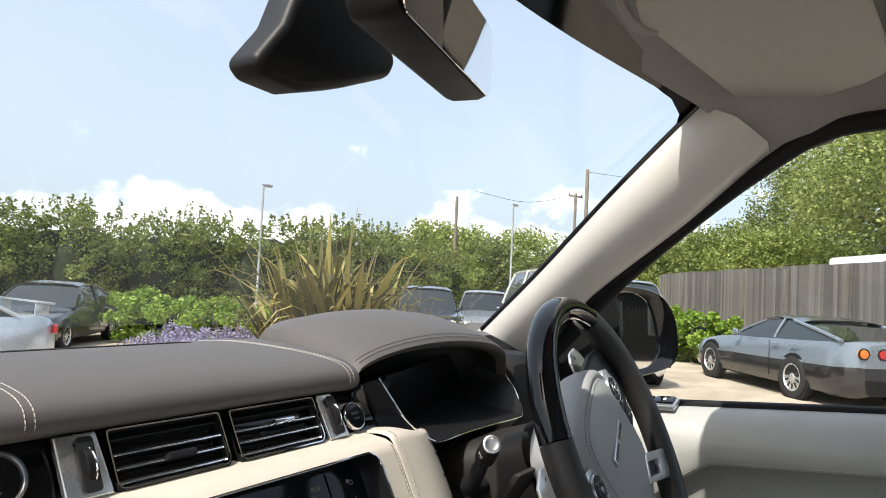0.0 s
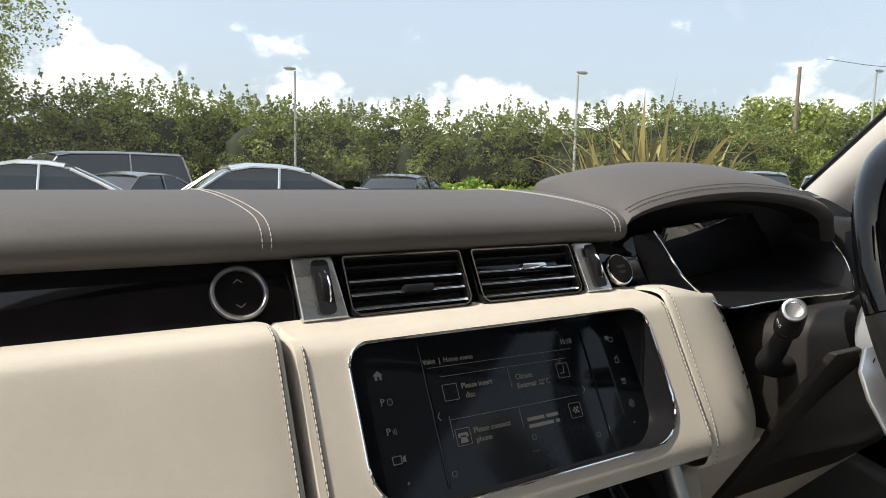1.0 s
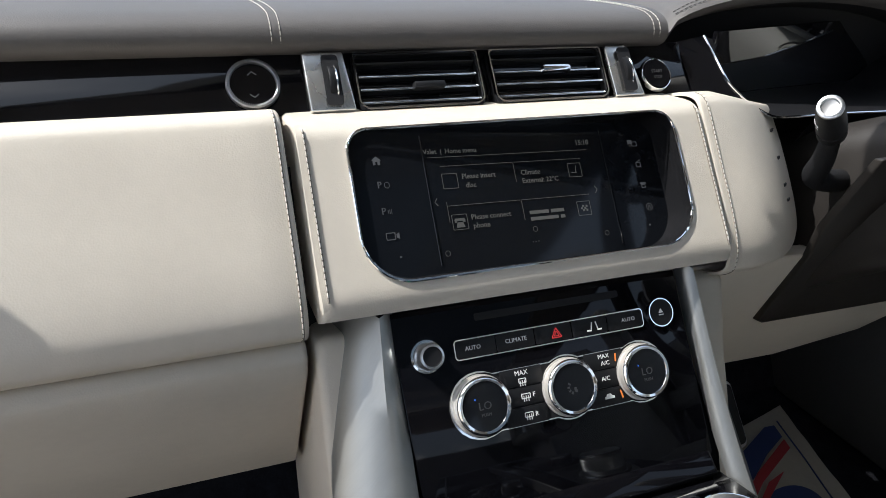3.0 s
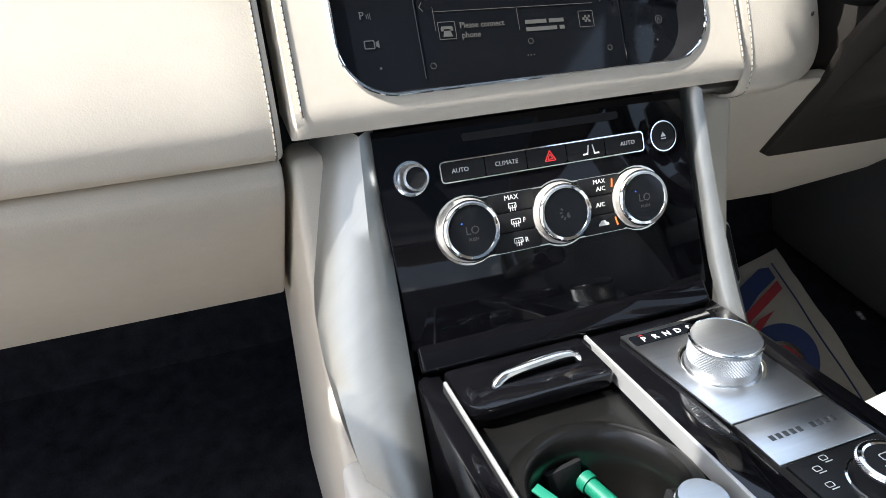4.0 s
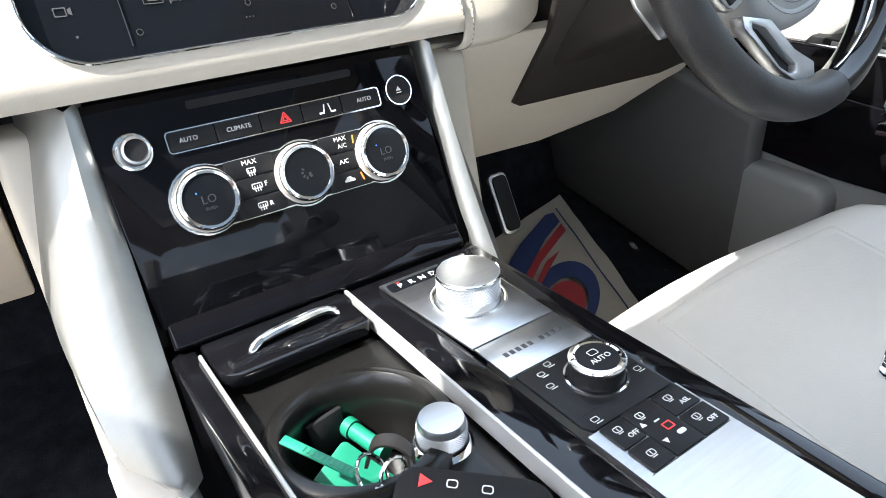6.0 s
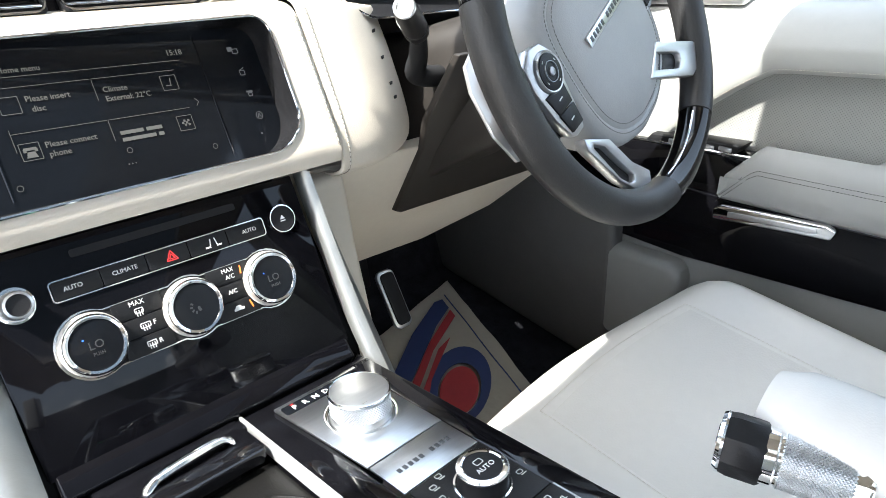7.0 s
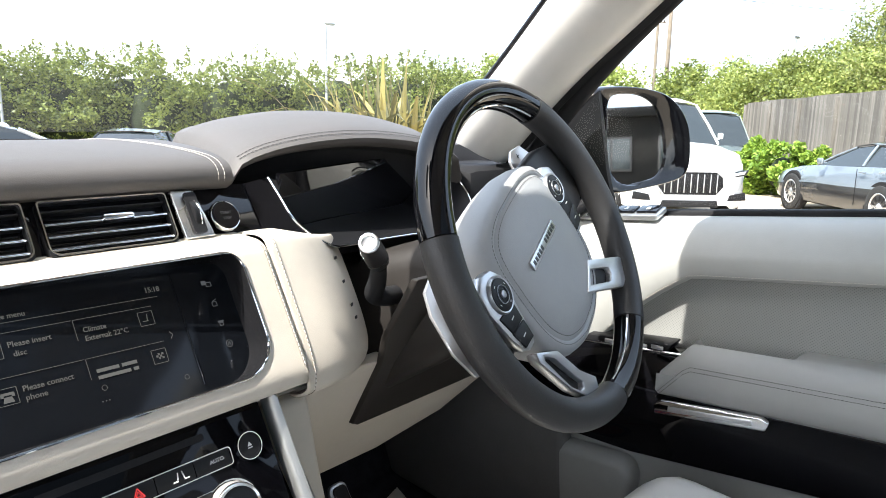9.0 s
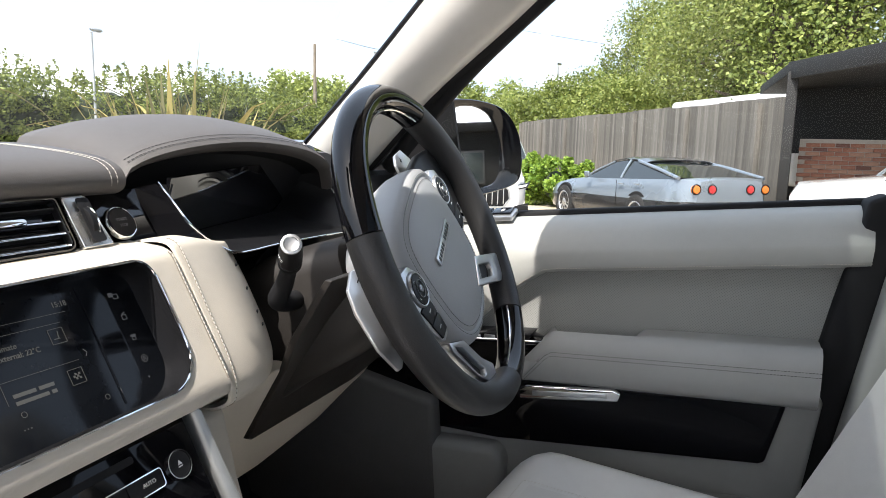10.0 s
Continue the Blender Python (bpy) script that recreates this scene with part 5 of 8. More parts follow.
def build_wheel():
    t = thing("steering_wheel", "black leather and gloss steering wheel with a pale grey hub, turned", "steering wheel")
    W = WHEEL_POSE
    for a0, a1 in ((142, 251), (-68, 38)):
        bm = bmesh.new()
        rim_arc(bm, a0, a1, RIM_T, 50, 1.06)
        part("leather_grip", bm, BLACKLEATHER, t, "black leather grip")
    for a0, a1 in ((38.4, 141.6), (251.4, 291.6)):
        bm = bmesh.new()
        rim_arc(bm, a0, a1, RIM_T * 0.99, 44)
        g = part("gloss_rim", bm, PIANO, t, "gloss black rim section")
        bm = bmesh.new()
        tube(bm, [W @ Vector(((RIM_R - RIM_T * 0.93) * math.cos(radians(a)), (RIM_R - RIM_T * 0.93) * math.sin(radians(a)), 0.006)) for a in np.linspace(a0 + 2, a1 - 2, 40)], 0.0012, 6)
        part("rim_line", bm, CHROME, g, "fine bright line")
    # deep hub with a padded cover
    bm = bmesh.new()
    half = [(0.0, 0.079), (0.045, 0.077), (0.078, 0.066), (0.091, 0.044), (0.094, 0.010), (0.093, -0.030), (0.085, -0.064), (0.064, -0.090), (0.028, -0.105), (0.0, -0.107)]
    loop = [(x, y, 0) for x, y in half] + [(-x, y, 0) for x, y in half[-2:0:-1]]
    outl = spline(loop + loop[:1], 4)[:-1]
    H = W @ pose(-0.005, 0, 0)
    rows = []
    for f, z in ((0.80, -0.075), (0.93, -0.058), (1.0, -0.040), (1.015, -0.024), (1.0, -0.010), (0.975, -0.003), (0.93, 0.0005), (0.885, 0.0015), (0.865, 0.0002), (0.845, 0.0015), (0.78, 0.0045), (0.6, 0.0075), (0.3, 0.009), (0.02, 0.0095)):
        rows.append([H @ Vector((p.x * f, p.y * f - 0.004 * (1 - f), z)) for p in outl])
    surface(bm, rows, close=True)
    bm.faces.new([v for v in bm.verts[-len(outl):]])
    hub = part("hub_cover", bm, HUBSKIN, t, "pale grey leather hub cover", 60)
    bm = bmesh.new()
    for f, z in ((0.905, 0.0016), (0.825, 0.0030)):
        stitches(bm, [H @ Vector((p.x * f, p.y * f, z)) for p in outl] + [H @ Vector((outl[0].x * f, outl[0].y * f, z))], 0.004, 0.0028, 0.0004)
    part("hub_seam", bm, GREYTHREAD, hub)
    B = W @ pose(-0.0155, 0.0115, 0.0085)
    bm = bmesh.new()
    slab(bm, rounded(0.079, 0.0105, 0.0015), 0.0024, B, 0.0006)
    badge = part("badge", bm, ALU, hub, "bright metal badge bar")
    bm = bmesh.new()
    for k in range(11):
        if k != 5:
            box(bm, (0.0044, 0.0052, 0.0003), B @ pose(-0.033 + 0.0066 * k, 0, 0.0025), 0.0001)
    part("badge_marks", bm, SATINGREY2, badge, "dark bars")
    bm = bmesh.new()
    slab(bm, rounded(0.012, 0.003, 0.001), 0.0003, W @ pose(-0.016, -0.052, 0.0066))
    part("airbag_mark", bm, material("embossed_mark", (0.20, 0.20, 0.20), 0.6), hub)
    # arms and switch pods
    for s in (-1, 1):
        bm = bmesh.new()
        edge = 0.070 if s > 0 else 0.028
        prism(bm, [(s * 0.060, edge), (s * 0.112, edge - 0.004), (s * 0.156, edge - 0.018), (s * 0.166, 0.004), (s * 0.150, -0.030), (s * 0.120, -0.030), (s * 0.070, -0.030)][::s], -0.022, -0.010, "z", 0.005)
        tt = bmesh.new()
        join(tt, bm, WHEEL_POSE)
        part("arm", tt, BLACKLEATHER, t, "black leather arm")
        W = WHEEL_POSE @ pose(-0.0115 if s < 0 else -0.0215, -0.0166, -0.0065)
        bm = bmesh.new()
        pod = [(s * x, y) for x, y in ((0.080, 0.050), (0.090, 0.064), (0.108, 0.069), (0.124, 0.061), (0.128, 0.040), (0.1235, 0.006), (0.1175, -0.012), (0.110, -0.0185), (0.096, -0.0195), (0.089, 0.004))][::s]
        slab(bm, pod, 0.012, W @ pose(0, 0, -0.004), 0.003)
        p = part("switch_pod", bm, SATINGREY, t, "satin grey switch pod")
        bm = bmesh.new()
        lathe(bm, [(0.0185, -0.002), (0.0182, 0.0015), (0.0170, 0.0032), (0.0158, 0.0028)], W @ pose(s * 0.1015, 0.042, 0.0085), 40)
        part("pod_ring", bm, SATINGREY, p, "satin ring")
        bm = bmesh.new()
        cyl(bm, 0.0160, 0.0155, 0.006, W @ pose(s * 0.1015, 0.042, 0.0090), 40, 0.001)
        k = part("rocker", bm, BLACKPL, p, "round black rocker")
        bm = bmesh.new()
        lathe(bm, [(0.0082, 0.0), (0.0084, 0.0012), (0.0088, 0.0012), (0.0090, 0.0)], W @ pose(s * 0.1015, 0.042, 0.0118), 36)
        cyl(bm, 0.0040, 0.0036, 0.003, W @ pose(s * 0.1015, 0.042, 0.0125), 24, 0.0006)
        part("rocker_ring", bm, DARKKNURL, k)
        bm = bmesh.new()
        for q in range(4):
            a = radians(90 * q + 20)
            box(bm, (0.0026, 0.0007, 0.0003), W @ pose(s * 0.1015 + 0.0122 * math.cos(a), 0.042 + 0.0122 * math.sin(a), 0.0121, 0, 0, math.degrees(a) + 90))
        part("rocker_mark", bm, PAINTGLYPH, k)
        for q in range(2):
            bm = bmesh.new()
            y0 = 0.0265 - 0.0205 * q
            slab(bm, [(s * (0.0925 + 0.0015 * q), y0), (s * (0.1225 - 0.0030 * q), y0 + 0.0035), (s * (0.1185 - 0.0030 * q), y0 - 0.0170), (s * (0.0945 + 0.0015 * q), y0 - 0.0190)][::s], 0.003, W @ pose(0, 0, 0.0068), 0.0008)
            part("pad_button", bm, BLACKPL, p)
            bm = bmesh.new()
            box(bm, (0.0060, 0.0012, 0.0003), W @ pose(s * 0.107, y0 - 0.008, 0.0099))
            part("button_mark", bm, PAINTGLYPH, p)
    # two lower spokes: framed satin brackets with a dark opening
    W = WHEEL_POSE
    for outer, inner, lift in (([(0.049, -0.0568), (0.085, -0.081), (0.1140, -0.1005), (0.1200, -0.1075), (0.1185, -0.1150), (0.1010, -0.1250), (0.084, -0.1245), (0.0102, -0.0737)],
                          [(0.040, -0.0640), (0.060, -0.0770), (0.0765, -0.0885), (0.0790, -0.0925), (0.0770, -0.0985), (0.0670, -0.1022), (0.060, -0.0980), (0.0235, -0.0735)], -0.004),
                         ([(-0.1136, -0.0449), (-0.0833, -0.0700), (-0.0715, -0.1080), (-0.0545, -0.1342), (-0.0634, -0.1455), (-0.0883, -0.1283), (-0.1012, -0.1062), (-0.1173, -0.0540)],
                          [(-0.1066, -0.0571), (-0.0949, -0.0695), (-0.0850, -0.1010), (-0.0780, -0.1180), (-0.0830, -0.1220), (-0.0910, -0.1180), (-0.0991, -0.1040), (-0.1090, -0.0600)], -0.014)):
        bm = bmesh.new()
        ring(bm, outer, inner, 0.012, W @ pose(0, 0, lift))
        bevel(bm, 0.002, 2, 40)
        l = part("spoke_bracket", bm, SATINGREY, t, "framed satin metal spoke bracket")
        bm = bmesh.new()
        slab(bm, inner, 0.003, W @ pose(0, 0, lift + 0.002))
        part("inlay", bm, BLACKPL, l)
    bm = bmesh.new()
    cyl(bm, 0.055, 0.062, 0.05, W @ pose(0, 0, -0.075), 48, 0.004)
    part("hub_back", bm, BLACKPL, t, "black plastic behind the hub")
    # shift paddles
    for s in (-1, 1):
        bm = bmesh.new()
        pd = [(s * x, y) for x, y in ((0.085, 0.000), (0.118, -0.022), (0.152, -0.026), (0.160, -0.022), (0.1655, 0.011), (0.158, 0.0515), (0.146, 0.070), (0.122, 0.075), (0.108, 0.068), (0.100, 0.03))][::s]
        slab(bm, pd, 0.004, W @ pose(-0.004 if s > 0 else 0, 0, -0.042), 0.0012)
        p = part("shift_paddle", bm, SATINGREY, t, "satin metal shift paddle")
        bm = bmesh.new()
        box(bm, (0.006, 0.0012, 0.0003), W @ pose(s * 0.124, 0.064, -0.0378))
        if s > 0:
            box(bm, (0.0012, 0.006, 0.0003), W @ pose(s * 0.124, 0.064, -0.0378))
        part("paddle_mark", bm, SOFTBLACK, p)
    # column shroud and stalks
    c = thing("steering_column", "black column shroud with a light stalk", "steering column")
    bm = bmesh.new()
    B = frame_pose(WHEEL_AT, _wx, WHEEL_UP)
    rows = []
    for z, w, h in ((-0.082, 0.050, 0.050), (-0.090, 0.066, 0.058), (-0.12, 0.075, 0.066), (-0.20, 0.080, 0.075), (-0.26, 0.085, 0.09)):
        rows.append([B @ Vector((x, y - 0.012, z)) for x, y in rounded(2 * w, 2 * h, 0.03, 5)])
    surface(bm, rows, close=True)
    bm.faces.new([bm.verts.new(p) for p in rows[0]])
    part("shroud", bm, COLUMN, c)
    for side in (-1, 1):
        mid = 0.4085
        hand = lambda x, y, z: Vector((x if side < 0 else 2 * mid - x, y, z))
        end, neck = hand(0.2000, 0.5660, 1.3035), hand(0.2540, 0.6044, 1.2700)
        axis = (end - neck).normalized()
        bm = bmesh.new()
        path = spline([neck + axis * 0.006, hand(0.266, 0.619, 1.250), hand(0.277, 0.634, 1.231), hand(0.296, 0.634, 1.225), hand(0.330, 0.640, 1.222)], 6)
        tube(bm, path, [0.0075 + 0.0030 * min(1.0, k / 11) for k in range(len(path))], 16)
        st = part("stalk", bm, SOFTBLACK, c, "black control stalk")
        m = Matrix.Translation(end) @ axis.to_track_quat("Z", "Y").to_matrix().to_4x4()
        bm = bmesh.new()
        lathe(bm, [(0.0092, -0.0012), (0.0102, -0.008), (0.0110, -0.030), (0.0113, -0.0445), (0.0104, -0.0452), (0.0104, -0.0466), (0.0114, -0.0473), (0.0112, -0.0575), (0.0085, -0.0640)], m)
        tc = part("twist_collar", bm, BLACKPL, st, "dark twist collar")
        bm = bmesh.new()
        for a, z, w in ((-28, -0.022, 0.0040), (-10, -0.024, 0.0034), (-28, -0.028, 0.0020), (-10, -0.030, 0.0030)):
            box(bm, (w, 0.0009, 0.0004), m @ Matrix.Rotation(radians(a - 40), 4, "Z") @ pose(0, -0.0110, z, 90))
        part("collar_mark", bm, PAINTGLYPH, tc)
        bm = bmesh.new()
        lathe(bm, [(0.0094, -0.0020), (0.0091, -0.0002), (0.0080, 0.0004), (0.0064, 0.0002), (0.0058, -0.0012), (0.0, -0.0022)], m)
        part("end_cap", bm, ALU, st, "dished metal end cap")


HUBSKIN = material("pale_grey_hub_leather", (0.33, 0.335, 0.335), 0.45, vary=0.05, scale=14, bump=0.2, bump_scale=700, cells=True)
SATINGREY = material("satin_grey_metal", (0.55, 0.56, 0.57), 0.30, metal=0.8, vary=0.05, scale=30)


# ---- driver's door ----
def perforated_material():
    """Pale leather with small regular punched holes, its base darkened for the insert's shade."""
    m = material("shaded_perforated_leather", (0.29, 0.29, 0.27), 0.55, vary=0.05, scale=10)
    nt = m.node_tree
    p = nt.nodes["Principled BSDF"]
    tc = nt.nodes.new("ShaderNodeTexCoord")
    sep = nt.nodes.new("ShaderNodeSeparateXYZ")
    nt.links.new(tc.outputs["Object"], sep.inputs[0])

    def wave(sock, off):
        mul, sn = nt.nodes.new("ShaderNodeMath"), nt.nodes.new("ShaderNodeMath")
        mul.operation, sn.operation = "MULTIPLY_ADD", "SINE"
        mul.inputs[1].default_value, mul.inputs[2].default_value = 2 * math.pi / 0.0042, off
        nt.links.new(sock, mul.inputs[0])
        nt.links.new(mul.outputs[0], sn.inputs[0])
        return sn.outputs[0]
    prod = nt.nodes.new("ShaderNodeMath")
    prod.operation = "MULTIPLY"
    nt.links.new(wave(sep.outputs["Y"], 0), prod.inputs[0])
    nt.links.new(wave(sep.outputs["Z"], 0.7), prod.inputs[1])
    step = nt.nodes.new("ShaderNodeMapRange")
    step.inputs["From Min"].default_value, step.inputs["From Max"].default_value = 0.55, 0.75
    nt.links.new(prod.outputs[0], step.inputs["Value"])
    old = p.inputs["Base Color"].links[0].from_socket
    mix = nt.nodes.new("ShaderNodeMix")
    mix.data_type = "RGBA"
    mix.inputs["B"].default_value = (0.17, 0.17, 0.16, 1)
    nt.links.new(step.outputs["Result"], mix.inputs["Factor"])
    nt.links.new(old, mix.inputs["A"])
    nt.links.new(mix.outputs["Result"], p.inputs["Base Color"])
    return m


PERF = perforated_material()


def belt_z(y):
    return 1.327 - 0.058 * y / 0.62


def build_door():
    d = thing("door_1", "driver's door trimmed in pale leather with gloss black panels, shut", "car door", kind="structure")
    rear = lambda z: 0.022 + (1.32 - z) * 0.19          # the door's rear edge leans
    # upper pad

    def stitch_z(y):
        return 1.247 - 0.103 * y if y < 0.46 else 1.1996 - 0.6 * (y - 0.46) - 2.2 * (y - 0.46) ** 2
    bm = bmesh.new()
    rows = []
    for k in range(40):
        y = rear(1.3) + (0.80 - rear(1.3)) * k / 39
        zb, zs = belt_z(y), max(stitch_z(y), 1.02)
        e = 0.004 if k in (0,) else 0.0
        row = [(0.792, y, zb - 0.002), (0.772 + e, y, zb - 0.003), (0.752 + e, y, zb - 0.010), (0.735 + e, y, zb - 0.026), (0.724 + e, y, zb - 0.05), (0.722 + e, y, (zb + zs) / 2 - 0.015), (0.727 + e, y, zs + 0.008), (0.731 + e, y, zs), (0.745, y, zs - 0.003)]
        rows.append(row)
    surface(bm, rows)
    up = part("upper_pad", bm, DOORSKIN, d, "padded pale leather upper door", 60)
    bm = bmesh.new()
    stitches(bm, [(0.7285, r[7][1], r[7][2] + 0.004) for r in rows], 0.0042)
    part("door_seam", bm, THREAD, up, "pale stitches")
    # recessed perforated insert
    bm = bmesh.new()
    rows = []
    for k in range(30):
        y = rear(1.2) + (0.78 - rear(1.2)) * k / 29
        zs = max(stitch_z(y), 1.02) + 0.002
        rows.append([(0.742, y, zs), (0.752, y, zs - 0.012), (0.756, y, zs - 0.05), (0.755, y, min(1.12, zs - 0.06)), (0.752, y, 1.0)])
    surface(bm, rows)
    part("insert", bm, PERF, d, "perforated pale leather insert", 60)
    # armrest with the pull recess
    bm = bmesh.new()
    rows = []
    ys = [rear(1.1) + 0.012 + (0.482 - rear(1.1) - 0.012) * k / 44 for k in range(45)]
    for y in ys:
        zt = 1.139 - 0.052 * y
        zb = 1.052 - 0.045 * y
        grip = 1.0 if 0.325 < y < 0.432 else max(0.0, 1 - abs(y - (0.325 if y < 0.35 else 0.432)) / 0.012)
        lean = max(0.0, (y - 0.44) / 0.04)
        zt -= lean * 0.045
        rows.append([(0.758, y, zt - 0.004 - 0.030 * grip), (0.738, y, zt - 0.002 - 0.032 * grip), (0.722, y, zt - 0.004 - 0.014 * grip), (0.706, y, zt - 0.003), (0.695, y, zt - 0.010), (0.690, y, zt - 0.028), (0.688, y, zb + 0.035), (0.692, y, zb + 0.008), (0.702, y, zb), (0.745, y, zb - 0.002)])
    surface(bm, rows)
    bm.faces.new([bm.verts.new(p) for p in rows[0]])
    bm.faces.new([bm.verts.new(p) for p in rows[-1]])
    arm = part("armrest", bm, DOORSHADED, d, "padded armrest with a pull recess", 60)
    bm = bmesh.new()
    for o in (0.0, 0.006):
        stitches(bm, [(0.6885, r[5][1], r[5][2] - 0.004 - o) for r in rows], 0.0042)
    part("armrest_seam", bm, DARKTHREAD, arm)
    # satin and gloss panel ahead of the armrest with memory buttons
    bm = bmesh.new()
    prism(bm, [(0.474, 1.030), (0.452, 1.092), (0.70, 1.075), (0.74, 1.018)], 0.706, 0.75, "x", 0.004)
    wp = part("front_panel", bm, PIANO, d, "gloss black front panel")
    bm = bmesh.new()
    prism(bm, [(0.478, 1.090), (0.470, 1.1035), (0.60, 1.093), (0.61, 1.080)], 0.712, 0.75, "x", 0.003)
    mem = part("memory_switches", bm, BLACKPL, d, "black memory switch strip")
    for k in range(4):
        bm = bmesh.new()
        box(bm, (0.004, 0.018, 0.006), pose(0.712, 0.492 + 0.024 * k, 1.0945 - 0.002 * k), 0.001)
        part("memory_button", bm, SATINGREY, mem)
    bm = bmesh.new()
    tube(bm, [(0.7055, 0.472, 1.030), (0.7055, 0.60, 1.026), (0.7055, 0.735, 1.016)], 0.0014, 6)
    tube(bm, [(0.7055, 0.452, 1.094), (0.7055, 0.58, 1.085), (0.7055, 0.70, 1.076)], 0.0012, 6)
    part("chrome_line", bm, CHROME, wp)
    # door release
    bm = bmesh.new()
    prism(bm, [(0.482, 1.003), (0.334, 1.020), (0.330, 1.034), (0.342, 1.039), (0.474, 1.026), (0.484, 1.018)], 0.690, 0.700, "x", 0.003)
    h = part("door_release", bm, CHROME, d, "chrome door release handle")
    bm = bmesh.new()
    prism(bm, [(0.462, 1.012), (0.350, 1.025), (0.352, 1.032), (0.462, 1.020)], 0.6880, 0.6912, "x", 0.001)
    part("handle_inlay", bm, SATINGREY, h)
    # long gloss panel
    bm = bmesh.new()
    prism(bm, [(0.78, 0.975), (0.76, 1.03), (0.474, 1.032), (0.118, 1.050), (0.112, 1.046), (0.132, 0.962), (0.140, 0.958), (0.52, 0.927), (0.70, 0.93)], 0.702, 0.75, "x", 0.006)
    part("long_panel", bm, PANEL, d, "long gloss black door panel")
    # lower trim and pocket, pale parts with shade put into their colour
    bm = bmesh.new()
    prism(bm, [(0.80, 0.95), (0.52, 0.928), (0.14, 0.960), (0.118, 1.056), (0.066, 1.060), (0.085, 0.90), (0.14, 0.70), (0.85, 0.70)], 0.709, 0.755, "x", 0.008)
    part("lower_trim", bm, DOORLOW, d, "pale lower door trim, darkened for shade")
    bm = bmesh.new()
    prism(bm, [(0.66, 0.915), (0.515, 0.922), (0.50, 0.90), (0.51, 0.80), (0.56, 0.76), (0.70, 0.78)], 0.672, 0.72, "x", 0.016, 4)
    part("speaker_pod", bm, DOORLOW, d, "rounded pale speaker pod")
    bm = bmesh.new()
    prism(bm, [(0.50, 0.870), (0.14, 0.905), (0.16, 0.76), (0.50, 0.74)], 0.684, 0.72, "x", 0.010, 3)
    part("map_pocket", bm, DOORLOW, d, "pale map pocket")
    # belt seal, switches on the sill and window
    bm = bmesh.new()
    prism(bm, [(0.02, belt_z(0.02) + 0.006), (0.82, belt_z(0.82) + 0.006), (0.82, belt_z(0.82) - 0.012), (0.02, belt_z(0.02) - 0.012)], 0.786, 0.812, "x", 0.004)
    part("belt_seal", bm, SOFTBLACK, d, "black window seal")
    def on_sill(y, lift):
        return Matrix.Translation((0.766, y, 1.2855 - 0.0935 * (y - 0.52))) @ Euler((radians(-5.3), radians(-15), 0)).to_matrix().to_4x4() @ pose(0, 0, lift)
    bm = bmesh.new()
    slab(bm, rounded(0.040, 0.190, 0.004), 0.008, on_sill(0.615, -0.008), 0.0015)
    sp = part("switch_panel", bm, SATINGREY, d, "satin grey window switch panel")
    for k in range(5):
        y = 0.540 + 0.0345 * k
        bm = bmesh.new()
        slab(bm, rounded(0.026, 0.031, 0.002), 0.004, on_sill(y, 0.0), 0.0008)
        sw = part("window_switch", bm, PIANO, sp)
        bm = bmesh.new()
        box(bm, (0.010, 0.0050, 0.0004), on_sill(y, 0.0043))
        part("switch_mark", bm, PAINTGLYPH, sw)
    # window glass, upper frame and mirror sail
    bm = bmesh.new()
    surface(bm, [[(0.80, y, belt_z(y)), (0.765, y - 0.0, (belt_z(y) + zt) / 2), (0.70, y, zt)] for y, zt in ((0.68, 1.34), (0.56, 1.52), (0.42, 1.64), (0.25, 1.70), (0.10, 1.72), (0.0, 1.72))])
    g = part("window_glass", bm, GLASS, d, "clear side window glass")
    g.visible_shadow = False
    bm = bmesh.new()
    tube(bm, spline([(0.73, 0.73, 1.35), (0.70, 0.60, 1.485), (0.672, 0.46, 1.60), (0.650, 0.37, 1.662), (0.645, 0.312, 1.694), (0.645, 0.235, 1.708), (0.645, -0.05, 1.715)], 6), 0.014, 10)
    part("window_frame", bm, SOFTBLACK, d, "black window frame")
    bm = bmesh.new()
    surface(bm, [[(0.775, 0.84, 1.27), (0.77, 0.80, 1.33), (0.755, 0.72, 1.40)], [(0.785, 0.60, 1.275), (0.78, 0.615, 1.34), (0.765, 0.63, 1.46)]], thick=0.012)
    part("mirror_sail", bm, SOFTBLACK, d, "black mirror sail panel")
    bm = bmesh.new()
    lathe(bm, [(0.0, 0.004), (0.020, 0.003), (0.024, 0.006), (0.027, 0.004), (0.028, 0.0)], frame_pose((0.735, 0.665, 1.225), (0, -1, 0), (0, 0, 1)))
    tw = part("tweeter", bm, DOORSKIN, d, "round tweeter cover")
    bm = bmesh.new()
    tube(bm, [(0.734, 0.665 + 0.029 * math.cos(a), 1.225 + 0.029 * math.sin(a)) for a in np.linspace(0, 2 * math.pi, 40, endpoint=False)], 0.0016, 6, True)
    part("tweeter_rim", bm, SOFTBLACK, tw, "dark rim")
    # rear edge: rubber seal and centre pillar
    bm = bmesh.new()
    prism(bm, [(0.036, 1.33), (0.012, 1.34), (-0.005, 1.30), (0.10, 0.66), (0.165, 0.66)], 0.735, 0.79, "x", 0.006)
    part("door_seal", bm, SOFTBLACK, d, "black rubber door seal")
    bp = thing("centre_pillar", "pale trimmed centre pillar", "pillar", kind="structure")
    bm = bmesh.new()
    prism(bm, [(0.012, 1.36), (-0.035, 1.69), (-0.13, 1.70), (-0.10, 0.66), (0.10, 0.66), (-0.003, 1.30)], 0.70, 0.78, "x", 0.012)
    part("trim", bm, DOORSKIN, bp)
    return d


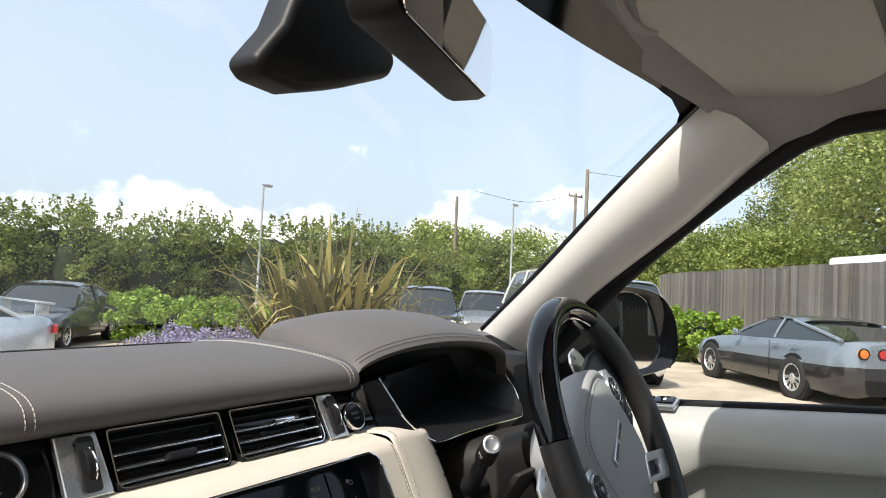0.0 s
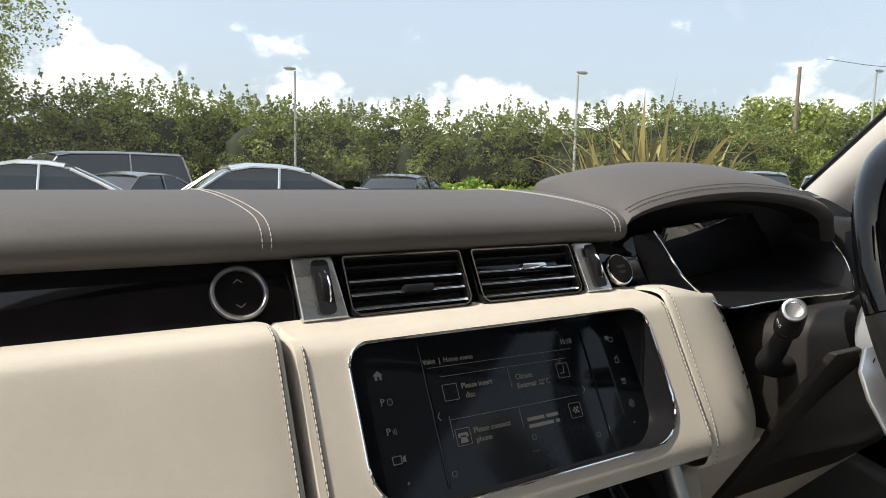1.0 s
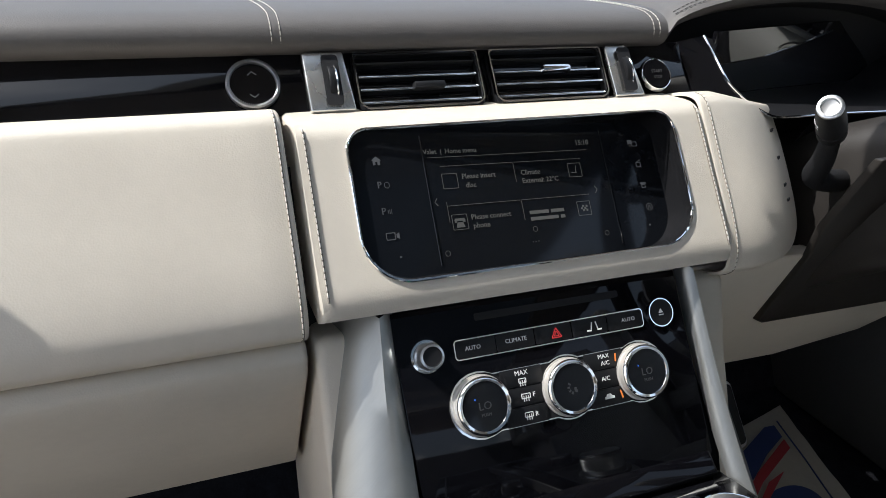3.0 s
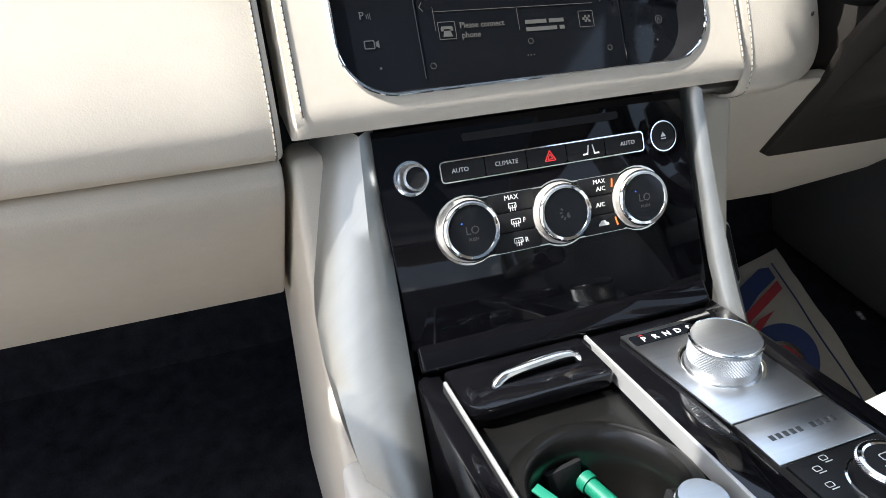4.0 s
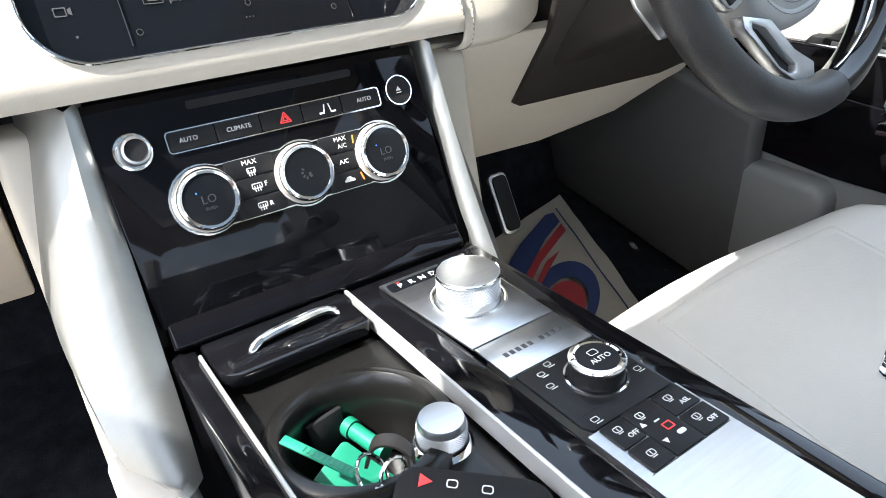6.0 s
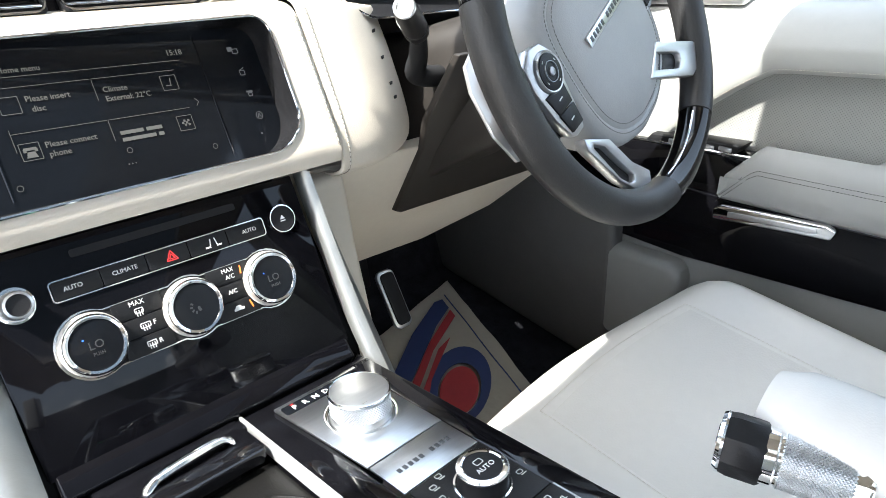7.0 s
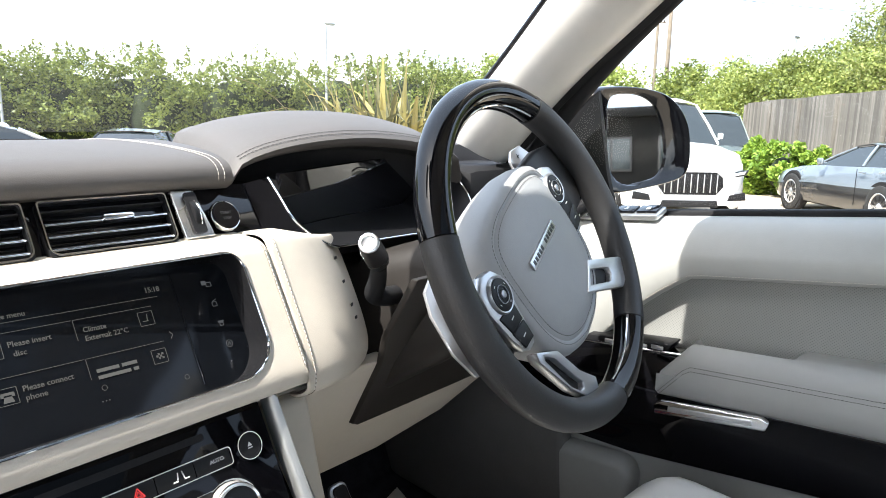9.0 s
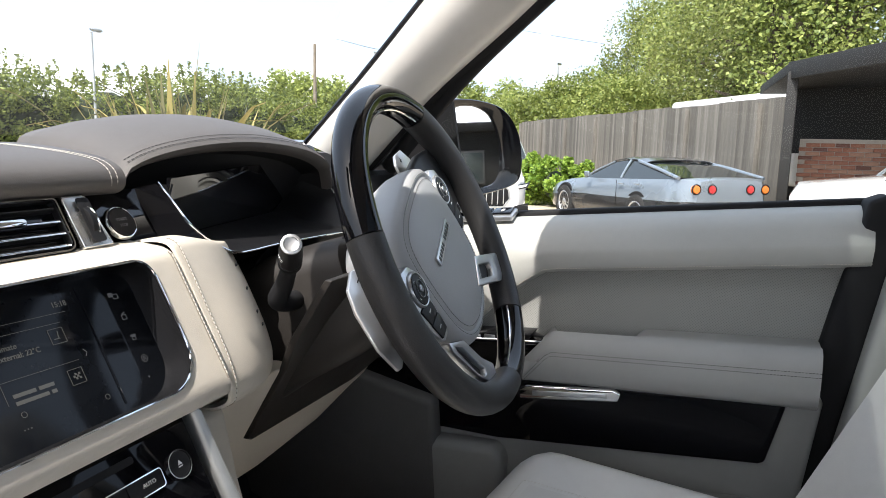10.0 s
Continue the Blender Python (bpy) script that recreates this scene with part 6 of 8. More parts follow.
# ---- seat ----
def build_seat():
    t = thing("driver_seat", "ivory perforated leather driver's seat with a folding armrest", "car seat")
    xc = 0.405

    def cushion(u, v):
        """u from -1 to 1 across, v from 0 (front) to 1 (back)."""
        z = 0.945 - 0.040 * v + (0.050 if u < 0 else 0.045) * abs(u) ** 2.6 * (1 - 0.25 * v) - 0.012 * (1 - u * u) * v
        front = max(0.0, 0.17 - v) / 0.17
        z -= 0.085 * front ** 2.4
        z -= (0.026 if u < 0 else 0.045) * (max(0.0, abs(u) - 0.80) / 0.2) ** 2
        y = 0.530 - 0.555 * v - 0.060 * u * u * (1 - v)
        return Vector((xc + (0.262 if u < 0 else 0.238) * u, y, z))
    bm = bmesh.new()
    rows = []
    N = 36
    for j in range(31):
        v = j / 30
        row = [cushion(-1 + 2 * i / N, v) for i in range(N + 1)]
        rows.append([Vector((xc - 0.250, row[0].y, 0.80)), row[0] + Vector((-0.004, 0, -0.025)), *row, row[-1] + Vector((0.004, 0, -0.025)), Vector((xc + 0.228, row[-1].y, 0.80))])
    first = [Vector((p.x, p.y - 0.05, 0.76)) for p in rows[0]]
    mid = [Vector((p.x, p.y + 0.006, p.z - 0.02)) for p in rows[0]]
    surface(bm, [first, mid, *rows])
    part("cushion", bm, IVORY, t, "ivory leather cushion", 80)
    bm = bmesh.new()
    pan = [[cushion(-0.56 + 1.12 * i / 20, 0.16 + 0.8 * j / 24) + Vector((0, 0, 0.0025 * math.sin(math.pi * i / 20) ** 0.3)) for i in range(21)] for j in range(25)]
    surface(bm, pan)
    part("centre_panel", bm, SEATPERF, t, "finely perforated centre panel", 80)
    bm = bmesh.new()
    for u in (-0.58, 0.58):
        stitches(bm, [cushion(u, 0.14 + 0.84 * k / 40) + Vector((0, 0, 0.0012)) for k in range(41)], 0.005, 0.0036)
    stitches(bm, [cushion(-0.58 + 1.16 * k / 40, 0.14) + Vector((0, 0, 0.0012)) for k in range(41)], 0.005, 0.0036)
    part("seat_seam", bm, THREAD, t)
    # backrest
    bm = bmesh.new()
    rows = []
    for j in range(21):
        v = j / 20
        w = 0.235 - 0.03 * v
        z = 0.92 + 0.62 * v
        y = 0.06 - 0.26 * v
        row = []
        for i in range(25):
            u = -1 + 2 * i / 24
            row.append((xc + w * u, y + 0.075 * abs(u) ** 3 - (0.05 if abs(u) == 1 else 0), z - (0.0 if v < 0.9 else (v - 0.9) * 0.3 * u * u)))
        row.insert(0, (xc - w * 0.96, y - 0.10, z))
        row.append((xc + w * 0.96, y - 0.10, z))
        rows.append(row)
    surface(bm, rows)
    part("backrest", bm, IVORY, t, "ivory leather backrest", 80)
    bm = bmesh.new()
    box(bm, (0.44, 0.50, 0.11), pose(xc, 0.21, 0.742), 0.02)
    part("seat_base", bm, SOFTBLACK, t, "black seat base")
    # armrest on the inner side with a knurled adjuster
    bm = bmesh.new()
    rows = []
    for k in range(25):
        v = k / 24
        y = 0.232 - 0.34 * v
        w = 0.034 * min(1, (v / 0.10) ** 0.5 if v < 0.10 else 1)
        rows.append([Vector((0.162 + w * math.cos(a) * (1.0), y + 0.010, 1.130 + 0.012 * v + 0.026 * min(1, (v / 0.06) ** 0.5 if v < 0.06 else 1) * math.sin(a))) for a in [2 * math.pi * i / 20 for i in range(20)]])
    surface(bm, rows[1:], close=True)
    bm.faces.new([bm.verts.new(p) for p in rows[1]])
    arm = part("seat_armrest", bm, IVORY, t, "ivory padded folding armrest", 70)
    axis = Vector((0.25, -0.95, 0.02)).normalized()
    m = Matrix.Translation((0.1270, 0.214, 1.128)) @ axis.to_track_quat("Z", "Y").to_matrix().to_4x4()
    bm = bmesh.new()
    lathe(bm, [(0.0, -0.0235), (0.013, -0.023), (0.0158, -0.021), (0.0168, -0.016), (0.0166, -0.002), (0.0150, 0.0)], m, 8)
    kb = part("adjuster_knob", bm, BLACKPL, arm, "black eight-sided adjuster knob")
    bm = bmesh.new()
    lathe(bm, [(0.0130, -0.0238), (0.0150, -0.0232), (0.0162, -0.0212), (0.0160, -0.0200)], m, 40)
    part("knob_ring", bm, CHROME, kb, "chrome end ring")
    bm = bmesh.new()
    lathe(bm, [(0.0150, -0.001), (0.0150, 0.004), (0.0138, 0.005), (0.0138, 0.040), (0.0148, 0.042), (0.0148, 0.046), (0.0, 0.047)], m, 40)
    part("adjuster_barrel", bm, CHROME, kb, "knurled chrome barrel")
    knurl_ring(kb, m, 0.0139, 0.006, 0.039, 44)


SEATPERF = material("seat_perforated", (0.57, 0.555, 0.52), 0.5, vary=0.03, scale=10, bump=0.22, bump_scale=420, cells=True)


# ---- mirrors and roof fittings ----
def build_mirrors():
    t = thing("rear_view_mirror", "black interior mirror with a sensor housing against the windscreen", "mirror")
    bm = bmesh.new()
    prism(bm, [(-0.082, 1.620), (-0.072, 1.609), (-0.034, 1.608), (0.018, 1.625), (0.079, 1.651), (0.088, 1.666), (0.048, 1.752), (-0.020, 1.752), (-0.055, 1.656)], 0.625, 0.662, "y", 0.010, 4, 25)
    part("sensor_housing", bm, BLACKPL, t, "black sensor housing", 50)
    mm = frame_pose((0.018, 0.520, 1.664), Vector((0.965, 0.26, 0.03)), (0.05, 0.03, 1))
    bm = bmesh.new()
    slab(bm, rounded(0.235, 0.072, (0.014, 0.02, 0.014, 0.02)), 0.040, mm @ pose(0, 0, -0.038), 0.008)
    h = part("mirror_shell", bm, BLACKPL, t, "black mirror shell")
    bm = bmesh.new()
    slab(bm, rounded(0.227, 0.066, (0.010, 0.016, 0.010, 0.016)), 0.001, mm @ pose(0, 0, 0.0022))
    part("mirror_glass", bm, MIRROR, h, "silvered mirror glass")
    # sun visor
    v = thing("sun_visor", "beige cloth sun visor folded against the roof", "sun visor")
    bm = bmesh.new()
    slab(bm, [(0.205, 0.400), (0.215, 0.440), (0.255, 0.448), (0.590, 0.405), (0.612, 0.396), (0.614, 0.382), (0.611, 0.368), (0.632, 0.352), (0.592, 0.292), (0.560, 0.256), (0.530, 0.238), (0.495, 0.230), (0.225, 0.258), (0.200, 0.290)][::-1], 0.014, Matrix.Translation((0, 0, 1.735)), 0.004)
    part("visor_board", bm, VISORCLOTH, v)
    bm = bmesh.new()
    tube(bm, spline([(0.232, 0.462, 1.757), (0.238, 0.455, 1.738), (0.262, 0.452, 1.735), (0.286, 0.442, 1.738), (0.288, 0.446, 1.757)], 5), 0.006, 8)
    part("visor_clip", bm, HEADLINE, v, "pale grip clip")
    # door mirror
    d = thing("door_mirror", "gloss black door mirror reflecting the parking area", "wing mirror")
    bm = bmesh.new()
    rows = []
    M = frame_pose((0.985, 0.645, 1.382), Vector((0.93, -0.36, 0)), (0, 0.045, 1))
    case = spline([(x, y, 0) for x, y in ((-0.128, 0.030), (-0.126, 0.074), (-0.104, 0.088), (-0.037, 0.094), (0.0395, 0.087), (0.085, 0.067), (0.115, 0.032), (0.1245, -0.004), (0.1245, -0.046), (0.103, -0.070), (0.032, -0.084), (-0.078, -0.093), (-0.114, -0.073), (-0.128, -0.030), (-0.128, 0.030))], 4)[:-1]
    lens = spline([(x, y, 0) for x, y in ((-0.084, 0.030), (-0.084, 0.064), (-0.068, 0.0785), (-0.016, 0.081), (0.027, 0.067), (0.051, 0.036), (0.063, -0.0045), (0.063, -0.040), (0.045, -0.066), (0.0025, -0.075), (-0.042, -0.079), (-0.072, -0.056), (-0.082, -0.020), (-0.084, 0.004), (-0.084, 0.030))], 4)[:-1]
    for z, f in ((-0.002, 0.98), (-0.004, 1.0), (-0.03, 1.03), (-0.07, 0.97), (-0.10, 0.82), (-0.12, 0.5)):
        rows.append([M @ Vector((p.x * f, p.y * f, z)) for p in case])
    surface(bm, rows, close=True)
    bm.faces.new([bm.verts.new(p) for p in rows[-1]])
    part("mirror_shell", bm, PIANO, d, "gloss black mirror shell", 60)
    bm = bmesh.new()
    slab(bm, [(p.x, p.y) for p in lens][::-1], 0.002, M @ pose(0, 0, -0.014))
    part("mirror_glass", bm, MIRROR, d)
    bm = bmesh.new()
    surface(bm, [[M @ Vector((p.x * 0.98, p.y * 0.98, -0.002)) for p in case], [M @ Vector((p.x * 0.5 + q.x * 0.5, p.y * 0.5 + q.y * 0.5, -0.003)) for p, q in zip(case, lens)], [M @ Vector((q.x * 1.01, q.y * 1.01, -0.008)) for q in lens], [M @ Vector((q.x, q.y, -0.016)) for q in lens]], close=True)
    part("mirror_bezel", bm, PIANO, d, "black bezel round the mirror glass", 60)
    bm = bmesh.new()
    prism(bm, [(0.66, 1.262), (0.72, 1.262), (0.72, 1.300), (0.67, 1.300)], 0.80, 0.93, "x", 0.012)
    part("mirror_foot", bm, PIANO, d)


# ---- footwell ----
def build_footwell():
    p = thing("paper_floor_mat", "creased cream paper floor mat with a red and navy roundel", "floor mat")
    M = Matrix(((0.97, 0.33, 0, 0.636), (0.25, 0.93, 0, 0.927), (0, 0.10, 1, 0.742), (0, 0, 0, 1)))       # its far corner lies at the toe board
    bm = bmesh.new()
    rows = [[M @ Vector((-0.42 + 0.42 * i / 24, -0.42 + 0.42 * j / 30, 0.004 * noise.noise(Vector((i * 0.35, j * 0.3, 2.0))) + 0.003)) for i in range(25)] for j in range(31)]
    surface(bm, rows)
    part("sheet", bm, PAPER, p, angle=80)

    def blob(name, outline, mat, lift):
        b = bmesh.new()
        slab(b, outline, 0.0006, M @ pose(0, 0, lift))
        part(name, b, mat, p)
    def oval(a, b_, cx, cy, n=40):
        return [(cx + a * math.cos(2 * math.pi * k / n), cy + b_ * math.sin(2 * math.pi * k / n)) for k in range(n)]
    bm = bmesh.new()
    ring(bm, oval(0.082, 0.066, -0.135, -0.200), oval(0.054, 0.044, -0.140, -0.207), 0.0006, M @ pose(0, 0, 0.0085))
    part("navy_ring", bm, NAVY, p, "navy printed ring")
    blob("red_disc", oval(0.048, 0.040, -0.142, -0.208), REDINK, 0.0080)
    blob("red_sweep", [(-0.30, -0.235), (-0.22, -0.165), (-0.13, -0.118), (-0.09, -0.117), (-0.18, -0.155), (-0.29, -0.25)], REDINK, 0.0088)
    blob("navy_band", [(-0.30, -0.12), (-0.16, -0.052), (-0.070, -0.028), (-0.048, -0.035), (-0.048, -0.062), (-0.10, -0.075), (-0.30, -0.165)], NAVY, 0.0080)
    blob("red_band", [(-0.30, -0.172), (-0.14, -0.094), (-0.048, -0.068), (-0.048, -0.088), (-0.14, -0.112), (-0.30, -0.195)], REDINK, 0.0082)
    bm = bmesh.new()
    tube(bm, spline([M @ Vector((-0.036, y, 0.009 + 0.001 * math.sin(y * 40))) for y in np.linspace(-0.40, -0.03, 9)], 4), 0.0012, 6)
    part("printed_line", bm, NAVY, p)
    a = thing("accelerator_pedal", "dark metal accelerator pedal with rubber ribs", "pedal")
    m = frame_pose((0.378, 0.790, 0.868), (1, 0, 0), (0, 0.55, 0.83))
    bm = bmesh.new()
    slab(bm, rounded(0.032, 0.088, 0.010), 0.008, m, 0.003)
    part("plate", bm, SATINGREY, a)
    bm = bmesh.new()
    slab(bm, rounded(0.024, 0.078, 0.007), 0.003, m @ pose(0, 0, 0.008), 0.001)
    part("pad", bm, SOFTBLACK, a)
    bm = bmesh.new()
    box(bm, (0.02, 0.02, 0.22), pose(0.375, 0.875, 0.97, -12), 0.004)
    part("pedal_arm", bm, BLACKPL, a)
    k = thing("side_kick_panel", "dark grey kick panel beside the footwell", "trim panel", kind="structure")
    bm = bmesh.new()
    prism(bm, [(0.60, 0.70), (0.62, 0.98), (0.95, 1.05), (1.05, 0.75)], 0.67, 0.71, "x", 0.01)
    part("kick_panel", bm, material("grey_trim", (0.075, 0.073, 0.07), 0.7, vary=0.1, bump=0.2), k)


# ---- keys in the cup holder ----
def build_keys():
    t = thing("car_keys", "black car key fob with a leather strap and green plastic tags", "keys")
    m = on_console(-0.0375, 0.3275, -0.018) @ pose(0, 0, 0, 8, 4, -43)
    bm = bmesh.new()
    slab(bm, rounded(0.082, 0.044, (0.012, 0.016, 0.016, 0.012)), 0.013, m, 0.004)
    f = part("key_fob", bm, SOFTBLACK, t, "black key fob")
    bm = bmesh.new()
    slab(bm, rounded(0.060, 0.012, 0.003), 0.003, m @ pose(-0.002, -0.014, 0.0115), 0.001)
    part("fob_inlay", bm, ALU, f, "knurled metal inlay")
    bm = bmesh.new()
    for x, y in ((-0.012, 0.012), (0.006, 0.011), (-0.012, -0.001), (0.006, -0.002)):
        ring(bm, rounded(0.006, 0.005, 0.0015, 2), rounded(0.0046, 0.0036, 0.001, 2), 0.0002, m @ pose(x, y, 0.0132))
    part("fob_icons", bm, PAINTGLYPH, f)
    bm = bmesh.new()
    slab(bm, [(-0.004, -0.003), (0.004, -0.003), (0, 0.004)], 0.0002, m @ pose(-0.027, 0.0125, 0.0132, 0, 0, 30))
    part("fob_alarm", bm, REDGLYPH, f)
    bm = bmesh.new()
    for c, r, tilt in ((Vector((-0.064, 0.380, 1.026)), 0.012, 30), (Vector((-0.056, 0.372, 1.030)), 0.009, 70), (Vector((-0.066, 0.370, 1.024)), 0.007, 110)):
        q = Matrix.Translation(c) @ pose(0, 0, 0, tilt, 40, 0)
        tube(bm, [q @ Vector((r * math.cos(a), r * math.sin(a), 0)) for a in np.linspace(0, 2 * math.pi, 24, endpoint=False)], 0.0011, 6, True)
    part("split_ring", bm, CHROME, t)
    bm = bmesh.new()
    surface(bm, [[Vector(p) + Vector((0, 0, 0)), Vector(p) + Vector((0.005, 0.006, 0.001))] for p in spline([(-0.064, 0.390, 1.022), (-0.058, 0.390, 1.034), (-0.049, 0.382, 1.037), (-0.044, 0.373, 1.032), (-0.047, 0.366, 1.024)], 5)], thick=0.002)
    part("leather_strap", bm, material("strap_leather", (0.035, 0.028, 0.022), 0.5, vary=0.3), t, "dark leather strap")
    green = material("green_plastic", (0.012, 0.17, 0.10), 0.35, vary=0.08)
    bm = bmesh.new()
    slab(bm, rounded(0.036, 0.052, 0.004), 0.0022, Matrix.Translation((-0.060, 0.405, 0.985)) @ pose(0, 0, 0, 24, -16, 22), 0.0006)
    part("green_tag", bm, green, t, "flat green tag")
    bm = bmesh.new()
    tube(bm, [(-0.043, 0.446, 0.990), (-0.036, 0.415, 0.992)], 0.0055, 16)
    tube(bm, [(-0.044, 0.450, 0.990), (-0.0425, 0.444, 0.9903)], 0.0068, 16)
    part("green_peg", bm, green, t, "green plastic peg")
    bm = bmesh.new()
    box(bm, (0.006, 0.046, 0.0016), Matrix.Translation((-0.0845, 0.402, 1.034)) @ pose(0, 0, 0, 6, 0, 30), 0.0005)
    for k in range(11):
        box(bm, (0.0040, 0.0014, 0.0024), Matrix.Translation((-0.0845, 0.402, 1.034)) @ pose(0, 0, 0, 6, 0, 30) @ pose(0, -0.021 + 0.0030 * k, 0))
    part("green_tie", bm, green, t, "ribbed green cable tie")


# ---- build ----
build_shell()
pillar(1)
pillar(-1)
build_dashboard()
build_stack()
build_console()
build_wheel()
build_door()
build_seat()
build_mirrors()
build_footwell()
build_keys()


# ---- outside ----
def gz(x, y):
    """Height of the gently falling ground."""
    far = min(max(y, -60), 60)
    return -0.011 * far - 0.02 * max(0.0, far - 9) - 0.01


def island_material(name, a, b, rough=0.6, trans=0.25):
    """Leaf material: colour by leaf, a little light through it."""
    m = bpy.data.materials.new(name)
    m.use_nodes = True
    nt = m.node_tree
    p = nt.nodes["Principled BSDF"]
    p.inputs["Roughness"].default_value = rough
    geo = nt.nodes.new("ShaderNodeNewGeometry")
    mix = nt.nodes.new("ShaderNodeMix")
    mix.data_type = "RGBA"
    mix.inputs["A"].default_value, mix.inputs["B"].default_value = (*a, 1), (*b, 1)
    nt.links.new(geo.outputs["Random Per Island"], mix.inputs["Factor"])
    nt.links.new(mix.outputs["Result"], p.inputs["Base Color"])
    tr = nt.nodes.new("ShaderNodeBsdfTranslucent")
    nt.links.new(mix.outputs["Result"], tr.inputs["Color"])
    ms = nt.nodes.new("ShaderNodeMixShader")
    ms.inputs["Fac"].default_value = trans
    nt.links.new(p.outputs[0], ms.inputs[1])
    nt.links.new(tr.outputs[0], ms.inputs[2])
    nt.links.new(ms.outputs[0], nt.nodes["Material Output"].inputs["Surface"])
    return m


GRAVEL = material("tan_gravel", (0.36, 0.29, 0.21), 0.95, vary=0.22, scale=1.1, second=(0.52, 0.44, 0.34), bump=0.8, bump_scale=26)
LEAF = island_material("hedge_leaf", (0.062, 0.090, 0.018), (0.28, 0.33, 0.075), 0.55, 0.30)
LEAFPALE = island_material("pale_leaf", (0.11, 0.16, 0.03), (0.36, 0.40, 0.11), 0.55, 0.3)
LEAFDARK = island_material("oak_leaf", (0.10, 0.145, 0.028), (0.42, 0.48, 0.12), 0.55, 0.34)
LEAFBRIGHT = island_material("laurel_leaf", (0.09, 0.18, 0.018), (0.32, 0.44, 0.06))
BLADE = island_material("flax_blade", (0.055, 0.062, 0.028), (0.46, 0.38, 0.12), 0.42, 0.2)
BLADERED = island_material("bronze_blade", (0.10, 0.085, 0.05), (0.26, 0.20, 0.13), 0.5, 0.2)
LAVENDER = island_material("lavender_flower", (0.20, 0.19, 0.25), (0.33, 0.30, 0.42), 0.7, 0.1)
# near-black green for solid cores that stand in for shade among the leaves
SHADEGREEN = material("foliage_shade", (0.020, 0.030, 0.010), 0.95, vary=0.4, scale=3)
BARK = material("bark", (0.10, 0.08, 0.06), 0.9, vary=0.3, scale=8, bump=0.8, bump_scale=30)
GALV = material("galvanised_steel", (0.42, 0.43, 0.43), 0.45, metal=0.5, vary=0.1, scale=3)
OLDWOOD = material("weathered_wood", (0.135, 0.124, 0.108), 0.9, vary=0.3, scale=4, bump=0.6, bump_scale=60, stretch=(6, 6, 0.6))
POLEWOOD = material("pole_wood", (0.20, 0.165, 0.125), 0.9, vary=0.2, scale=4, bump=0.4, bump_scale=50)
CARGLASS = material("dark_car_glass", (0.020, 0.026, 0.028), 0.04, vary=0.1, coat=0.5)
TYRE = material("tyre_rubber", (0.018, 0.018, 0.018), 0.8, vary=0.15, scale=20)
RIMMETAL = material("alloy_wheel", (0.62, 0.62, 0.62), 0.28, metal=0.8, vary=0.06)
LAMPGLASS = material("lamp_glass", (0.75, 0.78, 0.8), 0.1, vary=0.05, coat=1.0)
REDLAMP = material("red_lamp", (0.42, 0.02, 0.018), 0.2, coat=1.0)
ORANGELAMP = material("orange_lamp", (0.65, 0.17, 0.02), 0.2, coat=1.0)


def paint(name, color, metal=0.3):
    return material(name, color, 0.28, metal=metal, vary=0.03, scale=2, coat=1.0)


def build_ground():
    bm = bmesh.new()
    steps = [-600, -200, -60, -30, -15, -6, 0, 3, 6, 9, 12, 16, 20, 26, 34, 44, 60, 120, 300, 600]
    surface(bm, [[(x, y, gz(x, y)) for y in steps] for x in steps])
    tagged(part("ground", bm, GRAVEL, angle=80), "tan gravel ground of a parking area", "ground", kind="structure")


def leaf_mesh(name, pts, size, rng, mat, parent=None, label="", flat=0.35, aspect=1.6):
    """Many small leaf quads at the given points."""
    pts = np.asarray(pts, float)
    n = len(pts)
    a = rng.normal(size=(n, 3))
    a[:, 2] *= 0.8
    a /= np.linalg.norm(a, axis=1)[:, None]
    b = rng.normal(size=(n, 3))
    b -= (b * a).sum(1)[:, None] * a
    b /= np.linalg.norm(b, axis=1)[:, None]
    s = size * rng.uniform(0.6, 1.35, n)[:, None]
    quad = np.stack([pts - a * s * aspect / 2, pts + b * s * 0.5, pts + a * s * aspect / 2, pts - b * s * 0.5], 1).reshape(-1, 3)
    me = bpy.data.meshes.new(name)
    me.from_pydata(quad.tolist(), [], np.arange(4 * n).reshape(-1, 4).tolist())
    me.materials.append(mat)
    ob = new(name, me)
    if parent:
        ob.parent = parent
        me.transform(Matrix.Translation(-parent.location))
    if label:
        tagged(ob, label)
    return ob


def lumps(rng, centre, radii, count, clumps, spread=0.33):
    """Leaf points gathered in clumps over an oval crown, most of them near its skin."""
    c = rng.normal(size=(clumps, 3))
    c /= np.linalg.norm(c, axis=1)[:, None]
    c *= rng.uniform(0.55, 1.0, clumps)[:, None]
    which = rng.integers(0, clumps, count)
    d = rng.normal(size=(count, 3))
    d /= np.linalg.norm(d, axis=1)[:, None]
    d *= (rng.uniform(0.35, 1.0, count) * rng.uniform(0.6, 1.2, clumps)[which] * spread)[:, None]
    return (c[which] + d) * np.array(radii) + np.array(centre)


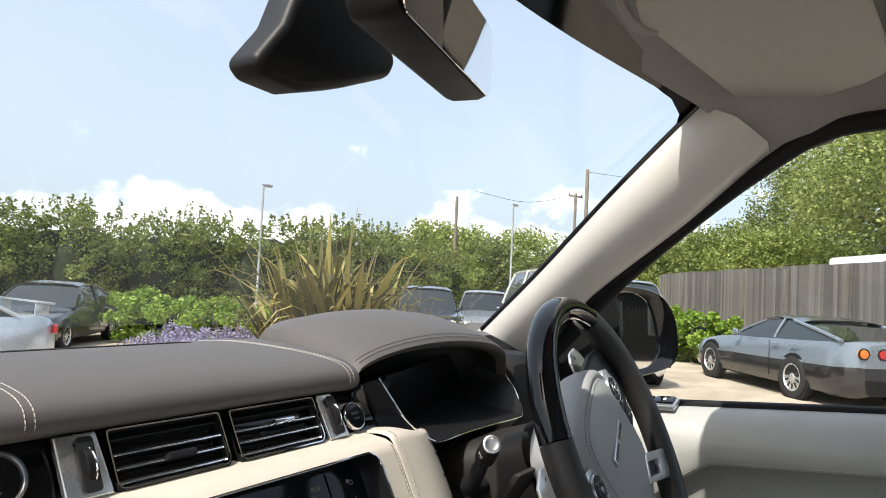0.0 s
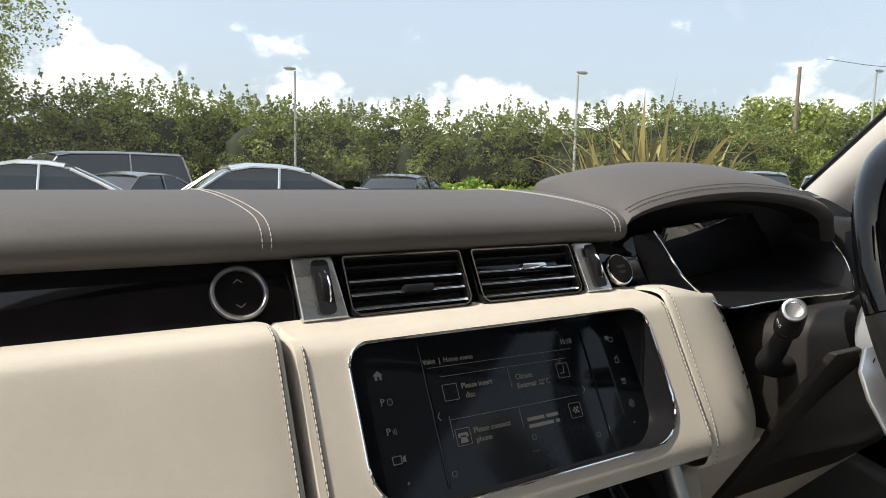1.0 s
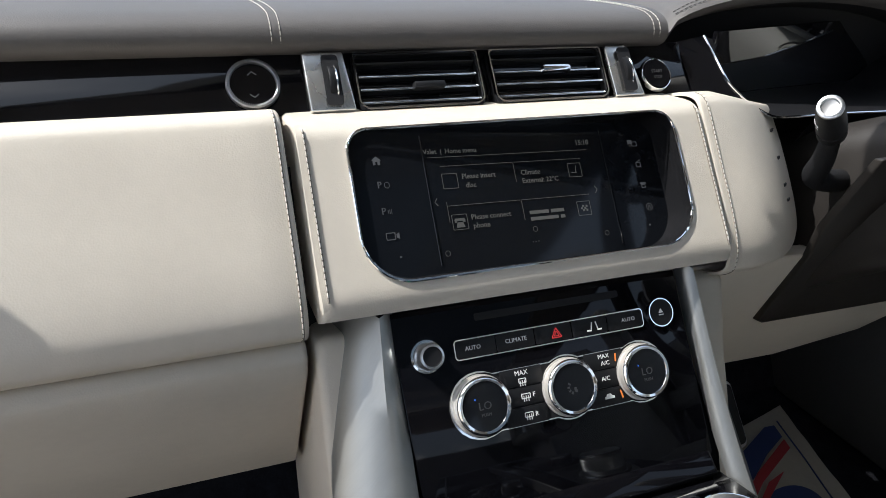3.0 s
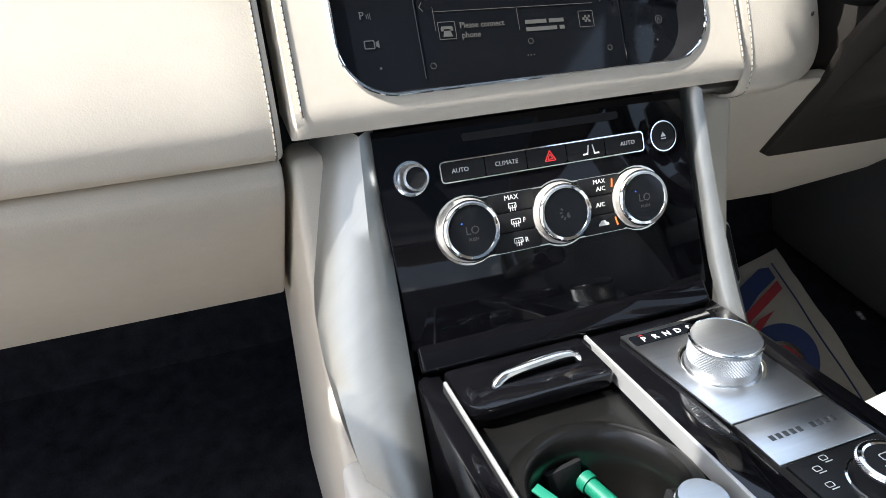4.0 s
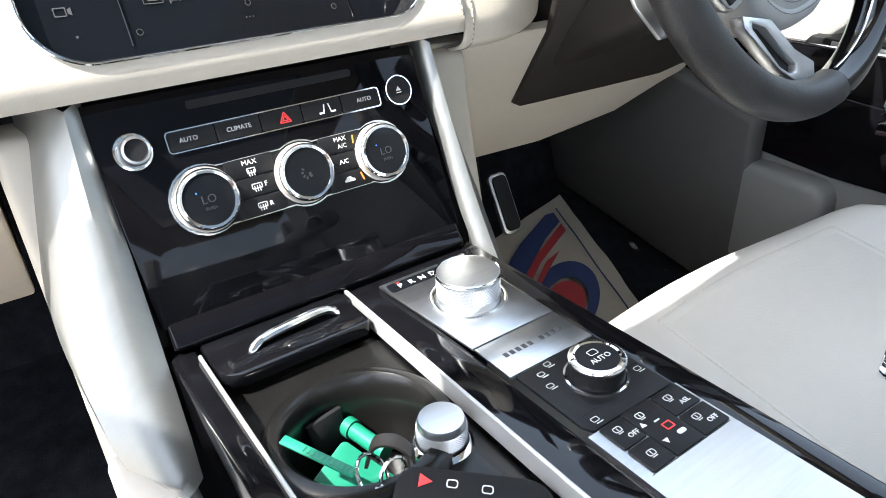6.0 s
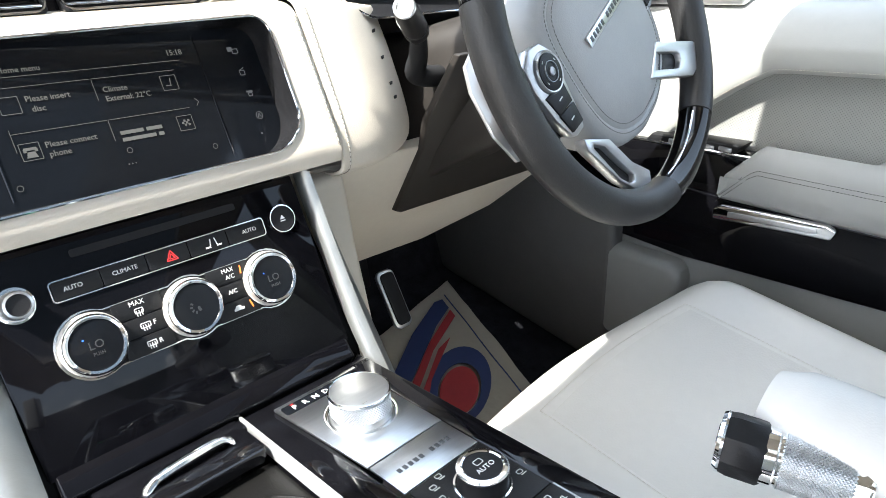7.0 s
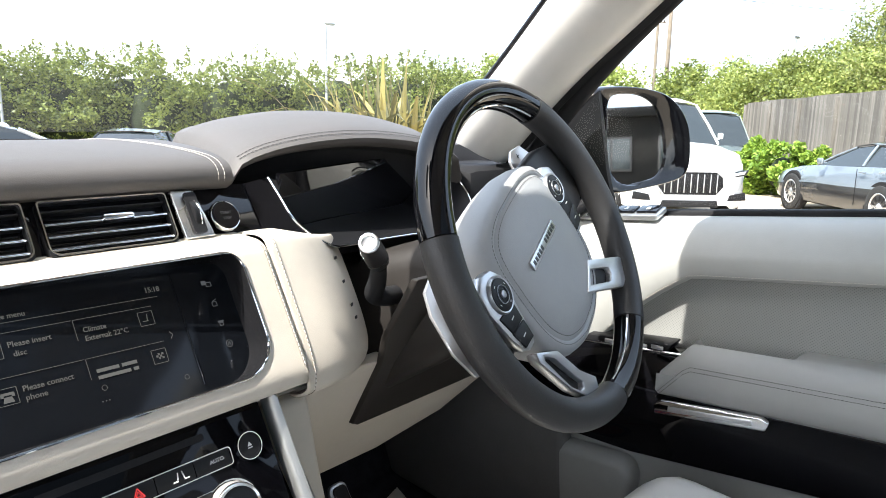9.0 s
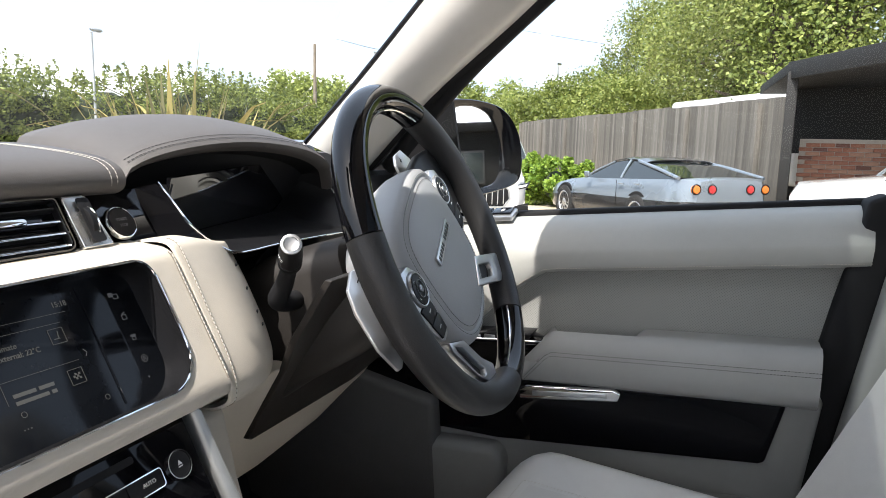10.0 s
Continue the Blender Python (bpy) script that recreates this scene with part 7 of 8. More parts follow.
def tree(name, x, y, height, radius, label, mat, seed, leaves=9000, leaf=0.16, crown_from=0.28, clumps=46, lean=0.0):
    rng = np.random.default_rng(seed)
    z = gz(x, y)
    t = thing(name, label, "tree", at=(x, y, z - 0.05))
    bm = bmesh.new()
    tr = radius * 0.075 + 0.05
    trunk = spline([(x, y, z - 0.1), (x + 0.1 * radius * lean, y, z + height * 0.3), (x + 0.2 * radius * lean, y + 0.05 * radius, z + height * 0.75)], 5)
    tube(bm, trunk, [tr * (1 - 0.75 * k / (len(trunk) - 1)) for k in range(len(trunk))], 9)
    for k in range(11):
        a = k * 2.4
        h = height * (crown_from + 0.08 + 0.045 * k)
        b = Vector((x + 0.12 * radius * lean, y, z + h))
        e = b + Vector((math.cos(a), math.sin(a), 0.55)) * radius * (0.75 - 0.03 * k)
        tube(bm, spline([b, b.lerp(e, 0.5) + Vector((0, 0, 0.1 * radius)), e], 4), [tr * 0.45 * (1 - 0.1 * i) for i in range(9)], 6)
    part("trunk", bm, BARK, t)
    hz = height * (1 - crown_from) / 2
    pts = lumps(rng, (x + 0.15 * radius * lean, y, z + height * crown_from + hz), (radius, radius, hz), leaves, clumps)
    leaf_mesh("crown", pts, leaf, rng, mat, t)
    return t


HEDGE_TOP = [(-24, 4.2), (-14, 3.8), (-5, 3.5), (0.5, 3.6), (3, 4.7), (5, 5.2), (7.4, 5.6), (10, 4.7), (13.5, 5.2), (16, 4.4), (19, 4.0), (24.5, 4.0), (27, 4.2), (29.5, 4.7), (31.2, 3.6), (32.3, 2.7), (33.4, 3.6), (35.8, 4.9), (38.5, 4.2), (41.5, 3.7), (44.6, 4.7), (47.5, 4.3), (50.4, 4.8), (53.5, 3.9), (55.5, 3.2), (60, 2.8)]


def hedge_top(az):
    for (a, ea), (b, eb) in zip(HEDGE_TOP, HEDGE_TOP[1:]):
        if a <= az <= b:
            return ea + (eb - ea) * (az - a) / (b - a)
    return HEDGE_TOP[-1][1]


def build_hedge():
    """A long tall hedge of many bushes with ragged tops, along an arc in front of the parked cars."""
    rng = np.random.default_rng(5)
    pts, cores = [], []
    for k in range(58):
        az = -22 + 80 * k / 57 + rng.uniform(-0.5, 0.5)
        dist = 29 + rng.uniform(-1.3, 1.3) + (max(0, az - 44) * 0.35)
        x, y = -0.35 + dist * math.sin(radians(az)), 0.25 + dist * math.cos(radians(az))
        top = 1.42 + dist * math.tan(radians(hedge_top(az) + 0.10 + rng.uniform(-0.25, 0.25)))
        z0 = gz(x, y)
        h = top - z0
        r = rng.uniform(1.25, 1.75)
        # uneven heads of foliage from the ground to the top, each a gathering of small leaves
        heads = 34
        hc = np.stack([x + rng.normal(size=heads) * r * 0.55, y + rng.normal(size=heads) * r * 0.45 - 0.2, z0 + h * rng.uniform(0.08, 0.90, heads)], 1)
        hr = rng.uniform(0.28, 0.62, heads)
        which = rng.integers(0, heads, 4300)
        d = rng.normal(size=(4300, 3))
        d /= np.linalg.norm(d, axis=1)[:, None]
        d *= (hr[which] * rng.uniform(0.45, 1.0, 4300) ** 0.6)[:, None]
        d[:, 2] *= 0.75
        leaf = hc[which] + d
        pts.append(leaf[leaf[:, 2] < top + 0.15])
        # thin sprigs above the top
        for _ in range(9):
            sx, sy = x + rng.normal() * r * 0.6, y + rng.normal() * r * 0.5
            hh = rng.uniform(0.25, 0.85)
            m = 34
            f = rng.uniform(0, 1, m)
            pts.append(np.stack([sx + rng.normal(size=m) * 0.13 * (1.1 - f), sy + rng.normal(size=m) * 0.13 * (1.1 - f), z0 + h * 0.90 + hh * f], 1))
        cores.append((x, y + 0.35, z0, h, r))
    ob = leaf_mesh("hedge", np.concatenate(pts), 0.078, rng, LEAF)
    tagged(ob, "tall ragged green hedge behind the parked cars", "hedge", kind="stuff")
    # dark lumps added behind the leaves, coloured as the hedge's inner shade
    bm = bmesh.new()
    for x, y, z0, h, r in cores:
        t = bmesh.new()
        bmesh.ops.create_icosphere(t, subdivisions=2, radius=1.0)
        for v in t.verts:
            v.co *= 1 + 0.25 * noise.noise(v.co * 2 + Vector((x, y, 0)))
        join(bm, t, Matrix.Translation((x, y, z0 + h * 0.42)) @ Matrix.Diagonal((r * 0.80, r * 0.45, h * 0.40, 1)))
    tagged(part("hedge_shade_core", bm, SHADEGREEN, angle=90), "dark solid cores painted as the shade inside the tall hedge", "hedge", kind="stuff")


def low_bush(name, x, y, w, h, label, mat, seed, leaves=2600, leaf=0.10):
    rng = np.random.default_rng(seed)
    z = gz(x, y)
    t = thing(name, label, "bush", at=(x, y, z))
    # dark ball in the middle, painted as shade between the leaves
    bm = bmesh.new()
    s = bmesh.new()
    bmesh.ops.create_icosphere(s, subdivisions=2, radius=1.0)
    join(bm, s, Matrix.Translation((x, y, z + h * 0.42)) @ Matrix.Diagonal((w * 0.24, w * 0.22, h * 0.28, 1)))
    part("shade_core", bm, SHADEGREEN, t, angle=90)
    leaf_mesh("leaves", lumps(rng, (x, y, z + h * 0.5), (w * 0.5, w * 0.45, h * 0.5), leaves, 26), leaf, rng, mat, t)


def sword_plant(name, x, y, h, spread, count, label, mat, seed, width=0.055, low=0, low_spread=1.0, fans=1, wide=0.0):
    """A clump of long sword leaves that fan out and droop at the tips."""
    rng = np.random.default_rng(seed)
    z = gz(x, y)
    t = thing(name, label, "plant", at=(x, y, z))
    verts, faces = [], []
    roots = [Vector((x + wide * math.cos(q * 2.4) * (q / fans) ** 0.5, y + wide * math.sin(q * 2.4) * (q / fans) ** 0.5, z)) for q in range(fans)]
    for k in range(count + low):
        a = rng.uniform(0, 2 * math.pi)
        out = spread * rng.uniform(0.05, 1.0) ** 0.8
        hh = h * rng.uniform(0.55, 1.0) * (1 - 0.45 * (out / spread) ** 2)
        droop = rng.uniform(0.0, 0.35) * (out / spread)
        if k >= count:      # older leaves that bend over and hang
            out, hh, droop = low_spread * rng.uniform(0.4, 1.0), h * rng.uniform(0.70, 1.10), rng.uniform(0.25, 0.65)
        w = width * rng.uniform(0.7, 1.2)
        side = Vector((-math.sin(a), math.cos(a), 0)) * w / 2
        base = roots[k % fans] + Vector((rng.normal() * 0.10, rng.normal() * 0.10, 0))
        i0 = len(verts)
        for j in range(8):
            f = j / 7
            p = base + Vector((math.cos(a), math.sin(a), 0)) * out * f ** 1.25 + Vector((0, 0, hh * (f - droop * f ** 3)))
            ww = side * (1.0 if f < 0.6 else max(0.03, (1 - f) / 0.4))
            verts += [p - ww, p + Vector((0, 0, -0.01)), p + ww]
        for j in range(7):
            q = i0 + 3 * j
            faces += [(q, q + 1, q + 4, q + 3), (q + 1, q + 2, q + 5, q + 4)]
    me = bpy.data.meshes.new("leaves")
    me.from_pydata([tuple(v - t.location) for v in verts], [], faces)
    me.materials.append(mat)
    ob = new("leaves", me)
    ob.parent = t
    return t


def lamp_post(az, dist, height, seed=0, arm=0.35, turn=0):
    x, y = -0.35 + dist * math.sin(radians(az)), 0.25 + dist * math.cos(radians(az))
    z = gz(x, y)
    t = thing("street_lamp", "slim grey steel lamp post with a small lantern", "street lamp", "lamp posts", at=(x, y, z))
    bm = bmesh.new()
    lathe(bm, [(0.075, -0.1), (0.075, 0.9), (0.050, 0.95), (0.042, height - z - 0.1), (0.0, height - z - 0.08)], Matrix.Translation((x, y, z)), 16)
    part("post", bm, GALV, t)
    d = Vector((math.cos(radians(turn)), math.sin(radians(turn)), 0))
    bm = bmesh.new()
    m = frame_pose((x + d.x * 0.16, y + d.y * 0.16, height - 0.03), d, (0, 0, 1))
    rows = []
    for s, w, h in ((-0.20, 0.03, 0.03), (-0.12, 0.07, 0.06), (0.05, 0.10, 0.075), (0.22, 0.09, 0.06), (0.30, 0.03, 0.02)):
        rows.append([m @ Vector((s, 0.03 + h * math.sin(b), w * math.cos(b))) for b in [2 * math.pi * k / 12 for k in range(12)]])
    surface(bm, rows, close=True)
    part("lantern", bm, GALV, t)
    bm = bmesh.new()
    slab(bm, rounded(0.30, 0.14, 0.05), 0.02, m @ pose(0.06, -0.035, 0, 90), 0.006)
    part("lens", bm, LAMPGLASS, t)


def telegraph_pole(az, dist, height, label, cross=False, r=0.11):
    x, y = -0.35 + dist * math.sin(radians(az)), 0.25 + dist * math.cos(radians(az))
    z = gz(x, y)
    t = thing("telegraph_pole", label, "pole", at=(x, y, z))
    bm = bmesh.new()
    tube(bm, [(x, y, z - 0.2), (x, y, (z + height) / 2), (x, y, height)], [r, r * 0.9, r * 0.75], 12)
    part("post", bm, POLEWOOD, t)
    if cross:
        bm = bmesh.new()
        box(bm, (1.7, 0.12, 0.12), pose(x, y, height - 0.25, 0, 0, -20), 0.01)
        part("crossarm", bm, POLEWOOD, t)
        for k in range(3):
            bm = bmesh.new()
            lathe(bm, [(0.02, 0), (0.07, 0.05), (0.05, 0.1), (0.06, 0.16), (0.0, 0.2)], Matrix.Translation((x - 0.7 + 0.7 * k, y + 0.25 - 0.25 * k, height - 0.2)), 10)
            part("insulator", bm, SOFTBLACK, t)
    return Vector((x, y, height))


# ---- parked vehicles ----
def car(name, label, at, heading, L, W, H, body, paint_mat, low=0.20, belt=None, glass=None, wheels=(0.17, 0.77), wheel_r=0.32,
        lower_mat=None, tail="round", roof_mat=None, category="car", wing=False):
    """A parked car. body: the upper line of the lower body as (share of length from the nose, share of height); glass: the
    cabin's line likewise, from the foot of the windscreen over the roof to the foot of the rear window."""
    x, y = at
    z = gz(x, y)
    t = thing(name, label, category, at=(x, y, z))
    m = Matrix.Translation((x, y, z)) @ Matrix.Rotation(-radians(heading), 4, "Z")       # local y runs to the nose

    def P(s, u, h):
        return m @ Vector((u * W / 2, L / 2 - s * L, h * H))

    def line(pts, s):
        for (a, ha), (b, hb) in zip(pts, pts[1:]):
            if a <= s <= b:
                f = (s - a) / (b - a) if b > a else 0
                return ha + (hb - ha) * f
        return pts[0][1] if s < pts[0][0] else pts[-1][1]
    S = [0.0, 0.006, 0.02, 0.05] + [0.1 + 0.8 * k / 22 for k in range(23)] + [0.95, 0.98, 0.994, 1.0]
    rows = []
    for s in S:
        top = line(body, s)
        end = min(s, 1 - s)
        w = 1.0 - 0.30 * max(0, 1 - end / 0.10) ** 2.5
        lo = low / H + 0.05 * max(0, 1 - end / 0.03)
        mid = lo + (top - lo) * (0.54 if lower_mat else 0.62)
        ring_ = [(0.86 * w, lo), (0.96 * w, lo + 0.03), (1.0 * w, lo + (top - lo) * 0.25), (1.0 * w, mid), (0.955 * w, mid + (top - mid) * 0.55), (0.90 * w, top - 0.012), (0.78 * w, top), (0.4 * w, top + 0.012), (0, top + 0.016)]
        full = [P(s, u, h) for u, h in ring_] + [P(s, -u, h) for u, h in ring_[-2::-1]]
        rows.append(full)
    bm = bmesh.new()
    surface(bm, rows)
    cross = len(rows[0])
    for k, f in enumerate(bm.faces):
        q = k % (cross - 1)
        f.material_index = 1 if lower_mat and (q < 3 or q >= cross - 4) else 0
    for r in (rows[0], rows[-1]):
        vs = [bm.verts.new(p) for p in r]
        for k in range((cross - 1) // 2):
            q = list(dict.fromkeys((vs[k], vs[k + 1], vs[cross - 2 - k], vs[cross - 1 - k])))
            bm.faces.new(q).material_index = 1 if lower_mat and k < 3 else 0
    b = part("body", bm, [paint_mat, lower_mat] if lower_mat else paint_mat, t, angle=40)
    # cabin glass
    g0, g1 = glass[0][0], glass[-1][0]
    G = sorted(set([g0 + (g1 - g0) * k / 24 for k in range(25)] + [p[0] for p in glass]))
    rows, roof = [], []
    top_h = max(h for _, h in glass)
    for s in G:
        h = line(glass, s)
        base = line(body, s) - 0.01
        f = max(0.0, (h - base) / (top_h - base + 1e-6))
        w = 0.90 - 0.20 * f
        half = [(0.90, base), (0.90 - 0.10 * f, base + (h - base) * 0.5), (w, h - 0.02 * f), (w * 0.8, h), (0, h + 0.012 * f)]
        rows.append([P(s, u, q) for u, q in half] + [P(s, -u, q) for u, q in half[-2::-1]])
        if h > top_h - 0.045:
            roof.append([P(s, u, q + 0.012) for u, q in [(w * 1.0 + 0.015, h - 0.022), (w * 0.8, h + 0.002), (w * 0.4, h + 0.012), (0, h + 0.014), (-w * 0.4, h + 0.012), (-w * 0.8, h + 0.002), (-w * 1.0 - 0.015, h - 0.022)]])
    bm = bmesh.new()
    surface(bm, rows)
    part("cabin_glass", bm, CARGLASS, t, "dark reflecting windows")
    bm = bmesh.new()
    surface(bm, roof, thick=-0.02)
    part("roof", bm, roof_mat or paint_mat, t)
    # pillars
    tops = [p for p in glass if p[1] > top_h - 0.06]
    a_top, c_top = tops[0], tops[-1]
    for u in (-1, 1):
        for (s0, h0), (s1, h1), r in (((g0, line(body, g0)), a_top, 0.020), ((g1, line(body, g1)), c_top, 0.030), (((a_top[0] + c_top[0]) / 2 + 0.02, line(body, (a_top[0] + c_top[0]) / 2)), ((a_top[0] + c_top[0]) / 2 + 0.03, top_h), 0.022)):
            bm = bmesh.new()
            tube(bm, [P(s0, u * 0.90, h0), P((s0 + s1) / 2, u * 0.815, (h0 + h1) / 2 + 0.003), P(s1, u * 0.72, h1 - 0.012)], r * 1.0, 8)
            part("pillar", bm, paint_mat, t)
    # lower side band, wheels, lamps, mirrors, handles
    for s in wheels:
        for u in (-1, 1):
            c = P(s, u * 0.90, wheel_r / H)
            side = (P(s, u, 0.2) - P(s, 0, 0.2)).normalized()
            wm = Matrix.Translation(c) @ side.to_track_quat("Z", "Y").to_matrix().to_4x4()
            bm = bmesh.new()
            lathe(bm, [(0.0, 0.082), (wheel_r * 1.14, 0.082), (wheel_r * 1.16, 0.07), (wheel_r * 1.16, 0.0)], wm, 32)
            part("wheel_arch", bm, SOFTBLACK, t)
            bm = bmesh.new()
            lathe(bm, [(wheel_r * 0.66, 0.105), (wheel_r * 0.86, 0.112), (wheel_r * 0.97, 0.095), (wheel_r, 0.06), (wheel_r, -0.08), (wheel_r * 0.6, -0.1)], wm, 36)
            w = part("wheel", bm, TYRE, t, "black tyre on an alloy rim")
            bm = bmesh.new()
            lathe(bm, [(wheel_r * 0.67, 0.100), (wheel_r * 0.62, 0.106), (wheel_r * 0.58, 0.086), (wheel_r * 0.2, 0.088), (wheel_r * 0.14, 0.104), (0, 0.106)], wm, 36)
            rim = part("rim", bm, RIMMETAL, w)
            for k in range(10):
                bm = bmesh.new()
                a = 36 * k
                box(bm, (wheel_r * 0.09, wheel_r * 0.26, 0.006), wm @ pose(0, 0, 0.0895, 0, 0, a) @ pose(0, wheel_r * 0.42, 0), 0.002)
                part("slot", bm, SOFTBLACK, rim)
    for u in (-1, 1):
        bm = bmesh.new()
        n_h = line(body, 0.03)
        box(bm, (W * 0.17, 0.10, H * 0.075), m @ pose(u * W * 0.34, L / 2 - 0.085, (n_h - 0.10) * H, 0, 0, u * -16), 0.03)
        part("headlamp", bm, LAMPGLASS, t)
        bm = bmesh.new()
        box(bm, (0.05, 0.16, 0.10), m @ pose(u * (W / 2 + 0.07), L / 2 - (g0 + 0.07) * L, (line(body, g0 + 0.07) + 0.045) * H), 0.03, 3)
        box(bm, (0.10, 0.04, 0.03), m @ pose(u * (W / 2 + 0.01), L / 2 - (g0 + 0.07) * L, (line(body, g0 + 0.07) + 0.02) * H), 0.008)
        part("wing_mirror", bm, paint_mat, t)
        for s in ((a_top[0] + c_top[0]) / 2 + 0.035, c_top[0] + 0.06):
            bm = bmesh.new()
            tube(bm, [P(s, u * 1.006, line(body, s) - 0.075), P(s + 0.035, u * 1.006, line(body, s) - 0.075)], 0.014, 8)
            part("door_handle", bm, paint_mat, t)
        bm = bmesh.new()
        tube(bm, [P(s, u * 1.002, h) for s, h in (((a_top[0] + c_top[0]) / 2 + 0.02, low / H + 0.1), ((a_top[0] + c_top[0]) / 2 + 0.02, line(body, 0.5) - 0.02))], 0.005, 6)
        part("door_gap", bm, SOFTBLACK, t)
        if tail == "round":
            for q in (0.72, 0.40):
                bm = bmesh.new()
                lathe(bm, [(0, 0.03), (0.058, 0.028), (0.067, 0.01), (0.070, -0.03)], m @ pose(u * q * W / 2, -L / 2 + 0.012, (line(body, 0.97) - 0.135) * H, 90, 0, 0), 24)
                part("tail_lamp", bm, ORANGELAMP if q > 0.6 else REDLAMP, t, "round orange tail lamp" if q > 0.6 else "round red tail lamp")
                bm = bmesh.new()
                lathe(bm, [(0.070, 0.0), (0.074, 0.02), (0.080, 0.02), (0.084, 0.0)], m @ pose(u * q * W / 2, -L / 2 + 0.008, (line(body, 0.97) - 0.135) * H, 90, 0, 0), 24)
                part("lamp_ring", bm, SOFTBLACK, t)
        else:
            bm = bmesh.new()
            box(bm, (W * 0.2, 0.05, H * 0.09), m @ pose(u * W * 0.34, -L / 2 + 0.05, (line(body, 0.97) - 0.12) * H), 0.02)
            part("tail_lamp", bm, REDLAMP, t)
    bm = bmesh.new()
    box(bm, (0.52, 0.015, 0.115), m @ pose(0, -L / 2 - 0.008, 0.44 * H * 1.0 if tail == "round" else 0.36 * H), 0.004)
    plate = part("number_plate", bm, material("yellow_plate", (0.70, 0.48, 0.03), 0.45, vary=0.03) if tail == "round" else PAINTGLYPH, t, "plain number plate with dark bars")
    bm = bmesh.new()
    for k in range(6):
        box(bm, (0.045, 0.004, 0.07), m @ pose(-0.19 + 0.076 * k, -L / 2 - 0.017, 0.44 * H if tail == "round" else 0.36 * H))
    part("plate_bars", bm, SOFTBLACK, plate)
    bm = bmesh.new()
    box(bm, (W * 0.5, 0.05, H * 0.08), m @ pose(0, L / 2 - 0.03, 0.38 * H), 0.02)
    part("grille", bm, SOFTBLACK, t)
    if wing:
        bm = bmesh.new()
        box(bm, (W * 0.86, 0.24, 0.03), m @ pose(0, -L / 2 + 0.20, (line(body, 0.95) + 0.12) * H, 6), 0.01)
        for u in (-1, 1):
            box(bm, (0.035, 0.18, 0.17), m @ pose(u * W * 0.38, -L / 2 + 0.22, (line(body, 0.95) + 0.06) * H), 0.01)
        part("rear_wing", bm, paint_mat, t)
    return t, P, m


SALOON = dict(body=[(0, 0.42), (0.03, 0.50), (0.28, 0.635), (0.34, 0.655), (0.82, 0.69), (0.97, 0.675), (1.0, 0.60)], glass=[(0.28, 0.64), (0.42, 0.965), (0.50, 1.0), (0.64, 0.985), (0.70, 0.95), (0.86, 0.69)])
LOWSALOON = dict(body=[(0, 0.40), (0.03, 0.47), (0.28, 0.585), (0.34, 0.605), (0.82, 0.645), (0.97, 0.635), (1.0, 0.56)], glass=[(0.28, 0.59), (0.44, 0.955), (0.52, 1.0), (0.62, 0.99), (0.70, 0.95), (0.88, 0.64)])
ESTATE = dict(body=[(0, 0.42), (0.03, 0.50), (0.25, 0.62), (0.32, 0.65), (0.95, 0.67), (1.0, 0.60)], glass=[(0.26, 0.63), (0.40, 0.965), (0.50, 1.0), (0.80, 0.985), (0.88, 0.96), (0.97, 0.67)])
SUV = dict(body=[(0, 0.46), (0.02, 0.55), (0.24, 0.62), (0.32, 0.645), (0.95, 0.66), (1.0, 0.60)], glass=[(0.25, 0.62), (0.38, 0.965), (0.47, 1.0), (0.85, 0.985), (0.91, 0.96), (0.985, 0.66)])
VAN = dict(body=[(0, 0.35), (0.02, 0.45), (0.14, 0.53), (0.22, 0.56), (0.97, 0.56), (1.0, 0.5)], glass=[(0.14, 0.54), (0.28, 0.955), (0.34, 0.985), (0.6, 1.0), (0.94, 0.985), (0.985, 0.56)])
COUPE = dict(body=[(0, 0.42), (0.03, 0.52), (0.20, 0.65), (0.34, 0.70), (0.50, 0.715), (0.80, 0.765), (0.985, 0.80), (1.0, 0.77)], glass=[(0.33, 0.70), (0.50, 0.965), (0.57, 1.0), (0.66, 0.99), (0.78, 0.93), (0.95, 0.80)])


def at(az, dist):
    return (-0.35 + dist * math.sin(radians(az)), 0.25 + dist * math.cos(radians(az)))


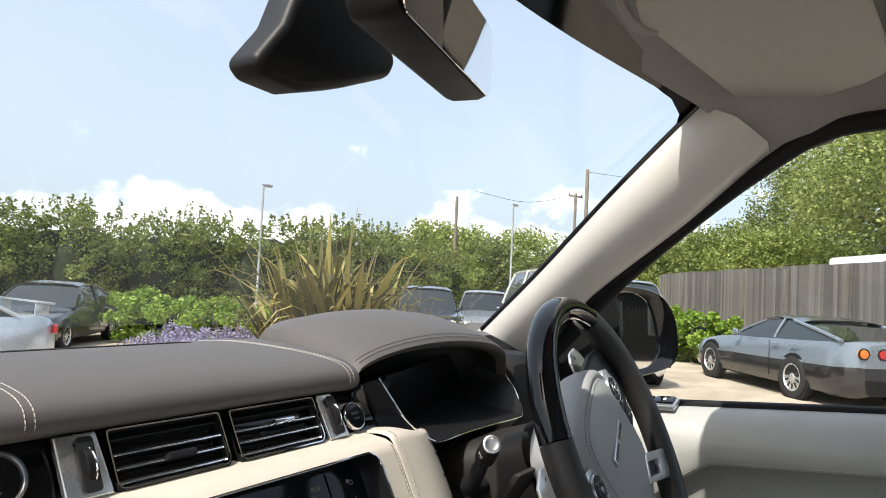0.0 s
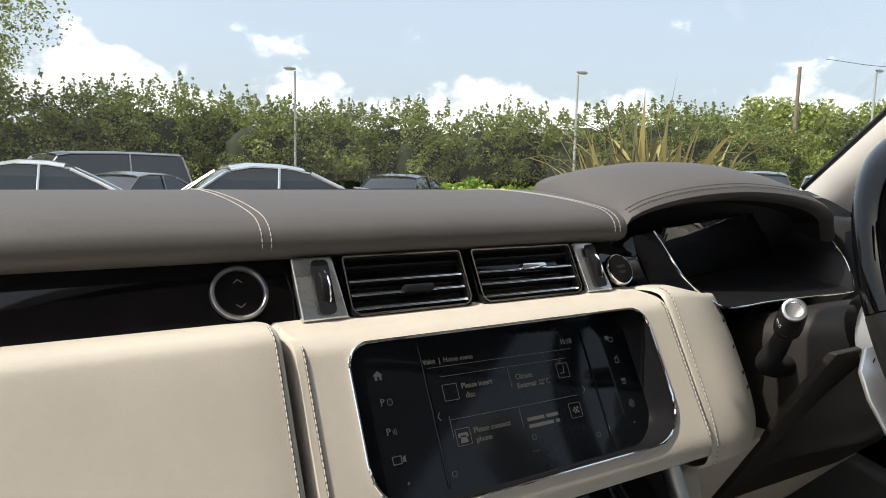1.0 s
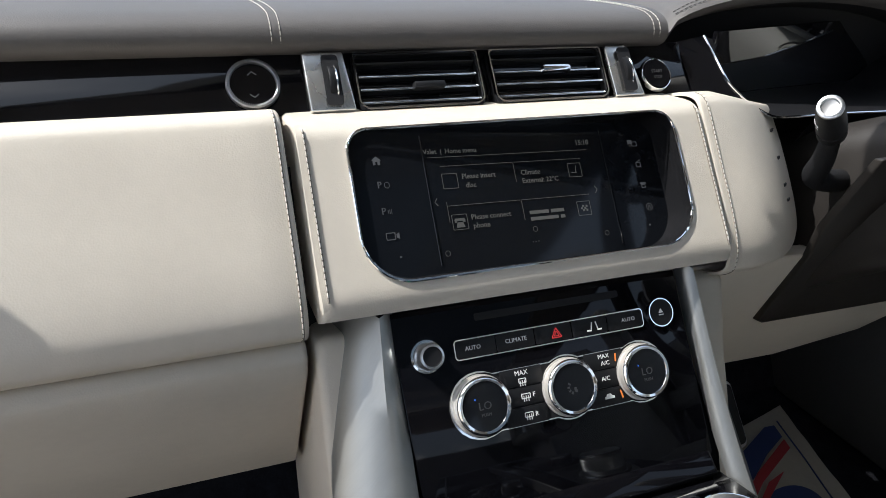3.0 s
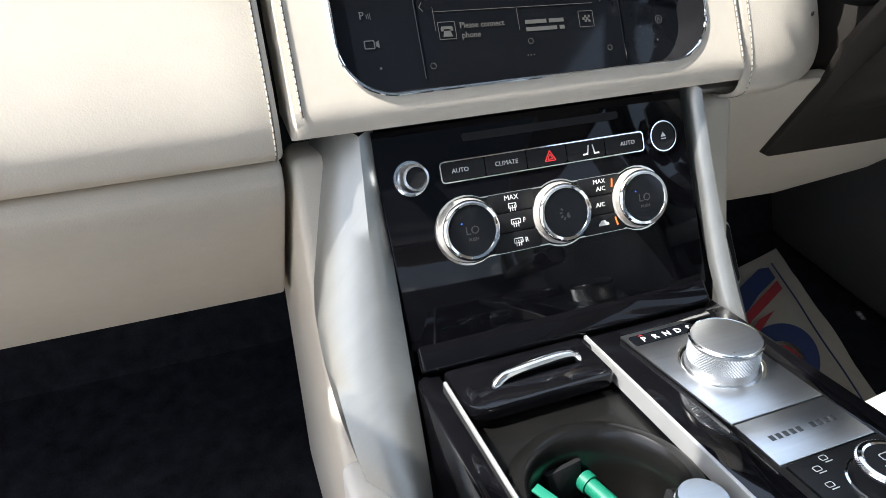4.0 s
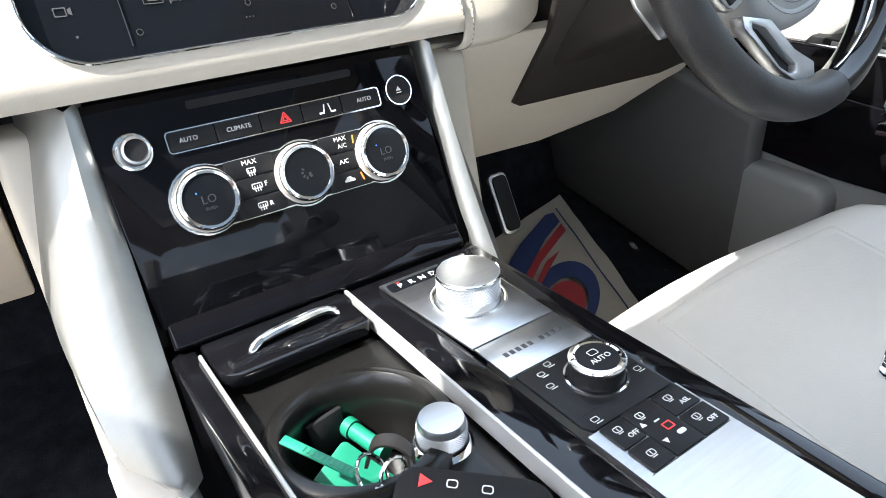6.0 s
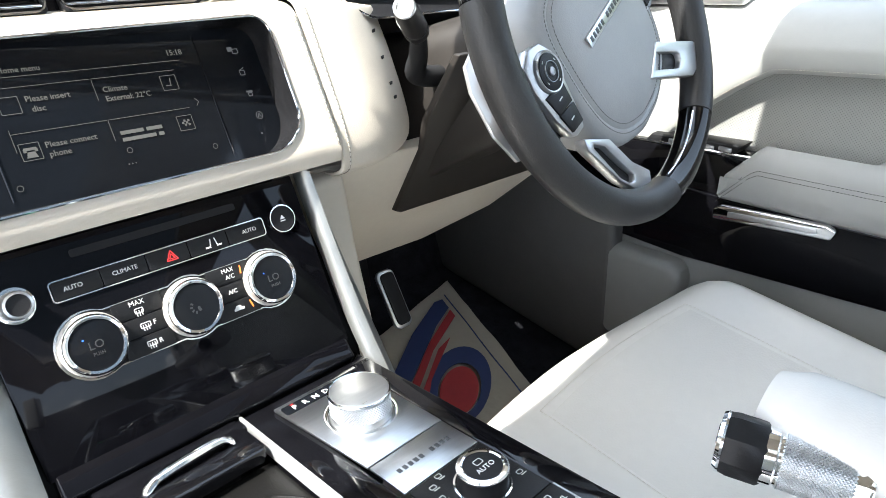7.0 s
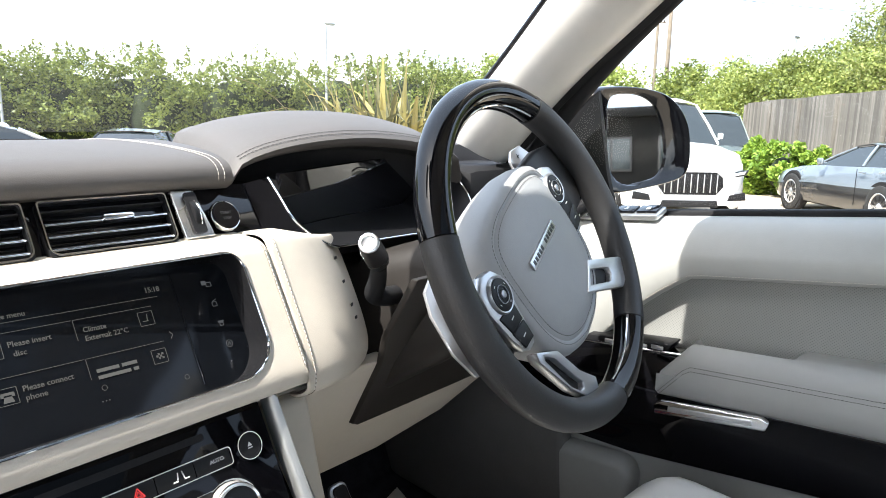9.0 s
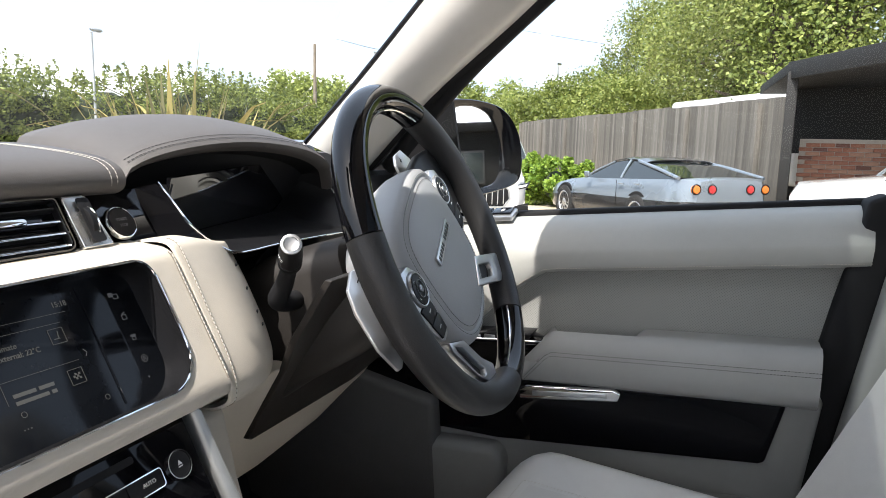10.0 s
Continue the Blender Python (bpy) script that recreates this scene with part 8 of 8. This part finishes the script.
def suv_front(t, m, L, W, H):
    """The wide face of a modern off-road car: grille with bars, slim lamps and a lower intake."""
    face = m @ frame_pose((0, L / 2 + 0.012, 0), (-1, 0, 0), (0, 0, 1))
    outline = [(-0.40, 0.46), (0.40, 0.46), (0.50, 0.58), (0.48, 0.72), (0.38, 0.80), (-0.38, 0.80), (-0.48, 0.72), (-0.50, 0.58)]
    bm = bmesh.new()
    slab(bm, outline, 0.02, face, 0.006)
    g = part("front_grille", bm, SOFTBLACK, t, "dark grille with bright bars")
    bm = bmesh.new()
    ring(bm, [(x * 1.05, 0.63 + (y - 0.63) * 1.10) for x, y in outline], outline, 0.03, face)
    part("grille_frame", bm, GALV, g)
    for k in range(9):
        bm = bmesh.new()
        box(bm, (0.016, 0.28, 0.012), face @ pose(-0.40 + 0.10 * k, 0.63, 0.024), 0.003)
        part("grille_bar", bm, GALV, g)
    for u in (-1, 1):
        bm = bmesh.new()
        slab(bm, [(u * x, y) for x, y in ((0.56, 0.70), (0.86, 0.76), (0.90, 0.85), (0.62, 0.80))][::u], 0.02, face @ pose(0, 0, -0.05 if u else 0), 0.006)
        part("front_lamp", bm, CARGLASS, t, "slim dark-edged front lamp")
        bm = bmesh.new()
        slab(bm, [(u * x, y) for x, y in ((0.60, 0.735), (0.82, 0.775), (0.85, 0.82), (0.64, 0.785))][::u], 0.012, face @ pose(0, 0, -0.028), 0.004)
        part("lamp_lens", bm, LAMPGLASS, t)
        bm = bmesh.new()
        slab(bm, [(u * x, y) for x, y in ((0.58, 0.36), (0.88, 0.38), (0.86, 0.50), (0.62, 0.46))][::u], 0.02, face @ pose(0, 0, -0.03), 0.006)
        part("side_intake", bm, SOFTBLACK, t)
    bm = bmesh.new()
    slab(bm, [(-0.45, 0.27), (0.45, 0.27), (0.42, 0.37), (-0.42, 0.37)], 0.02, face, 0.006)
    part("lower_intake", bm, SOFTBLACK, t)


def build_vehicles():
    grey2 = paint("silver_grey_paint", (0.20, 0.235, 0.27), 0.4)
    car("coupe", "two-tone silver and black wedge coupe with round red tail lamps", (12.81, 1.305), 50.5, 4.48, 1.80, 1.22, paint_mat=grey2, low=0.17, wheels=(0.185, 0.735), wheel_r=0.325, lower_mat=paint("black_paint", (0.012, 0.012, 0.013), 0.0), roof_mat=paint("roof_black", (0.02, 0.02, 0.022), 0.0), **COUPE)
    silver = paint("silver_paint", (0.48, 0.53, 0.58), 0.4)
    car("saloon_car", "silver four-door saloon with a tall rear wing", at(14.8, 10.9), -84, 4.75, 1.80, 1.47, paint_mat=silver, tail="plain", wing=True, **LOWSALOON)
    black = paint("black_car_paint", (0.010, 0.011, 0.013), 0.0)
    car("black_saloon", "black saloon with bright alloy wheels beside the hedge", at(27.6, 18.4), 229, 4.8, 1.85, 1.40, paint_mat=black, tail="plain", **SALOON)
    car("camper_van", "grey camper van with a dark raised roof", at(4.0, 19.5), 248, 4.9, 1.90, 1.92, paint_mat=paint("grey_van_paint", (0.36, 0.37, 0.36), 0.2), tail="plain", category="van", roof_mat=black, **VAN)
    car("pale_saloon", "pale silver saloon parked in front of the camper van", at(-0.8, 14.5), -84, 4.7, 1.82, 1.55, paint_mat=paint("white_paint", (0.62, 0.65, 0.68), 0.2), tail="plain", **LOWSALOON)
    car("red_hatchback", "dark red hatchback among the parked cars", at(-14.0, 15.5), -84, 4.3, 1.76, 1.62, paint_mat=paint("dark_red_paint", (0.22, 0.015, 0.03), 0.1), tail="plain", **ESTATE)
    car("green_suv", "dark off-road car under the oak tree", at(-8.0, 21.5), 200, 4.6, 1.85, 1.75, paint_mat=paint("dark_green_paint", (0.03, 0.045, 0.035), 0.2), tail="plain", **SUV)
    car("blue_saloon", "small grey car behind the camper van", at(6.5, 16.5), 230, 4.2, 1.72, 1.38, paint_mat=paint("dark_grey_paint", (0.12, 0.13, 0.14), 0.3), tail="plain", **SALOON)
    car("dark_suv", "dark car parked beyond the flax plant", at(56.0, 19.5), 236, 4.6, 1.85, 1.52, paint_mat=paint("navy_paint", (0.02, 0.026, 0.035), 0.2), tail="plain", **SUV)
    car("small_hatchback", "grey hatchback parked beyond the flax plant", at(61.0, 20.5), 240, 4.0, 1.72, 1.44, paint_mat=paint("mid_grey_paint", (0.20, 0.21, 0.22), 0.4), tail="plain", **ESTATE)
    suv, _, suv_m = car("white_suv", "white sport utility car facing the camera", (12.0, 5.17), 230, 4.7, 1.95, 1.92, paint_mat=paint("bright_white_paint", (0.80, 0.80, 0.79), 0.0), tail="plain", wheel_r=0.36, **SUV)
    suv_front(suv, suv_m, 4.7, 1.95, 1.92)
    car("green_van", "pale green van beyond the white car", at(72.3, 21.0), 238, 4.7, 1.88, 1.90, paint_mat=paint("pale_green_paint", (0.10, 0.125, 0.115), 0.2), tail="plain", category="van", **VAN)
    car("white_coupe", "white car parked beside the open black shed", (10.5, -3.05), 8, 4.3, 1.78, 1.66, paint_mat=paint("pure_white_paint", (0.82, 0.82, 0.80), 0.0), tail="plain", **SUV)


def build_boundary():
    # close-boarded fence, each board a piece
    a, b = Vector((-0.35 + 26.4 * math.sin(radians(75.3)), 0.25 + 26.4 * math.cos(radians(75.3)), 0)), Vector((-0.35 + 12.7 * math.sin(radians(95.2)), 0.25 + 12.7 * math.cos(radians(95.2)), 0))
    f = thing("fence", "tall weathered grey close-boarded timber fence", "fence", at=tuple(a))
    d = (b - a)
    n = int(d.length / 0.125)
    u = d.normalized()
    ang = math.degrees(math.atan2(u.y, u.x))
    base = bmesh.new()
    box(base, (0.132, 0.018, 1.0), Matrix.Identity(4))
    boards = []
    for q, tone in enumerate(((0.135, 0.124, 0.108), (0.10, 0.092, 0.080), (0.175, 0.162, 0.142))):
        me = bpy.data.meshes.new("board")
        base.to_mesh(me)
        me.materials.append(OLDWOOD if q == 0 else material("weathered_board", tone, 0.9, vary=0.35, scale=4, bump=0.6, bump_scale=60, stretch=(6, 6, 0.6)))
        boards.append(me)
    base.free()
    rng = random.Random(3)
    for k in range(n):
        p = a + u * (0.0625 + 0.125 * k)
        z = gz(p.x, p.y)
        top = 2.23 + rng.uniform(-0.004, 0.004) + 0.02 * (k // 15 % 2)
        ob = new("board", boards[rng.choice((0, 0, 1, 1, 2))])
        ob.parent = f
        ob.matrix_basis = Matrix.Translation(-a) @ Matrix.Translation((p.x, p.y, (z + top) / 2)) @ pose(0, 0, 0, rng.uniform(-0.4, 0.4), 0, ang + rng.uniform(-2, 6)) @ Matrix.Diagonal((1, 1, top - z + 0.05, 1))
    side = Vector((-u.y, u.x, 0))
    if side.x > 0:
        side = -side
    for k in range(int(d.length / 2.4) + 1):
        p = a + u * 2.4 * k + side * 0.06
        z = gz(p.x, p.y)
        bm = bmesh.new()
        box(bm, (0.11, 0.10, 2.21 - z), pose(p.x, p.y, (z + 2.19) / 2, 0, 0, ang), 0.008)
        part("fence_post", bm, OLDWOOD, f)
    # open-fronted shed with a brick side
    s = thing("shed", "open black timber shed with a flat roof and brick wall", "shed", at=(0, 0, 0))
    m = Matrix.Translation((-0.35 + 12.6 * math.sin(radians(95.0)), 0.25 + 12.6 * math.cos(radians(95.0)), 0)) @ Matrix.Rotation(radians(-97), 4, "Z")
    tarry = material("black_timber", (0.010, 0.0095, 0.009), 0.7, vary=0.3, scale=6, bump=0.4, bump_scale=40)
    bm = bmesh.new()
    box(bm, (0.16, 0.16, 2.75), m @ pose(0.08, 0, 1.28), 0.01)
    part("corner_post", bm, tarry, s)
    bm = bmesh.new()
    prism(bm, [(12.2, -0.85), (8.55, -2.47), (8.9, -9.5), (16.5, -9.5), (16.5, -0.7)], 2.62, 2.80, "z", 0.01)
    part("flat_roof", bm, tarry, s)
    bm = bmesh.new()
    box(bm, (4.1, 0.08, 0.27), Matrix.Translation((10.36, -1.70, 2.675)) @ Matrix.Rotation(radians(-156.2), 4, "Z"), 0.01)
    part("fascia_board", bm, tarry, s)
    bm = bmesh.new()
    box(bm, (9.0, 0.10, 1.5), m @ pose(4.4, 3.0, 2.1))
    part("back_wall", bm, tarry, s)
    w = part("brick_backing", brick_backing(m), material("mortar", (0.42, 0.38, 0.33), 0.95, vary=0.15, scale=6, bump=0.5, bump_scale=60), s, "pale mortar bed")
    bricks = [material("brick_red", (0.30, 0.115, 0.07), 0.9, vary=0.2, scale=8, second=(0.42, 0.20, 0.13), bump=0.5, bump_scale=80), material("brick_pale", (0.42, 0.24, 0.165), 0.9, vary=0.2, scale=8, bump=0.5, bump_scale=80), material("brick_dark", (0.17, 0.08, 0.06), 0.9, vary=0.2, scale=8, bump=0.5, bump_scale=80)]
    meshes = []
    for bmn in bricks:
        bmx = bmesh.new()
        box(bmx, (0.213, 0.03, 0.063), Matrix.Identity(4), 0.004, 1)
        q = bpy.data.meshes.new("brick")
        bmx.to_mesh(q)
        bmx.free()
        q.materials.append(bmn)
        meshes.append(q)
    for j in range(20):
        for i in range(15):
            ob = new("brick", meshes[rng.choice((0, 0, 0, 1, 1, 2))])
            ob.parent = w
            ob.matrix_basis = m @ pose(0.35 + 0.223 * i + (0.11 if j % 2 else 0), 1.02 + rng.uniform(-0.002, 0.002), 0.10 + 0.074 * j)
    # wooden bench against the fence
    bn = thing("garden_bench", "weathered wooden folding bench beside the fence", "bench", at=(0, 0, 0))
    bx, by = at(94.0, 14.0)
    mb = Matrix.Translation((bx, by, gz(bx, by))) @ Matrix.Rotation(radians(-70), 4, "Z")
    teak = material("teak", (0.24, 0.14, 0.075), 0.7, vary=0.25, scale=6)
    for k in range(5):
        bm = bmesh.new()
        box(bm, (0.9, 0.07, 0.022), mb @ pose(0, -0.20 + 0.085 * k, 0.44), 0.004)
        part("seat_slat", bm, teak, bn)
        bm = bmesh.new()
        box(bm, (0.9, 0.022, 0.07), mb @ pose(0, 0.22 + 0.02 * k, 0.52 + 0.095 * k, -12), 0.004)
        part("back_slat", bm, teak, bn)
    for sx in (-0.4, 0.4):
        for sy in (-0.2, 0.2):
            bm = bmesh.new()
            box(bm, (0.05, 0.05, 0.46), mb @ pose(sx, sy, 0.22), 0.005)
            part("leg", bm, teak, bn)
    # white trailer roof showing over the fence
    x, y = at(93.5, 20.0)
    tr = thing("box_trailer", "plain white box trailer behind the fence", "trailer", at=(x, y, gz(x, y)))
    mt = Matrix.Translation((x, y, gz(x, y))) @ Matrix.Rotation(math.atan2(u.y, u.x), 4, "Z")
    bm = bmesh.new()
    box(bm, (5.6, 2.2, 2.15), mt @ pose(0, 0, 1.68), 0.12, 3)
    part("box_body", bm, paint("trailer_white", (0.80, 0.80, 0.78), 0.0), tr)
    for q in (-0.5, 0.5):
        bm = bmesh.new()
        cyl(bm, 0.34, 0.34, 2.0, mt @ pose(q, 0, 0.32, 90), 24, 0.02)
        part("axle_wheel", bm, TYRE, tr)


def build_office():
    """A dark single-storey building behind the car, seen in the door mirror."""
    t = thing("office_building", "dark timber single-storey building with dark-framed windows", "building", at=(15.5, -24.0, gz(15, -24)))
    m = Matrix.Translation((15.5, -24.0, gz(15, -24))) @ Matrix.Rotation(radians(25), 4, "Z")
    dark = material("dark_cladding", (0.010, 0.010, 0.010), 0.9, vary=0.2, scale=5, bump=0.4, bump_scale=30, spec=0.05)
    frame_paint = material("dark_frame_paint", (0.06, 0.06, 0.06), 0.7, vary=0.15, scale=8, spec=0.2)
    bm = bmesh.new()
    box(bm, (16, 6, 3.0), m @ pose(0, 0, 1.5), 0.02)
    part("wall", bm, dark, t)
    bm = bmesh.new()
    box(bm, (16.8, 6.8, 0.35), m @ pose(0, 0, 3.15), 0.03)
    part("roof", bm, dark, t)
    for k in range(6):
        bm = bmesh.new()
        box(bm, (1.5, 0.06, 1.3), m @ pose(-6.2 + 2.45 * k, 3.02, 1.6), 0.01)
        w = part("window", bm, frame_paint, t, "dark grey timber-framed window")
        for q in (-0.36, 0.36):
            bm = bmesh.new()
            box(bm, (0.64, 0.02, 1.14), m @ pose(-6.2 + 2.45 * k + q, 3.06, 1.6))
            part("pane", bm, CARGLASS, w)


def brick_backing(m):
    bm = bmesh.new()
    box(bm, (3.5, 0.18, 1.62), m @ pose(2.0, 1.115, 0.80))
    return bm


def build_planting():
    x, y = at(48.0, 8.6)
    sword_plant("flax_plant", x, y, 2.62, 1.20, 190, "large flax plant with long yellow-green sword leaves", BLADE, 11, 0.095, 190, 1.5, 9, 0.55)
    for az, dist, h, sp, n, sd in ((43.2, 8.0, 1.45, 0.75, 110, 12), (46.0, 7.4, 1.25, 0.75, 100, 13), (54.0, 8.2, 1.60, 0.95, 150, 14), (41.0, 8.2, 1.30, 0.75, 100, 15), (51.0, 7.6, 1.45, 0.85, 120, 16), (56.5, 8.8, 1.35, 0.85, 110, 17)):
        x, y = at(az, dist)
        sword_plant("bronze_grass", x, y, h, sp, n, "bronze sword-leaved grass clump", BLADERED, sd, 0.045)
    rng = np.random.default_rng(21)
    for az, dist in ((36.6, 8.0), (38.2, 7.6), (39.6, 7.6), (35.4, 8.3), (40.8, 7.8)):
        x, y = at(az, dist)
        z = gz(x, y)
        t = thing("lavender", "purple lavender in flower on the gravel", "lavender", "lavender plants", at=(x, y, z))
        m = 1700
        a, r = rng.uniform(0, 2 * np.pi, m), rng.uniform(0, 0.5, m) ** 0.7
        top = 0.88 * (1 - 0.55 * r) * rng.uniform(0.75, 1.1, m)
        pts = np.stack([x + r * np.cos(a), y + r * np.sin(a), z + top], 1)
        leaf_mesh("bloom", np.concatenate([pts + np.array((0, 0, 0.02 * q)) for q in range(3)]), 0.016, rng, LAVENDER, t, "", 0.3, 1.8)
        pts2 = np.stack([x + r * np.cos(a) * 0.9, y + r * np.sin(a) * 0.9, z + top * rng.uniform(0.1, 0.8, m)], 1)
        leaf_mesh("foliage", pts2, 0.020, rng, LEAFPALE, t, "", 0.3, 6.0)
    k = 0
    for az, dist, w, h in ((34.0, 18.5, 2.2, 1.25), (36.8, 18.0, 2.0, 1.25), (39.5, 17.5, 1.9, 1.1), (32.2, 21.0, 2.0, 1.2), (42.5, 17.5, 2.0, 1.2)):
        x, y = at(az, dist)
        k += 1
        low_bush("laurel_bush", x, y, w, h, "bright green low bush at the foot of the hedge", LEAFBRIGHT, 40 + k, 6000, 0.06)
    for az, dist, w, h in ((76.4, 17.0, 1.25, 1.25), (78.2, 16.7, 1.35, 1.22), (79.9, 16.5, 1.15, 1.05)):
        x, y = at(az, dist)
        k += 1
        low_bush("laurel_bush", x, y, w, h, "glossy bright green laurel bush in front of the fence", LEAFBRIGHT, 60 + k, 9000, 0.065)
    x, y = at(-8.0, 31)
    tree("oak_tree", x, y, 11.5, 4.9, "large spreading oak tree above the hedge", LEAFDARK, 70, 85000, 0.080, 0.26, 75)
    for j, (az, dist, h, r) in enumerate(((57.5, 52, 7.2, 3.6), (61.0, 55, 6.6, 3.8), (64.5, 60, 7.0, 4.2), (68.5, 58, 6.0, 3.8), (54.0, 56, 6.4, 3.8), (72.5, 48, 5.6, 3.4))):
        x, y = at(az, dist)
        tree("round_tree", x, y, h, r, "rounded dark green tree beyond the car park", LEAFDARK if j % 2 == 0 else LEAF, 80 + j, 12000, 0.17, 0.05, 70)
    for j, (az, dist, h, r, mt) in enumerate(((76.0, 34, 4.4, 2.6, LEAFPALE), (79.5, 32, 4.5, 2.8, LEAF), (83.0, 30, 4.6, 2.6, LEAFPALE), (91.5, 27, 8.2, 3.2, LEAFPALE), (94.0, 24, 8.6, 3.4, LEAF), (97.5, 22, 9.2, 3.8, LEAFPALE), (104, 22, 9.5, 3.8, LEAF), (85.2, 36, 8.6, 2.3, LEAF), (90.8, 33, 10.5, 3.7, LEAFPALE))):
        x, y = at(az, dist)
        tree("boundary_tree", x, y, h, r, "leafy green tree behind the fence", mt, 100 + j, 30000, 0.078, 0.08, 130)


def build_posts():
    for az, dist, h, turn in ((19.1, 27, 4.85, 180), (42.1, 27, 4.98, 0), (63.05, 34, 5.65, 0), (78.0, 33, 5.18, 0)):
        lamp_post(az, dist, h, turn=turn)
    telegraph_pole(58.25, 36, 6.2, "plain timber telegraph pole", r=0.10)
    p = telegraph_pole(69.1, 60, 12.1, "tall timber power pole with fittings", r=0.2)
    q = telegraph_pole(68.2, 58, 9.7, "timber power pole with a crossarm", True, 0.15)
    for k, (s, e) in enumerate(((p, p + Vector((30, -28, -0.5))), (q, q + Vector((-5.5, 6.5, -0.4))))):
        bm = bmesh.new()
        mid = (s + e) / 2 - Vector((0, 0, 0.8))
        tube(bm, spline([s - Vector((0, 0, 0.2)), mid, e], 8), 0.018, 5)
        tagged(part("power_line", bm, SOFTBLACK), "thin dark overhead power line", "cable")


build_ground()
build_posts()
build_vehicles()
build_planting()
build_hedge()
build_boundary()
build_office()
